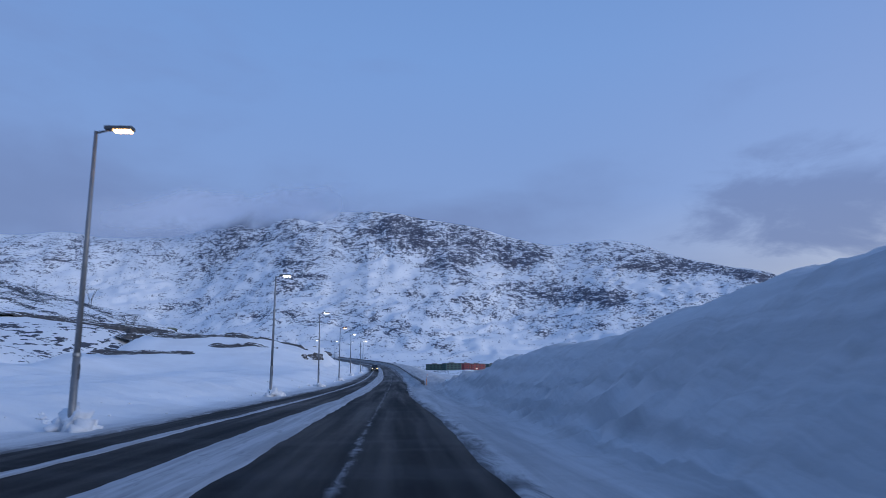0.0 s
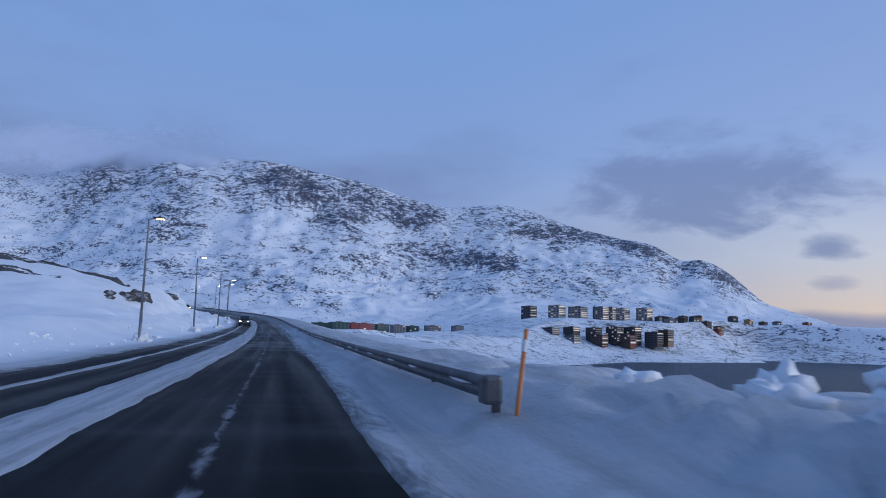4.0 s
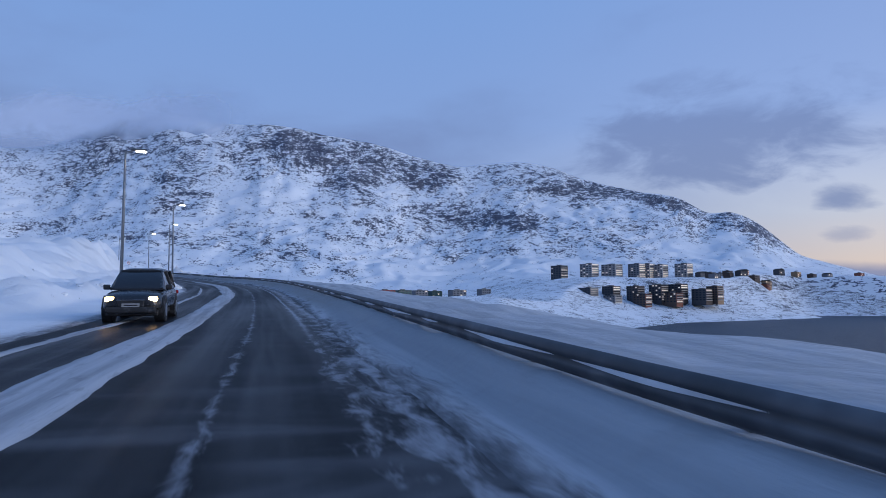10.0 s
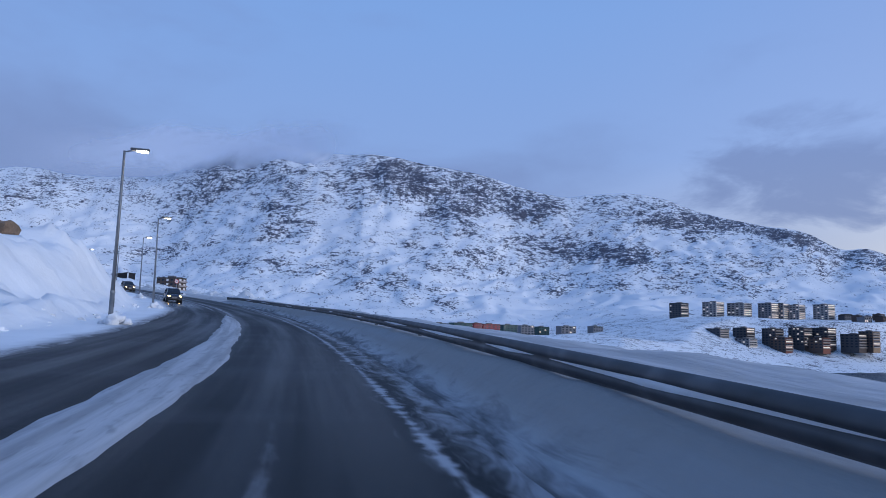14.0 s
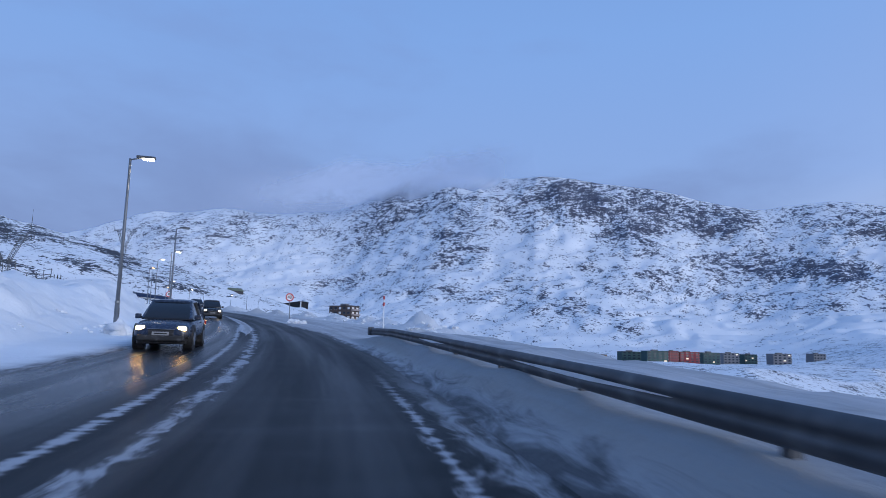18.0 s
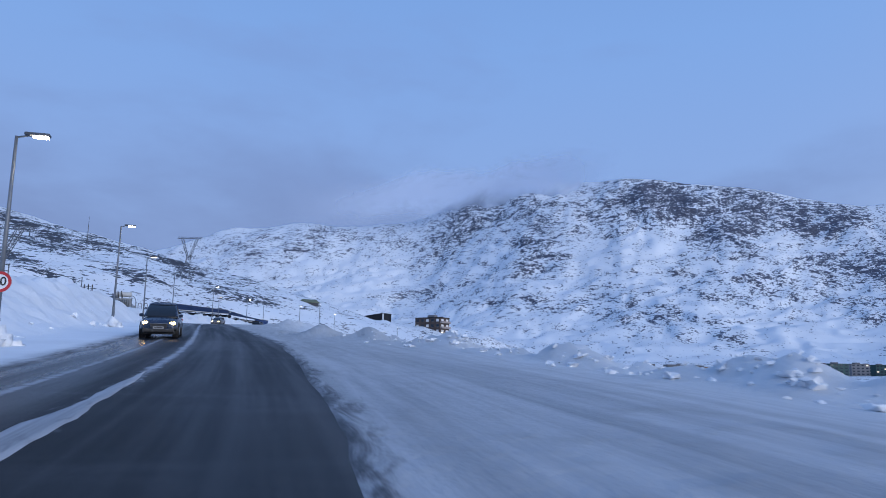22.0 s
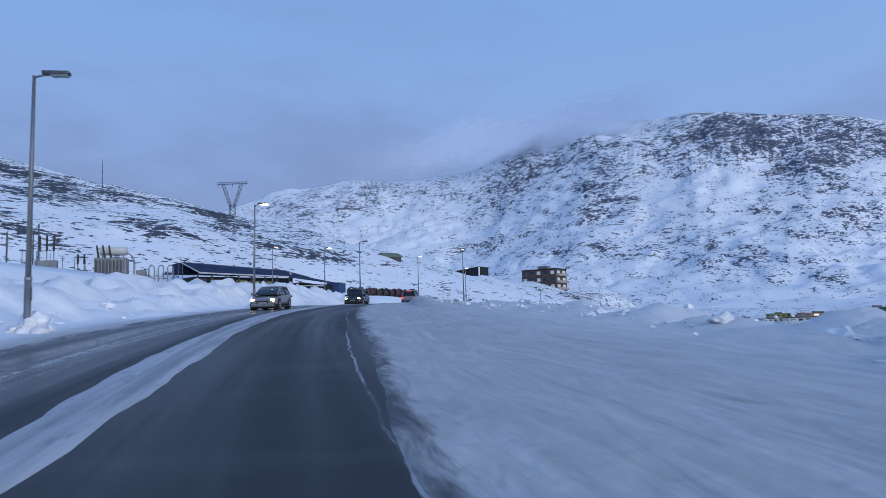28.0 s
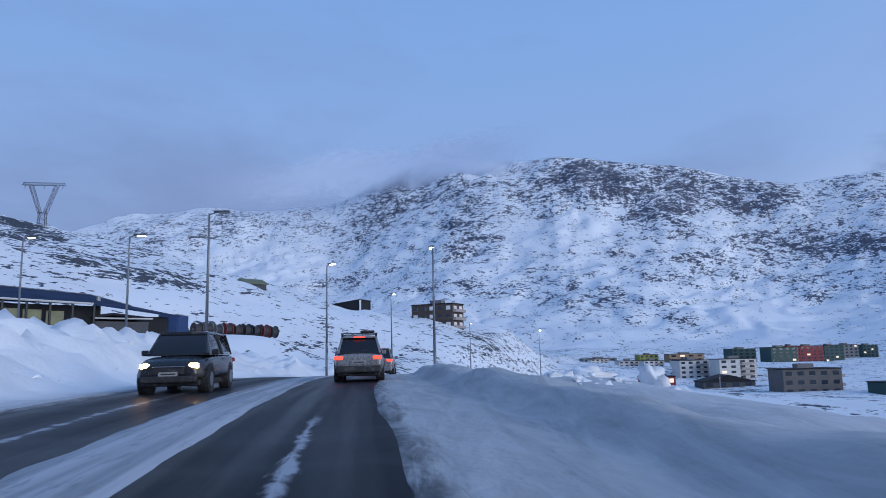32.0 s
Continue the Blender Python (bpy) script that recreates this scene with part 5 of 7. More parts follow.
def car(label, color, length, width, height, style, lights, rack=False):
    """A car that looks along +y, its wheels on z = 0."""
    root = thing("pickup_truck" if style == "pickup" else "car", label, "pickup" if style == "pickup" else "car", "vehicles on the road")
    L, w, h = length / 2, width / 2, height
    skin = CAR_PAINT[color]
    tall = style in ("suv", "pickup", "van")
    sill, belt = (0.32 if tall else 0.22), h * (0.60 if tall else 0.62)
    hood = belt * (0.97 if tall else 0.88)
    tail = belt * 1.02
    body = [
        (-L, [(w * 0.80, sill + 0.12), (w * 0.86, sill + 0.25), (w * 0.86, tail * 0.85), (w * 0.80, tail * 0.97)]),
        (-L + 0.18, [(w * 0.93, sill), (w * 0.97, sill + 0.2), (w * 0.96, tail * 0.88), (w * 0.88, tail)]),
        (-L * 0.55, [(w * 0.97, sill - 0.03), (w, sill + 0.2), (w * 0.99, tail * 0.9), (w * 0.9, tail)]),
        (0.0, [(w * 0.97, sill - 0.04), (w, sill + 0.2), (w * 0.99, belt * 0.9), (w * 0.9, belt)]),
        (L * 0.42, [(w * 0.97, sill - 0.03), (w, sill + 0.2), (w * 0.98, belt * 0.88), (w * 0.87, belt * 0.99)]),
        (L * 0.72, [(w * 0.96, sill - 0.02), (w * 0.98, sill + 0.2), (w * 0.95, hood * 0.84), (w * 0.78, hood)]),
        (L - 0.20, [(w * 0.90, sill), (w * 0.93, sill + 0.2), (w * 0.88, hood * 0.78), (w * 0.70, hood * 0.90)]),
        (L, [(w * 0.74, sill + 0.08), (w * 0.78, sill + 0.2), (w * 0.74, hood * 0.66), (w * 0.6, hood * 0.76)]),
    ]
    body = [body[0], (-L + 0.05, body[0][1])] + body[1:-1] + [(L - 0.05, body[-1][1]), body[-1]]
    soften(part("body", loft(body), skin, root, smooth=True))
    if style == "pickup":
        back, rear_top = -L * 0.12, -L * 0.05
    elif style == "hatch":
        back, rear_top = -L * 0.93, -L * 0.72
    else:
        back, rear_top = -L * 0.95, -L * 0.84
    front, front_top = (L * 0.62, L * 0.02) if style == "hatch" else (L * 0.54, L * 0.10)
    if style == "van":
        front, front_top = L * 0.62, L * 0.34
    g0, g1 = belt - 0.03, h - 0.06
    cabin = loft([
        (back, [(w * 0.84, g0), (w * 0.84, g0 + 0.02), (w * 0.80, g0 + 0.05), (w * 0.76, g0 + 0.06)]),
        (rear_top, [(w * 0.88, g0), (w * 0.85, g0 + 0.1), (w * 0.67, g1 - 0.06), (w * 0.60, g1)]),
        (front_top, [(w * 0.89, g0), (w * 0.86, g0 + 0.1), (w * 0.68, g1 - 0.06), (w * 0.61, g1)]),
        (front_top * 0.55 + front * 0.45, [(w * 0.89, g0), (w * 0.87, g0 + 0.06), (w * 0.765, g0 + 0.60 * (g1 - g0)), (w * 0.66, g0 + 0.66 * (g1 - g0))]),
        (front, [(w * 0.86, g0), (w * 0.85, g0 + 0.02), (w * 0.80, g0 + 0.05), (w * 0.70, g0 + 0.06)]),
    ], round_off=0.07)
    part("glasshouse", cabin, M_GLASS_CAR, root, "dark tinted glass", True)
    roof = loft([
        (rear_top - 0.10, [(w * 0.68, g1 - 0.06), (w * 0.67, g1 - 0.03), (w * 0.60, g1 + 0.01), (w * 0.40, g1 + 0.025)]),
        ((rear_top + front_top) / 2, [(w * 0.70, g1 - 0.05), (w * 0.69, g1 - 0.01), (w * 0.62, g1 + 0.045), (w * 0.40, g1 + 0.065)]),
        (front_top + 0.10, [(w * 0.68, g1 - 0.07), (w * 0.67, g1 - 0.04), (w * 0.60, g1), (w * 0.40, g1 + 0.02)]),
    ], round_off=0.03)
    part("roof", roof, skin, root, "", True)
    for side in (-1, 1):
        for ya, yb, za, zb in ((front, front_top, g0 + 0.03, g1), (back, rear_top, g0 + 0.03, g1)):
            part("pillar", tube((side * w * 0.82, ya, za), (side * w * 0.665, yb, zb - 0.02), 0.05, 0.04, 6), skin, root)
        mid = (front_top + rear_top) / 2
        part("door_pillar", tube((side * w * 0.885, mid, g0 + 0.03), (side * w * 0.68, mid, g1 - 0.02), 0.035, 0.035, 6), M_PLASTIC, root)
        part("wing_mirror", box(side * (w + 0.02) - 0.10, front * 0.78 - 0.06, belt - 0.02, side * (w + 0.02) + 0.10, front * 0.78 + 0.05, belt + 0.14, 0.03), skin, root)
        part("door_handle", box(side * w * 0.985 - 0.02, -0.32, belt * 0.86, side * w * 0.985 + 0.02, -0.14, belt * 0.86 + 0.03, 0.008), M_PLASTIC, root)
        part("headlamp", box(side * w * 0.68 - 0.13, L - 0.16, hood * 0.66, side * w * 0.68 + 0.13, L - 0.02, hood * 0.66 + 0.15, 0.055, segments=2), M_HEAD if lights == "front" else M_HEAD_OFF, root, "lit headlamp" if lights == "front" else "")
        part("tail_lamp", box(side * w * 0.76 - 0.20, -L - 0.015, tail * 0.76, side * w * 0.76 + 0.13, -L + 0.14, tail * 0.76 + 0.13, 0.03), M_TAIL if lights == "rear" else M_TAIL_OFF, root, "glowing red tail lamp" if lights == "rear" else "")
        part("fog_lamp", box(side * w * 0.64 - 0.08, L - 0.07, sill + 0.10, side * w * 0.64 + 0.08, L - 0.01, sill + 0.17, 0.02), M_PLASTIC, root)
        r = 0.36 if tall else 0.31
        for y in (-L * 0.60, L * 0.62):
            wheel = part("wheel", tube((side * (w - 0.20), y, r), (side * (w + 0.005), y, r), r, r, 24), M_TYRE, root, "black tyre")
            part("rim", tube((side * (w - 0.05), y, r), (side * (w + 0.012), y, r), r * 0.62, r * 0.58, 14), M_RIM, wheel, "alloy rim")
            part("arch", tube((side * (w - 0.30), y, r + 0.02), (side * (w - 0.006), y, r + 0.02), r + 0.07, r + 0.07, 24), M_PLASTIC, root)
    part("grille", box(-w * 0.42, L - 0.10, hood * 0.50, w * 0.42, L + 0.012, hood * 0.70, 0.02), M_PLASTIC, root)
    part("front_bumper", box(-w * 0.78, L - 0.22, sill - 0.02, w * 0.78, L + 0.03, sill + 0.17, 0.05, segments=2), M_PLASTIC if tall else skin, root)
    part("rear_bumper", box(-w * 0.88, -L - 0.06, sill + 0.0, w * 0.88, -L + 0.2, sill + 0.24, 0.05, segments=2), M_PLASTIC if tall else skin, root)
    for y, z in ((L + 0.034, sill + 0.16), (-L - 0.022, tail * 0.62)):
        plate = part("number_plate", box(-0.25, y - 0.008, z, 0.25, y + 0.008, z + 0.11, 0.004), M_PLATE, root, "dull white number plate")
        part("plate_bar", box(-0.19, y - 0.011, z + 0.035, 0.19, y + 0.011, z + 0.075, 0.002), M_BLACK, plate)
    part("chrome_strip", box(-w * 0.45, L - 0.02, hood * 0.70, w * 0.45, L + 0.02, hood * 0.725, 0.006), M_RIM, root)
    part("underbody", box(-w * 0.82, -L * 0.9, sill - 0.12, w * 0.82, L * 0.9, sill + 0.06, 0.03), M_PLASTIC, root)
    if lights == "rear":
        part("brake_lamp", box(-0.20, rear_top - 0.16, g1 - 0.05, 0.20, rear_top - 0.10, g1 - 0.015, 0.008), M_TAIL, root, "glowing high brake lamp")
        part("rear_wiper", tube((-0.05, back - 0.01, g0 + 0.06), (0.32, back + 0.03, g0 + 0.14), 0.012, 0.01, 6), M_PLASTIC, root)
    if style == "pickup":
        part("cargo_bed", box(-w * 0.86, -L * 0.93, belt * 0.99, w * 0.86, -L * 0.16, belt * 1.02 + 0.02, 0.01), M_PLASTIC, root)
    if rack:
        for y in (rear_top + 0.35, front_top - 0.25):
            part("roof_bar", box(-w * 0.74, y - 0.03, g1 + 0.10, w * 0.74, y + 0.03, g1 + 0.14, 0.01), M_PLASTIC, root)
            for side in (-1, 1):
                part("bar_foot", box(side * w * 0.68 - 0.04, y - 0.04, g1 + 0.0, side * w * 0.68 + 0.04, y + 0.04, g1 + 0.11, 0.01), M_PLASTIC, root)
        part("ski_rack", box(w * 0.05, rear_top + 0.2, g1 + 0.14, w * 0.62, rear_top + 0.50, g1 + 0.22, 0.02), M_PLASTIC, root)
    return root


def drive(ob, s, lat, toward):
    """Stand a vehicle on the road; toward: it faces the oncoming way."""
    ob.matrix_basis = by_road(s, lat, 0.0, 180 if toward else 0) @ pose(0, 0, 0, math.degrees(math.atan2(float(np.interp(s + 2, S, LINE[:, 2]) - np.interp(s - 2, S, LINE[:, 2])), 4)) * (-1 if toward else 1), 0, 0)


drive(car("dark off-road car with lit headlamps on wet asphalt", "black", 4.4, 1.78, 1.66, "suv", "front"), 186, 3.95, True)
drive(car("dark blue estate car coming the other way", "blue", 4.5, 1.80, 1.62, "suv", "front"), 318.3, 4.75, True)
drive(car("black off-road car with lit headlamps", "black", 4.6, 1.82, 1.72, "suv", "front"), 364, 4.4, True)
drive(car("dark blue pickup truck with lit headlamps", "blue", 5.2, 1.86, 1.78, "pickup", "front"), 397, 3.9, True)
drive(car("silver hatchback dirty with road salt, headlamps lit", "silver", 4.3, 1.74, 1.47, "hatch", "front"), 498, 4.75, True)
drive(car("black people carrier with lit headlamps", "black", 4.7, 1.90, 1.76, "van", "front"), 527.8, 5.2, True)
drive(car("grey off-road car with roof rack and red tail lamps", "grey", 4.65, 1.80, 1.66, "suv", "rear", True), 533.3, 0.15, False)
drive(car("silver estate car with red tail lamps over the crest", "silver", 4.5, 1.78, 1.50, "hatch", "rear"), 546.5, -0.3, False)

# ---------------------------------------------------------------- buildings
def ground_at(x, y):
    return float(land(np.array([float(x)]), np.array([float(y)]))[0])


M_CONCRETE = paint("grey_concrete", (0.30, 0.30, 0.31), 0.8, 0, 0.4, 0.15, 0.01)
M_CLAD = {
    "brown": paint("dark_brown_cladding", (0.075, 0.050, 0.040), 0.7, 0, 0.5, 0.2),
    "dark": paint("charcoal_cladding", (0.050, 0.052, 0.060), 0.7, 0, 0.5, 0.2),
    "grey": paint("grey_cladding", (0.17, 0.17, 0.18), 0.7, 0, 0.5, 0.15),
    "pale": paint("pale_render", (0.55, 0.53, 0.50), 0.8, 0, 0.4, 0.1),
    "rust": paint("rust_red_cladding", (0.20, 0.06, 0.035), 0.7, 0, 0.5, 0.2),
    "red": paint("red_cladding", (0.22, 0.025, 0.03), 0.7, 0, 0.5, 0.15),
    "green": paint("dark_green_cladding", (0.025, 0.07, 0.065), 0.7, 0, 0.5, 0.15),
    "lime": paint("olive_cladding", (0.20, 0.22, 0.05), 0.7, 0, 0.5, 0.15),
    "blue": paint("blue_cladding", (0.035, 0.075, 0.19), 0.6, 0.2, 0.5, 0.15),
    "black": paint("black_roofing", (0.014, 0.015, 0.019), 0.95, 0, 0.5, 0.25),
    "taupe": paint("taupe_cladding", (0.115, 0.105, 0.10), 0.75, 0, 0.5, 0.15),
    "stone": paint("warm_grey_cladding", (0.27, 0.25, 0.245), 0.7, 0, 0.5, 0.12),
    "sand": paint("sand_cladding", (0.30, 0.19, 0.11), 0.7, 0, 0.5, 0.15),
}
M_PANE = paint("window_glass", (0.03, 0.04, 0.055), 0.08, 0, 0.6, 0.2)
# emission stands in for sunset reflected in panes, and for rooms lit at dusk
M_GLOW_PANE = glow("glowing_window", (1.0, 0.76, 0.54), 0.5)
# glowing band put in for balcony glass that reflects the sunset
M_BAND = glow("sunset_glint_band", (0.95, 0.78, 0.64), 0.32)
# pale colour paints in the sky reflected by the panes
M_SKY_PANE = paint("sky_reflection_pane", (0.72, 0.70, 0.68), 0.3, 0, 0.6, 0.06)
M_BALC = paint("balcony_panel", (0.34, 0.29, 0.26), 0.5, 0, 0.6, 0.1)
PANES = {}


def pane_mesh(w, h, material, deep=0.10):
    key = (round(w, 2), round(h, 2), material.name)
    if key not in PANES:
        bm = box(-w / 2, -deep / 2, 0, w / 2, deep / 2, h, 0.03)
        PANES[key] = bpy.data.meshes.new("window")
        bm.to_mesh(PANES[key])
        bm.free()
        PANES[key].materials.append(material)
    return PANES[key]


def window(parent, place, w, h, material, sill=False):
    ob = new("window", pane_mesh(w, h, material))
    ob.parent, ob.matrix_basis = parent, place
    if sill:
        s = new("sill", pane_mesh(w + 0.16, 0.07, M_CONCRETE, 0.22))
        s.parent, s.matrix_basis = ob, pose(0, 0, -0.07)
    return ob


def block(name, label, group, x, y, turn, w, d, h, floors, skin, right_skin=None, cols=(4, 3), balconies="", lit=0.25, z=None, seed=0, roof="flat", sill=False, bright=None):
    """A flat block: front along local -y, w wide; its right side along +x."""
    rnd = random.Random(seed * 7 + int(x))
    z = ground_at(x, y) if z is None else z
    root = thing(name, label, "building", group, pose(x, y, z, 0, 0, turn))
    part("wall", box(-w / 2, -d / 2, -6, w / 2, d / 2, h, 0.06), M_CLAD[skin], root)
    if right_skin:
        part("end_wall", box(w / 2 - 0.3, -d / 2 + 0.05, -5.9, w / 2 + 0.06, d / 2 - 0.05, h - 0.05, 0.03), M_CLAD[right_skin], root)
    if roof == "flat":
        part("roof", box(-w / 2 - 0.3, -d / 2 - 0.3, h, w / 2 + 0.3, d / 2 + 0.3, h + 0.35, 0.05), M_CLAD["black"], root, "dark flat roof")
        part("stair_head", box(-w * 0.14, -d * 0.14, h + 0.35, w * 0.14, d * 0.18, h + 1.9, 0.05), M_CLAD["grey"], root)
    else:
        part("roof", prism([(-w / 2 - 0.5, h - 0.1), (0, h + d * 0.22), (w / 2 + 0.5, h - 0.1), (w / 2 + 0.5, h - 0.35), (-w / 2 - 0.5, h - 0.35)], -d / 2 - 0.4, d / 2 + 0.4), M_CLAD["black"], root, "dark pitched roof")
    step_z = h / floors
    for f in range(floors):
        zz = f * step_z + step_z * 0.30
        for side, n, span in (("front", cols[0], w), ("right", cols[1], d)):
            for c in range(n):
                u = (c + 0.5) / n * span - span / 2
                # right panes glow more often, imitating the sunset reflected on that side
                m = (bright or M_GLOW_PANE) if rnd.random() < lit * (1.8 if side == "right" else 0.5) else M_PANE
                ww, hh = span / n * (0.52 if n > 1 else 0.88), step_z * (0.48 if n > 1 else 0.42)
                at = pose(u, -d / 2 - 0.02, zz) if side == "front" else pose(w / 2 + 0.05, u, zz, 0, 0, 90)
                window(root, at, ww, hh, m, sill)
        if "right" in balconies:
            part("balcony", box(w / 2, -d * 0.46, f * step_z + 0.05, w / 2 + 1.3, d * 0.46, f * step_z + step_z * 0.36, 0.04), M_BALC, root, "pale balcony")
        if "front" in balconies:
            part("balcony", box(w * 0.08, -d / 2 - 1.3, f * step_z + 0.05, w * 0.42, -d / 2, f * step_z + step_z * 0.36, 0.04), M_BALC, root, "pale balcony")
    return root


# the estate on the point
UPPER_Z = (38.7, 39.4, 39.0, 38.6, 38.7, 40.5, 41.8)
# paler right-hand skins paint in the sunset light on those faces
UPPER = [(383, 1387, 22, 19, 25, "dark", None), (436, 1378, 25, 20, 27, "stone", "pale"), (476, 1371, 29, 21, 26, "stone", "pale"), (519, 1362, 22, 20, 27, "grey", "stone"), (541, 1366, 20, 19, 27, "grey", "pale"), (561, 1357, 20, 18, 23.5, "stone", "pale"), (602, 1349, 23, 20, 23.5, "stone", "pale")]
for i, (x, y, w, d, h, skin, end) in enumerate(UPPER):
    block("apartment_tower", "eight-storey apartment tower with sunset-glowing balcony bands on the snowy slope", "towers on the point", x, y, -57, w * 1.04, d * 1.04, h, 8, skin, end, (4, 1), "right", 0.34 if i else 0.1, z=UPPER_Z[i], seed=i, bright=M_BAND)
LOWER_Z = (-4.5, -4.5, -7.3, -2.0, -6.4, 0.9, 1.5, -2.3, -0.4, 0.3)
LOWER = [(344, 1133, 23.0, 16.6, 24, "dark", "grey"), (379, 1135, 21.2, 15.6, 26, "dark", "brown"), (374, 1118, 22.1, 14.7, 15.4, "grey", "pale"), (413, 1128, 20.2, 15.6, 23.3, "dark", "brown"), (417, 1114, 22.1, 13.8, 16.8, "brown", "rust"), (445, 1122, 22.1, 15.6, 22.3, "dark", "brown"), (473, 1118, 22.1, 16.6, 22.0, "dark", "brown"), (459, 1107, 23.9, 14.7, 13.7, "brown", "rust"), (502, 1104, 23.9, 15.6, 16.8, "dark", "brown"), (522, 1104, 18.4, 14.7, 20.0, "brown", "sand")]
for i, (x, y, w, d, h, skin, end) in enumerate(LOWER):
    block("apartment_tower", "dark apartment block with balconies above the shore", "blocks above the shore", x, y, -62, w * 0.97, d * 1.02, h, max(4, int(h / 3)), skin, end, (4, 1), "right", 0.16, bright=M_BAND, z=LOWER_Z[i], seed=i + 20)
HOUSES = [(625, 1330, 22, 9, "dark"), (612, 1275, 20, 11, "brown"), (640, 1270, 20, 11, "brown"), (668, 1268, 16, 9, "rust"), (645, 1350, 18, 8, "dark"), (672, 1350, 14, 7, "grey"), (706, 1265, 20, 11, "sand"), (594, 1230, 24, 9, "grey"), (618, 1230, 18, 9, "brown"), (641, 1231, 22, 9, "dark"), (664, 1232, 20, 9, "brown"), (685, 1234, 16, 8, "rust"), (785, 1345, 22, 13, "dark"), (815, 1340, 20, 12, "sand"), (843, 1335, 24, 9, "brown"), (870, 1330, 20, 8, "grey"), (935, 1330, 22, 8, "rust")]
for i, (x, y, w, h, skin) in enumerate(HOUSES):
    block("row_house", "low terraced house on the snowy point", "houses on the point", x, y, 25 + 7 * (i % 3), w * 0.85, 11, h * 0.8, max(2, int(h / 3.4)), skin, None, (4, 2), "", 0.3, seed=i + 50, roof="flat" if i % 3 else "pitched")
# the blocks in the valley
VALLEY = [
    (62, 1276, 30, 20, 17.5, 5, "red", "rust"), (93, 1308, 26, 20, 17.5, 5, "green", "grey"), (17, 1195, 30, 19, 17, 5, "green", "green"), (-12, 1225, 28, 18, 16, 5, "green", "grey"), (42, 1262, 14, 16, 18, 5, "red", None), (128, 1372, 26, 18, 18, 5, "grey", "pale"), (158, 1395, 22, 18, 17, 5, "green", "lime"), (190, 1350, 30, 18, 18, 5, "grey", "pale"), (236, 1348, 20, 18, 19, 5, "grey", "pale"), (-60, 1270, 44, 14, 12, 3, "sand", "rust"), (-98, 1280, 24, 14, 12, 3, "lime", None), (-150, 1290, 44, 14, 9, 2, "grey", None), (270, 1400, 30, 18, 10, 3, "dark", None)]
for i, (x, y, w, d, h, n, skin, end) in enumerate(VALLEY):
    block("apartment_block", "%s apartment block on the valley floor" % {"red": "red", "green": "dark green", "grey": "grey and white", "sand": "sand-coloured", "lime": "olive green", "dark": "charcoal"}[skin], "blocks in the valley", x, y, 22, w * 0.9, d * 0.9, h, n, skin, end, (4, 3), "right", 0.1, z=2.5, seed=i + 80)
WHITE = [(-111, 1020, 15, 10, 9.5), (-128, 1035, 16, 10, 9.5), (-87, 1015, 20, 11, 10), (-96, 915, 18, 11, 11), (-74, 905, 22, 12, 11.5), (-150, 1210, 18, 12, 9)]
for i, (x, y, w, d, h) in enumerate(WHITE):
    block("apartment_block", "white four-storey apartment block with dark panels", "white blocks in the valley", x, y, 18, w, d, h, 4, "pale", "grey", (4, 2), "front", 0.05, z=2.5, seed=i + 120)
block("apartment_block", "grey-brown three-storey block below the road", "", -76, 752, 12, 21, 12, 9.4, 3, "taupe", "brown", (5, 3), "right", 0.12, z=3.0, seed=140, sill=True)
block("workshop", "low dark green shed in the valley", "sheds in the valley", -52, 735, 15, 14, 10, 4.5, 1, "green", None, (3, 2), "", 0.0, z=3.5, seed=141)
block("workshop", "low charcoal shed with a pitched roof in the valley", "sheds in the valley", -96, 800, 10, 22, 12, 3.5, 1, "dark", None, (4, 2), "", 0.0, z=3.0, seed=142, roof="pitched")
block("workshop", "low red shed with a lit front in the valley", "sheds in the valley", -122, 830, 10, 16, 8, 4.0, 1, "red", None, (4, 2), "", 0.5, z=3.5, seed=143)
# the brown house on the hill
brown = block("apartment_house", "dark brown three-storey timber house with pale sky-reflecting windows on the hillside", "", -209, 737, -14, 17.5, 10, 9.3, 3, "brown", None, (5, 2), "right", 0.9, z=30.2, seed=5, sill=True, bright=M_SKY_PANE)
# the black building beside it
bz = 36.5
black = thing("black_building", "long black flat-roofed building with a pale door", "building", "", pose(-248.5, 741, bz, 0, 0, -8))
part("wall", prism([(-9.2, -6), (9.2, -6), (9.2, 6.2), (-1, 5.0), (-9.2, 4.2)], -5, 5), M_CLAD["black"], black)
part("gable_trim", box(9.15, -5.05, -6, 9.75, -4.5, 6.2, 0.03), M_WHITE, black, "white corner board")
part("garage_door", box(-5.2, -5.12, 0.8, -0.4, -4.95, 4.0, 0.03), M_CLAD["pale"], black, "pale garage door")
part("roof", prism([(-9.5, 4.2), (-1, 5.0), (9.5, 6.2), (9.5, 6.5), (-1, 5.3), (-9.5, 4.5)], -5.3, 5.3), M_CLAD["black"], black)
# a hut at the skyline
hut = thing("hut", "small hut with a dull green roof on the hill", "hut", "", pose(-258, 679, ground_at(-258, 679) - 0.4, 0, 0, 62))
part("wall", box(-4, -3, -3, 4, 3, 1.6, 0.05), M_CLAD["dark"], hut)
part("roof", prism([(-3.7, 1.4), (0, 3.1), (3.7, 1.4), (3.7, 1.15), (-3.7, 1.15)], -4.4, 4.4), paint("green_roof", (0.14, 0.16, 0.10), 0.7), hut, "dull green pitched roof").matrix_basis = pose(0, 0, 0, 0, 0, 90)

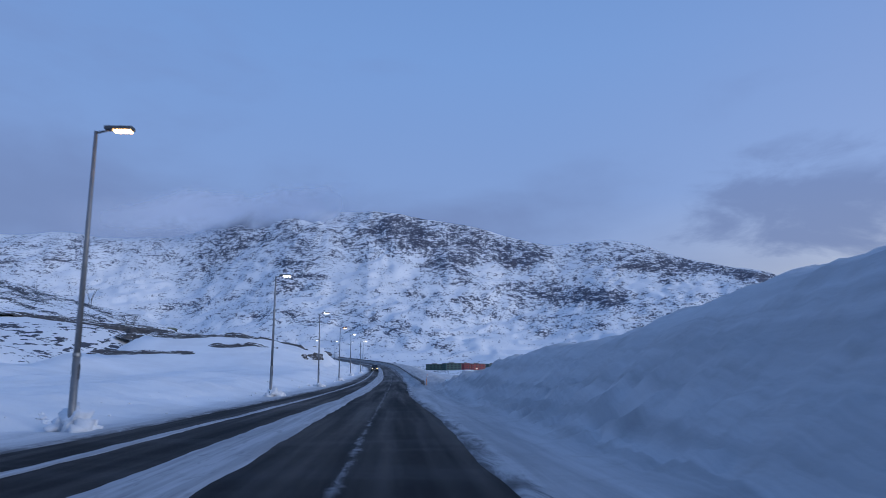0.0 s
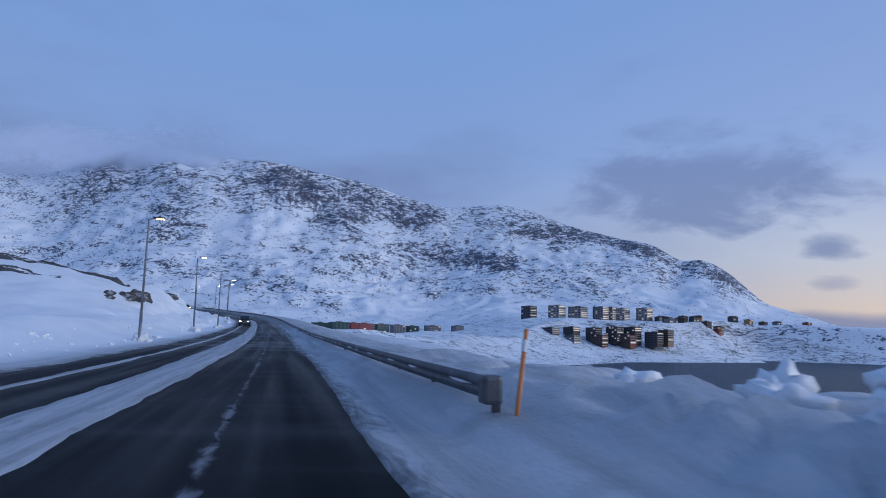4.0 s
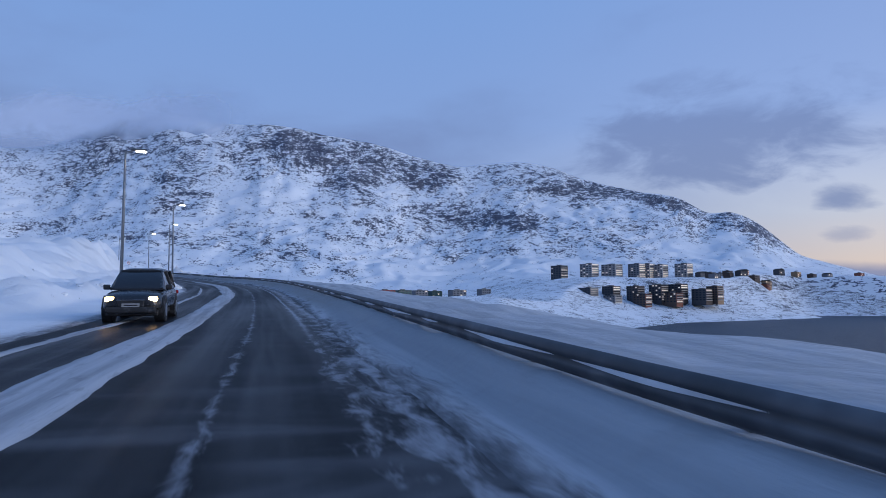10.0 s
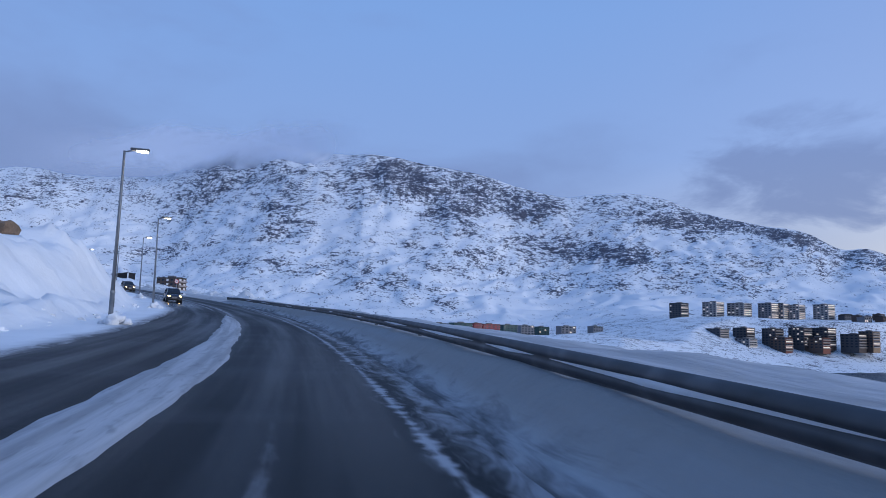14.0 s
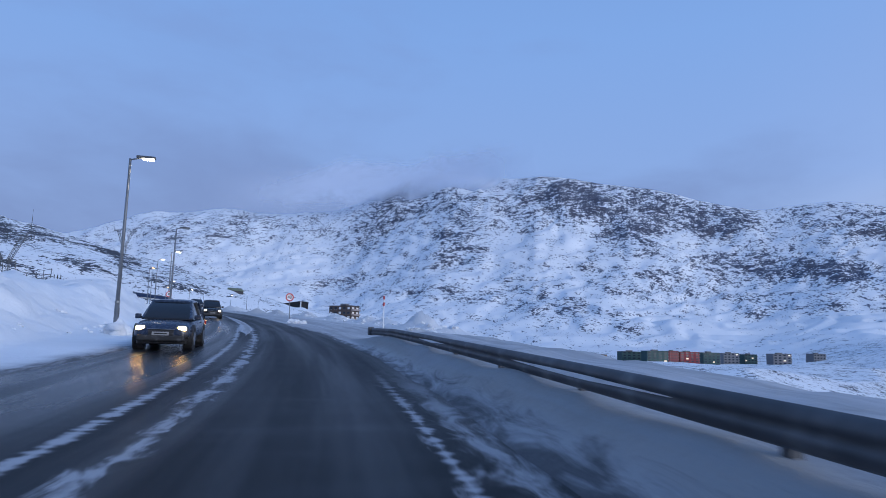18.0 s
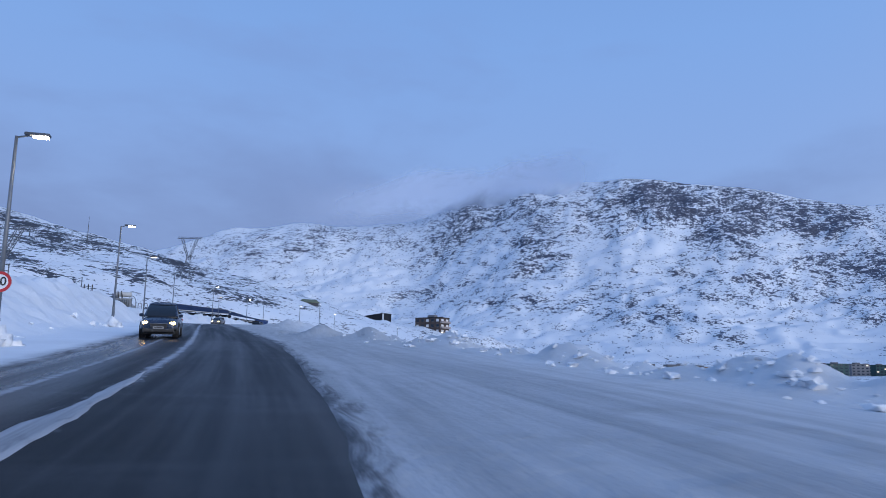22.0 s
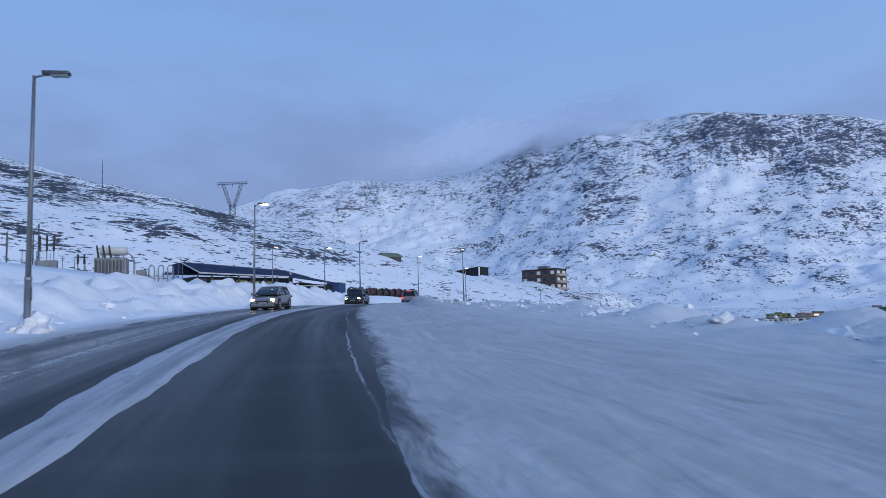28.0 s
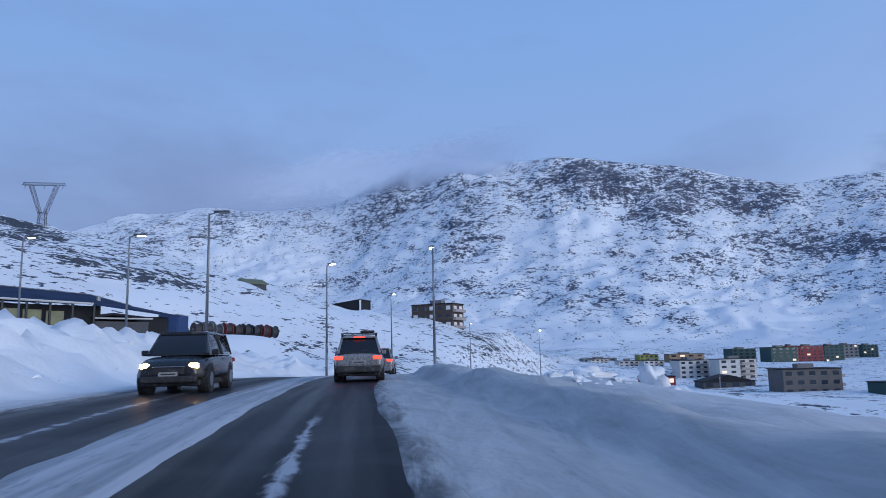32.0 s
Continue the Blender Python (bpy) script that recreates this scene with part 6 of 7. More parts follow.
# ---------------------------------------------------------------- the long hall by the road
hz = 24.0
hall = thing("hall", "long low industrial hall with a black sloping roof and pale eaves", "industrial hall", "", pose(-234, 539, hz, 0, 0, 63))
part("wall", box(3.2, 1.4, -5, 27, 13, 5.3, 0.05), M_CLAD["black"], hall)
corners = [(3.6, -1.0, 5.8), (24.6, -1.0, 5.3), (41.8, 4.3, 4.1), (34.6, 7.0, 5.7), (28.2, 8.0, 7.3), (2.7, 8.0, 8.7)]
roof = bmesh.new()
lower, upper = [roof.verts.new(c) for c in corners], [roof.verts.new((x, y, z + 0.28)) for x, y, z in corners]
for i in range(6):
    j = (i + 1) % 6
    roof.faces.new((lower[i], lower[j], upper[j], upper[i]))
for ring in (lower[::-1], upper):
    bmesh.ops.triangulate(roof, faces=[roof.faces.new(ring)])
bmesh.ops.recalc_face_normals(roof, faces=roof.faces)
M_NAVY = paint("navy_sheet_roof", (0.022, 0.036, 0.080), 0.75, 0, 0.5, 0.35)
M_NAVY.node_tree.nodes["Principled BSDF"].inputs["Specular IOR Level"].default_value = 0.12
part("roof", roof, M_NAVY, hall, "dark navy sloping roof")
part("back_roof", prism([(2.7, 6.5), (28.2, 6.5), (28.2, 7.5), (2.7, 8.9)], 8.05, 14), M_NAVY, hall)
eaves = tube((2.6, 8.0, 8.95), (3.5, -1.1, 6.05), 0.13, 0.13, 4)
part("fascia", tube((3.5, -1.1, 5.95), (24.7, -1.1, 5.45), 0.15, 0.15, 4, eaves), M_CLAD["pale"], hall, "pale eaves trim")
ridge = tube((2.7, 8.0, 9.0), (28.2, 8.0, 7.62), 0.10, 0.10, 4)
part("ridge_trim", tube((28.2, 8.0, 7.62), (34.6, 7.0, 6.02), 0.10, 0.10, 4, ridge), M_CLAD["grey"], hall, "grey ridge trim")
M_YELLOW = paint("yellowed_panel", (0.20, 0.21, 0.12), 0.6, 0, 0.6, 0.2)
for k in range(8):
    x = 3.2 + k * 3.1
    part("column", box(x, -0.7, -5, x + 0.3, -0.4, 5.85 - (x - 3) * 0.025, 0.02), M_BLACK, hall)
    if k < 6:
        part("wall_panel", box(x + 0.35, 1.2, 0.4, x + 2.85, 1.42, 4.9 - k * 0.1, 0.03), M_YELLOW if k > 1 else M_CLAD["dark"], hall, "yellowish translucent panel" if k > 1 else "")
part("side_wall", box(27, 4.6, -5, 40, 7.0, 4.1, 0.05), M_CLAD["black"], hall)
part("chimney", tube((27.5, 3.5, 4.8), (27.5, 3.5, 7.0), 0.35, 0.35, 10), M_STEEL, hall)
annex = thing("shed", "low grey lean-to shed beside the hall", "shed", "", pose(-223.3, 562.6, hz, 0, 0, 63))
part("wall", box(0, -0.5, -4, 8.5, 4.5, 3.0, 0.04), M_CLAD["dark"], annex)
part("roof", prism([(-0.4, 3.6), (2.6, 4.3), (8.9, 3.7), (8.9, 3.4), (2.6, 4.0), (-0.4, 3.3)], -0.9, 4.9), M_CLAD["black"], annex)
part("roof_trim", tube((-0.4, -0.95, 3.4), (8.9, -0.95, 3.5), 0.12, 0.12, 4), M_CLAD["pale"], annex, "pale eaves trim")
cont = thing("shipping_container", "blue steel container beside the hall", "container", "", pose(-222.4, 582.0, 25.6, 0, 0, 106))
part("body", box(-3, -1.7, -2, 3, 1.7, 3.1, 0.04), M_CLAD["blue"], cont)
for k in range(10):
    part("rib", box(-2.8 + k * 0.6, -1.76, 0.0, -2.55 + k * 0.6, -1.69, 2.95, 0.01), M_CLAD["blue"], cont)
for k in range(6):
    part("rib", box(-3.06, -1.5 + k * 0.55, 0.0, -2.99, -1.25 + k * 0.55, 2.95, 0.01), M_CLAD["blue"], cont)
part("lid", box(-3.1, -1.8, 3.1, 3.1, 1.8, 3.25, 0.03), M_CLAD["pale"], cont)

# cable drums in a row
M_DRUM = [paint("drum_wood_brown", (0.10, 0.065, 0.05), 0.8, 0, 1, 0.3), paint("drum_grey", (0.22, 0.22, 0.225), 0.7, 0, 1, 0.25), paint("drum_red", (0.24, 0.03, 0.03), 0.6, 0, 1, 0.2), paint("drum_black", (0.03, 0.03, 0.034), 0.6, 0, 1, 0.3)]


def drum(k, x, y, z, r, wide):
    skin = M_DRUM[(0, 1, 1, 2, 0, 3, 3, 2, 3)[k % 9]]
    root = thing("cable_drum", ("brown", "grey", "grey", "red", "brown", "black", "black", "red", "black")[k % 9] + " cable drum standing on edge in the snow", "cable drum", "cable drums in a row", pose(x, y, z, 0, 0, -30.6))
    part("core", tube((0, -wide / 2, r), (0, wide / 2, r), r * 0.8, r * 0.8, 24), M_DRUM[3], root)
    for side in (-1, 1):
        part("flange", tube((0, side * wide / 2 - 0.06, r), (0, side * wide / 2 + 0.06, r), r, r, 28), skin, root)
        part("hub", tube((0, side * (wide / 2 + 0.06), r), (0, side * (wide / 2 + 0.12), r), r * 0.18, r * 0.16, 12), M_STEEL, root)


for k in range(9):
    dx, dy = -221.6 + 8.4 * k / 8, 588.3 + 14.2 * k / 8
    drum(k, dx, dy, 25.2 - 0.05 * k, 1.25 + 0.1 * (k % 2), 1.35)
low_pallet = thing("pallet_stack", "dark low stack of pallets beside the drums", "pallets", "", pose(-221.6, 584.9, 25.0, 0, 0, 60))
for k in range(3):
    part("pallet", box(-1.5, -0.8, -0.6 + k * 0.42, 1.4 - k * 0.2, 0.8, -0.25 + k * 0.42, 0.03), M_DRUM[3], low_pallet)

# ---------------------------------------------------------------- power lines and the substation
M_LATTICE = paint("lattice_steel", (0.13, 0.135, 0.145), 0.55, 0.7, 1.0, 0.2)


def bars(name, pairs, r, material, parent, n=5):
    bm = bmesh.new()
    for a, b in pairs:
        tube(a, b, r, r, n, bm)
    return part(name, bm, material, parent)


def pylon(place, tall=16.0, k=1.0):
    """A Y-shaped lattice pylon."""
    root = thing("pylon", "steel lattice power pylon with a wide crossarm", "pylon", "power pylons", place)
    waist = tall * 0.42
    c = [(-1.4 * k, -1.4 * k), (1.4 * k, -1.4 * k), (1.4 * k, 1.4 * k), (-1.4 * k, 1.4 * k)]
    low = [((x, y, -3), (x * 0.75, y * 0.6, waist)) for x, y in c]
    bars("leg", low, 0.11 * k, M_LATTICE, root)
    cross = []
    for i in range(4):
        (a0, a1), (b0, b1) = low[i], low[(i + 1) % 4]
        for j in range(5):
            p, q = j / 5, (j + 1) / 5
            cross += [(Vector(a0).lerp(a1, p), Vector(b0).lerp(b1, q)), (Vector(b0).lerp(b1, p), Vector(a0).lerp(a1, q))]
    bars("bracing", cross, 0.055 * k, M_LATTICE, root, 4)
    for side in (-1, 1):
        main, zig = [], []
        for y in (-0.8 * k, 0.8 * k):
            inner, outer = ((side * 0.4 * k, y, waist - 1.0 * k), (side * 3.6 * k, y * 0.6, tall)), ((side * 1.1 * k, y, waist - 1.5 * k), (side * 4.9 * k, y * 0.6, tall))
            main += [inner, outer]
            for j in range(6):
                zig += [(Vector(inner[0]).lerp(inner[1], j / 6), Vector(outer[0]).lerp(outer[1], (j + 0.5) / 6)), (Vector(outer[0]).lerp(outer[1], (j + 0.5) / 6), Vector(inner[0]).lerp(inner[1], (j + 1) / 6))]
        bars("fork", main, 0.09 * k, M_LATTICE, root)
        bars("fork_bracing", zig, 0.05 * k, M_LATTICE, root, 4)
    arm = [((-7.0 * k, 0, tall + 0.9 * k), (7.0 * k, 0, tall + 0.9 * k)), ((-7.0 * k, -0.5 * k, tall), (7.0 * k, -0.5 * k, tall)), ((-7.0 * k, 0.5 * k, tall), (7.0 * k, 0.5 * k, tall))]
    for j in range(14):
        x = -7 + j
        arm += [((x * k, -0.5 * k, tall), ((x + 0.5) * k, 0, tall + 0.9 * k)), (((x + 0.5) * k, 0, tall + 0.9 * k), ((x + 1) * k, 0.5 * k, tall))]
    bars("crossarm", arm, 0.07 * k, M_LATTICE, root, 4)
    for x in (-6.2, 0.0, 6.2):
        part("insulator", tube((x * k, 0, tall), (x * k, 0, tall - 1.4 * k), 0.09, 0.09, 8), M_BLACK, root, "hanging insulator")
    return root


PYLON_R = (-337, 677)
pylon(pose(*PYLON_R, min(67.0, ground_at(*PYLON_R) + 1.5), 0, 0, 22), 16)
PYLON_L = (-198, 450)
pylon(pose(*PYLON_L, 27.5, 0, 0, 34), 11.3, 0.95)
mast = thing("radio_mast", "thin steel radio mast on the hilltop", "mast", "", pose(-361, 627, min(74.5, ground_at(-361, 627) + 2)))
part("shaft", tube((0, 0, -4), (0, 0, 8), 0.22, 0.16, 8), M_LATTICE, mast)
part("top_rod", tube((0, 0, 8), (0, 0, 12.8), 0.12, 0.07, 6), M_LATTICE, mast)
M_GREYBOX = paint("transformer_grey", (0.22, 0.23, 0.235), 0.6, 0.2, 1, 0.2)


def transformer(place, label):
    root = thing("transformer", label, "transformer", "substation gear", place)
    part("plinth", box(-2.8, -1.6, -8, 2.8, 1.6, -0.9, 0.05), M_CONCRETE, root)
    part("tank", box(-2.6, -1.4, -1, 2.6, 1.4, 3.0, 0.1, segments=2), M_GREYBOX, root)
    for k in range(9):
        part("cooling_fin", box(-2.4 + k * 0.56, -2.2, 0.2, -2.22 + k * 0.56, -1.4, 2.6, 0.03), M_GREYBOX, root)
    part("conservator", tube((-2.0, 0.6, 4.3), (2.4, 0.6, 4.3), 0.75, 0.75, 18), M_CLAD["pale"], root, "pale oil tank")
    for x in (-1.6, 1.8):
        part("strut", tube((x, 0.6, 2.9), (x, 0.6, 4.0), 0.09, 0.09, 6), M_GREYBOX, root)
    for x in (-2.0, -1.0, 0.0):
        part("bushing", tube((x, -0.6, 3.0), (x - 0.3, -0.9, 5.2), 0.20, 0.12, 10), M_BLACK, root, "black bushing")
    for k in range(3):
        bm = bmesh.new()
        for a in range(7):
            t0, t1 = radians(90 - a * 13), radians(90 - (a + 1) * 13)
            tube((2.6 + 1.3 * math.cos(t0), -1.5 + k * 0.5, 1.6 + 2.2 * math.sin(t0)), (2.6 + 1.3 * math.cos(t1), -1.5 + k * 0.5, 1.6 + 2.2 * math.sin(t1)), 0.08, 0.08, 6, bm)
        tube((3.9, -1.5 + k * 0.5, 1.7), (3.9, -1.5 + k * 0.5, -1), 0.08, 0.08, 6, bm)
        part("pipe", bm, M_STEEL, root)
    return root


transformer(pose(-225.3, 513.4, 27.8, 0, 0, 38), "grey power transformer with black bushings behind the snow bank")


def breaker(place, n, tall, label):
    root = thing("switchgear", label, "switchgear", "substation gear", place)
    part("base", box(-n * 0.55, -0.5, -8, n * 0.55, 0.5, tall * 0.35, 0.05), M_GREYBOX, root)
    for k in range(n):
        x = (k - (n - 1) / 2) * 1.05
        part("post", tube((x, 0, tall * 0.3), (x, 0, tall * 0.62), 0.10, 0.10, 8), M_STEEL, root)
        bm = tube((x, 0, tall * 0.60), (x, 0, tall), 0.17, 0.14, 10)
        for j in range(6):
            z = tall * (0.62 + j * 0.062)
            tube((x, 0, z), (x, 0, z + 0.07), 0.24, 0.20, 10, bm)
        part("insulator", bm, M_BLACK, root, "black ribbed insulator")
    return root


breaker(pose(-227.6, 502.6, 27.6, 0, 0, 36), 3, 6.3, "row of black insulators on a grey cabinet")
breaker(pose(-229.5, 493, 27.4, 0, 0, 34), 4, 4.6, "row of black insulators on steel stands")
breaker(pose(-222.5, 482, 27.4, 0, 0, 34), 3, 4.2, "row of black insulators on steel stands")
breaker(pose(-233, 513.5, 27.6, 0, 0, 40), 2, 4.4, "pair of black insulators on steel stands")


def pipe_stand(place, n):
    """A cabinet with upright insulators and bent pipes."""
    root = thing("switchgear", "grey cabinet with bent grey pipes beside the hall", "switchgear", "substation gear", place)
    part("cabinet", box(-4.0, -0.9, -6, -2.2, 0.9, 3.2, 0.06), M_GREYBOX, root, "grey steel cabinet")
    for k in range(n):
        x = -1.6 + k * 1.9
        bm = tube((x, 0, -6), (x, 0, 3.6), 0.16, 0.14, 8)
        for a in range(6):
            t0, t1 = radians(180 - a * 30), radians(150 - a * 30)
            tube((x + 0.55 + 0.55 * math.cos(t0), 0, 3.6 + 0.6 * math.sin(t0)), (x + 0.55 + 0.55 * math.cos(t1), 0, 3.6 + 0.6 * math.sin(t1)), 0.13, 0.13, 8, bm)
        tube((x + 1.1, 0, 3.6), (x + 1.1, 0, 1.0), 0.13, 0.13, 8, bm)
        part("pipe", bm, M_GREYBOX, root, "bent grey pipe")
        part("insulator", tube((x + 1.1, 0, 1.0), (x + 1.1, 0, -6), 0.2, 0.24, 10), M_GREYBOX, root)
    for x in (-4.6, 4.4, 5.2):
        part("post", tube((x, 0.4, -6), (x, 0.4, 4.4), 0.06, 0.06, 6), M_LATTICE, root)
    return root


pipe_stand(pose(-238.9, 537, 27.5, 0, 0, 34), 3)


def gantry(place, bays, wide, tall):
    root = thing("gantry", "steel busbar gantry of the substation", "gantry", "substation gear", place)
    for k in range(bays + 1):
        part("post", tube((k * wide, 0, -6), (k * wide, 0, tall), 0.12, 0.12, 8), M_LATTICE, root)
    for z in (tall - 0.15, tall * 0.66):
        part("rail", tube((0, 0, z), (bays * wide, 0, z), 0.09, 0.09, 6), M_LATTICE, root)
    return root


gantry(pose(-232.2, 504.5, 27.6, 0, 0, 149), 2, 8.5, 8.8)
gantry(pose(-203.5, 446.5, 27.3, 0, 0, 32), 3, 3.1, 4.2)
gantry(pose(-226, 478, 27.3, 0, 0, 60), 3, 4.6, 5.2)
fence = thing("fence", "steel mesh fence posts round the substation", "fence")
for k in range(22):
    p = part("post", tube((0, 0, -4), (0, 0, 3.6), 0.05, 0.05, 6), M_LATTICE, fence)
    p.matrix_basis = pose(-207 - 1.35 * k, 468 + 3.2 * k, 26.4)

# ---------------------------------------------------------------- bare rock beside the road
M_ROCK = paint("bare_gneiss", (0.085, 0.080, 0.080), 0.85, 0, 0.7, 0.5, 0.05, (0.62, 0.65, 0.70))
M_ROCKWARM = paint("brown_gneiss", (0.20, 0.14, 0.10), 0.85, 0, 0.8, 0.4, 0.05, (0.10, 0.09, 0.085))
rnd = random.Random(4)


def outcrop(x, y, turn, long, wide, high, seed):
    """A low back of ledged rock, broken into long steps, half under snow."""
    u, v = np.meshgrid(np.arange(-long / 2, long / 2 + 0.01, 0.3), np.arange(-wide / 2, wide / 2 + 0.01, 0.2), indexing="ij")
    ca, sa = math.cos(radians(turn)), math.sin(radians(turn))
    px, py = x + u * ca - v * sa, y + u * sa + v * ca
    edge = np.sqrt((u / long * 2) ** 2 + (v / wide * 2) ** 2) + 0.25 * fbm(u, v, 5, 4, seed)
    ledge = fbm(u * 0.35, v * 1.6, 2.0, 4, seed + 1, 0.6)
    stair = np.round(ledge * 3 + 0.25 * v) / 3 - 0.08 * v
    rs, rl, rz, _ = near_road(px, py)
    inside = (rl > -CORR_R) & (rl < CORR_L) & (rs < 590)
    base = np.where(inside, verge_z(rs, rl, px.ravel(), py.ravel(), rz), land(px, py).ravel() + 0.3).reshape(px.shape)
    zz = base - 1.2 * step(edge, 0.8, 1.1) + high * (1 - step(edge, 0.1, 1.0)) + 0.16 * stair * (1 - step(edge, 0.7, 1.0))
    me = mesh_of("rock_outcrop", np.stack([px, py, zz], -1).reshape(-1, 3), grid_faces(*u.shape, True), M_LEDGE, False)
    along_across(me, u, v)
    return tagged(new("rock_outcrop", me), "dark ledged bare rock showing through thin snow", "rock", "rock outcrops")


def ledge_material():
    n = Nodes("ledged_rock")
    uv = n.node("ShaderNodeUVMap", uv_map="UVMap").outputs[0]
    a, b = n.noise(1.0, 5, 0.6, (0.16, 0.9, 1), uv, 0.7), n.noise(2.2, 5, 0.65, (0.5, 1.6, 1), uv, 0.4)
    nz = n.node("ShaderNodeSeparateXYZ")
    n.put(n.node("ShaderNodeNewGeometry").outputs["Normal"], nz.inputs[0])
    v = n.math("ADD", n.math("ADD", n.math("MULTIPLY", a, 0.7), n.math("MULTIPLY", b, 0.3)), n.math("MULTIPLY", n.math("SUBTRACT", 1.0, nz.outputs[2]), 0.35))
    tone = n.mix(n.smooth(b, 0.3, 0.7), (0.028, 0.028, 0.032), (0.11, 0.105, 0.105))
    n.bump(b, 0.8, 0.1)
    return n.done(n.mix(n.smooth(v, 0.474, 0.490), SNOW, tone), 0.8)


M_LEDGE = ledge_material()
outcrop(-103.5, 447, 69, 34, 11, 0.8, 500)
outcrop(-96, 470, 60, 22, 8, 0.5, 510)
for k, place in enumerate([(-50, 167, 15, 40, 11), (-88, 163, 15, 44, 12), (-60, 141, 15, 24, 4), (-42, 152, 12, 18, 4), (-98, 186, 20, 30, 9), (-37, 171, 10, 10, 5), (-69, 168, 15, 34, 8), (-56, 158, 14, 30, 5)]):
    outcrop(*place, 0.45, 520 + 7 * k)
for k in range(30):
    s, lat = 448 + rnd.random() * 45, -(22 + rnd.random() * 28)
    bm = rough_ball(0.25 + rnd.random() * 0.55, 200 + k, 0.5, 0.9)
    for v in bm.verts:
        v.co.x *= 1.5
    ob = part("rock", bm, M_ROCK)
    x, y, z = (float(q) for q in on_road(s, lat))
    ob.matrix_basis = pose(x, y, ground_at(x, y) + 0.35, rnd.uniform(-12, 12), rnd.uniform(-8, 14), rnd.uniform(40, 100))
    tagged(ob, "dark broken rock lying on the snowy slope", "rock", "rocks below the road")
for k, (x, y, z, r, tall) in enumerate([(-146.2, 501.1, 19.35, 0.6, 1.45), (-145.4, 500.4, 19.0, 0.5, 0.8), (-149.6, 508.4, 19.3, 1.0, 0.5), (-149.0, 511, 19.3, 1.2, 0.5), (-150.6, 506, 19.4, 0.7, 0.6), (-142.0, 490.5, 18.5, 0.45, 0.9), (-142.8, 492.2, 18.5, 0.5, 0.6), (-140.9, 489, 18.3, 0.5, 0.7), (-147.5, 504, 19.2, 0.6, 0.6)]):
    bm = rough_ball(r, 230 + k, tall, 0.9)
    for v in bm.verts:
        v.co.x += max(0.0, v.co.z) * -0.25
    ob = part("snow_block", bm, M_BANK, smooth=True)
    ob.matrix_basis = pose(x, y, z, 0, 0, 10 * k)
    tagged(ob, "upright slab of ploughed snow" if k == 0 else "block of ploughed snow on the verge", "snow", "snow blocks on the verge")
for k, (s, lat, r) in enumerate([(283.5, 18.2, 1.25), (281.5, 18.6, 0.9), (198.2, 16.8, 0.8), (199.5, 17.0, 0.6), (160.2, 17.4, 0.9), (162.5, 17.2, 0.8), (158.5, 17.8, 0.6), (165.0, 16.8, 0.7), (156.0, 17.0, 0.4), (151.5, 18.4, 0.4), (154.0, 19.0, 0.5)]):
    bm = rough_ball(r, 260 + k, 0.75, 0.9)
    for v in bm.verts:
        v.co.x *= 1.3
    ob = part("rock", bm, M_ROCKWARM if k < 2 else M_ROCK)
    ob.matrix_basis = by_road(s, lat, float(corridor(np.array([s]), np.array([lat]))[0]) + 0.25 * r)
    tagged(ob, "brown bare rock in the snow bank" if k < 2 else "dark bare rock in the snow bank", "rock", "rocks in the bank")

for k, (s, lat, r, tall) in enumerate([(73.6, -7.6, 0.34, 1.5), (72.4, -6.4, 0.3, 0.8), (71.2, -5.8, 0.36, 0.7), (70.0, -6.9, 0.42, 0.6), (74.8, -8.6, 0.4, 0.7), (69.0, -5.2, 0.3, 0.6), (75.6, -6.2, 0.3, 0.7), (71.8, -8.0, 0.35, 0.8), (67.6, -4.9, 0.26, 0.7), (76.5, -9.5, 0.4, 0.8)]):
    ob = part("snow_block", rough_ball(r, 280 + k, tall, 1.0), M_BANK, smooth=True)
    ob.matrix_basis = by_road(s, lat, float(corridor(np.array([s]), np.array([lat]))[0]) + 0.1 * r, 25.0 * k)
    tagged(ob, "broken block of ploughed snow by the rail's end", "snow", "snow blocks by the rail")

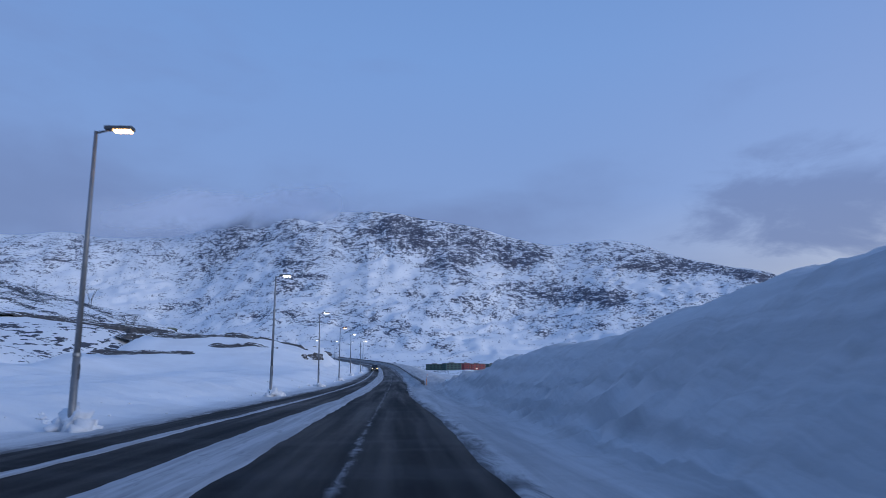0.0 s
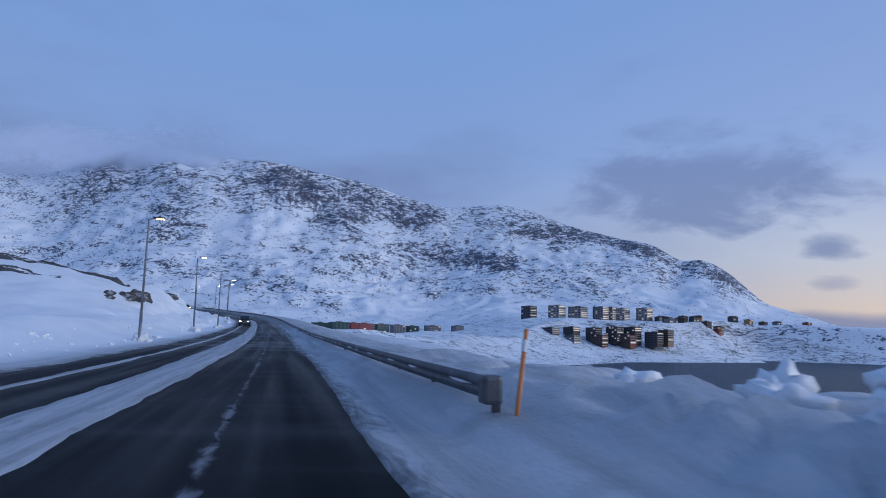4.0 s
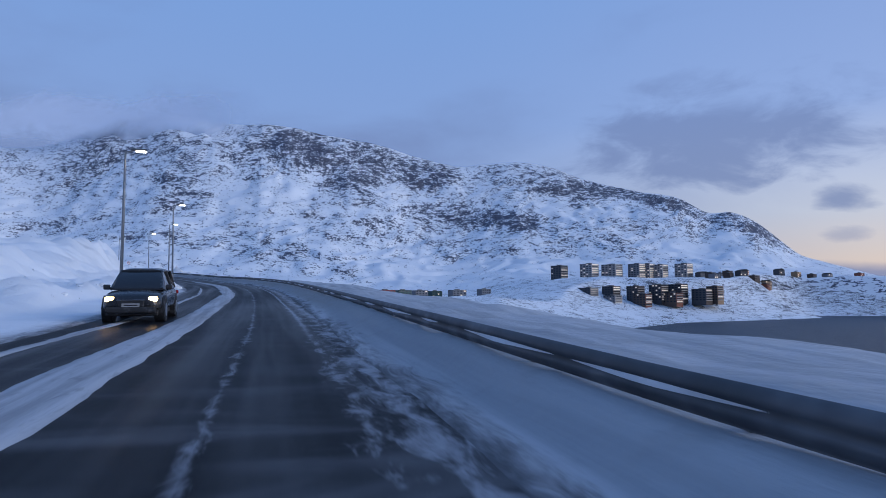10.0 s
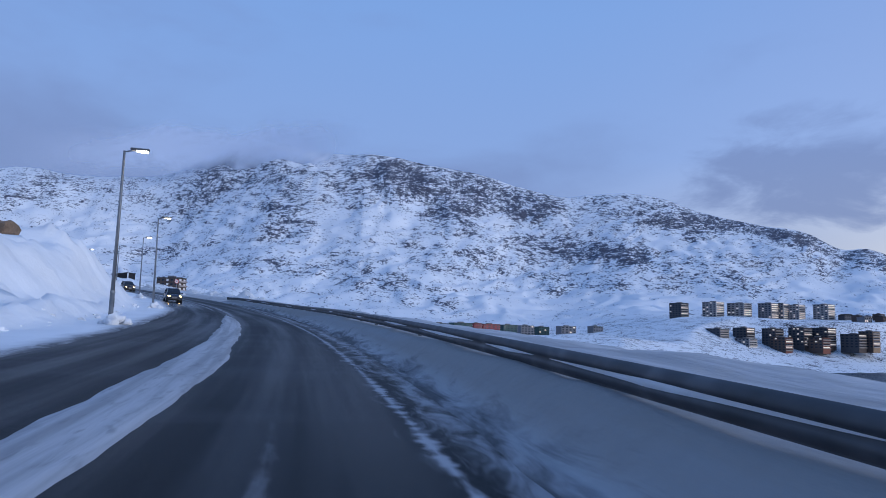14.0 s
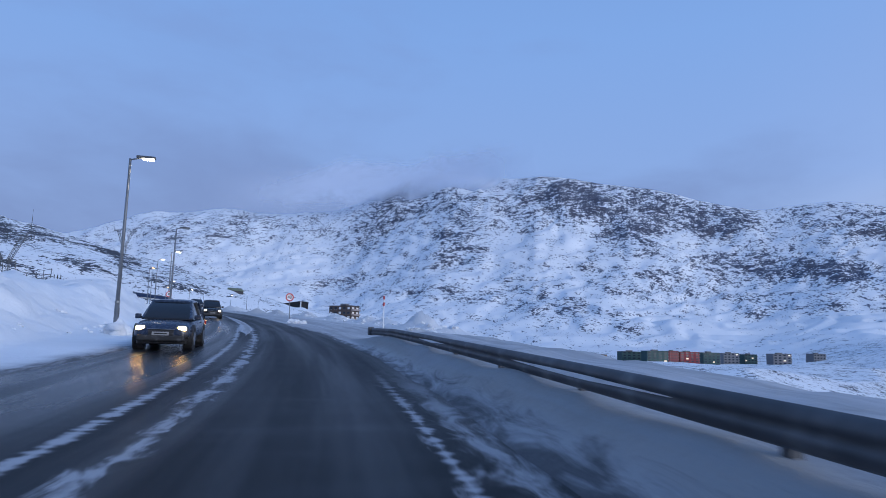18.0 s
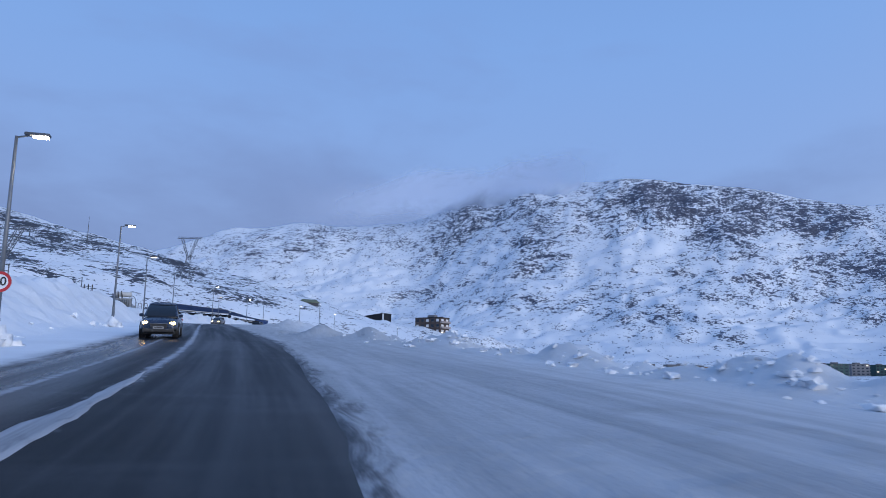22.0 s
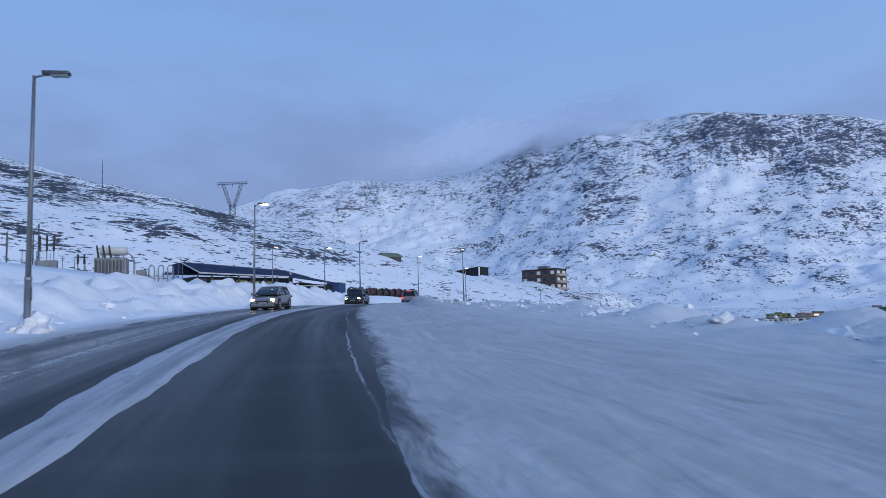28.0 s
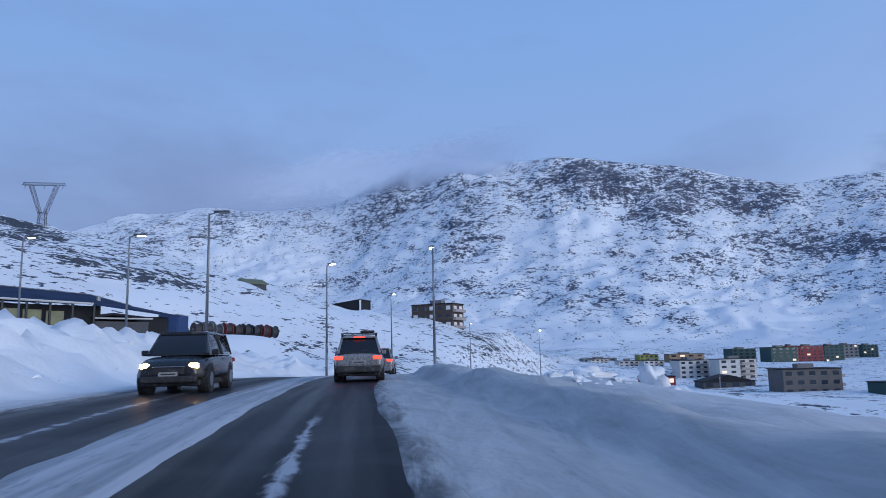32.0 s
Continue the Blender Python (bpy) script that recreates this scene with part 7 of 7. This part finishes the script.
# broken lumps along the edges of the ploughed snow
lumps = bmesh.new()
for k in range(1500):
    right_side = rnd.random() < 0.6
    s = (rnd.uniform(338, 398) if rnd.random() < 0.6 else rnd.uniform(458, 500) if rnd.random() < 0.7 else rnd.uniform(525, 560)) if right_side else rnd.uniform(0, 560)
    lat = -(float(shelf(s)) - 2.6 + rnd.gauss(0, 1.0)) if right_side else 8.9 + rnd.expovariate(0.7)
    r = 0.04 + min(0.18, rnd.expovariate(20))
    one = rough_ball(r, 300 + k, 0.6, 1.3, 2 if r > 0.14 else 1)
    x, y, z = on_road(s, lat, 0) + np.array([0, 0, float(corridor(np.array([s]), np.array([lat]))[0])])
    made = {v.index: lumps.verts.new((v.co.x + x, v.co.y + y, v.co.z + z + r * 0.1)) for v in one.verts}
    for f in one.faces:
        lumps.faces.new([made[v.index] for v in f.verts])
    one.free()
tagged(part("snow_lumps", lumps, M_BANK), "broken lumps of ploughed snow along the road edge", "snow", kind="stuff")

# ---------------------------------------------------------------- cloud lying on the summit
def cloud_material():
    n = Nodes("summit_cloud")
    sep = n.node("ShaderNodeSeparateXYZ")
    n.put(n.xyz, sep.inputs[0])
    wisps = n.noise(0.0045, 6, 0.55, (1, 1, 1.6), warp=0.5)
    z = n.math("ADD", sep.outputs[2], n.math("MULTIPLY", n.math("SUBTRACT", wisps, 0.5), 170.0))
    body = n.math("MULTIPLY", n.smooth(z, 490.0, 610.0), n.smooth(z, 720.0, 630.0))
    uv = n.node("ShaderNodeUVMap", uv_map="UVMap").outputs[0]
    su = n.node("ShaderNodeSeparateXYZ")
    n.put(uv, su.inputs[0])
    ends = n.math("MULTIPLY", n.smooth(su.outputs[0], 0.22, 0.36), n.smooth(su.outputs[0], 0.72, 0.5))
    n.put(n.math("MULTIPLY", n.math("MULTIPLY", body, ends), 0.82), n.b.inputs["Alpha"])
    n.b.inputs["Specular IOR Level"].default_value = 0.0
    return n.done((0.70, 0.77, 0.89), 1.0)


rows = np.arange(380, 981, 40.0)
arcs = np.linspace(-8, 48, 60)
zz, aa = np.meshgrid(rows, np.radians(arcs), indexing="ij")
rr = crest_far(np.degrees(aa)) - 110 + (zz - 380) * 0.1
me = mesh_of("summit_cloud", np.stack([HUB[0] - rr * np.sin(aa), HUB[1] + rr * np.cos(aa), zz], -1).reshape(-1, 3), grid_faces(*zz.shape), cloud_material())
along_across(me, (np.degrees(aa) + 8) / 56, (zz - 380) / 600)
tagged(new("summit_cloud", me), "thin grey-blue cloud lying on the mountain top", "cloud", kind="structure")
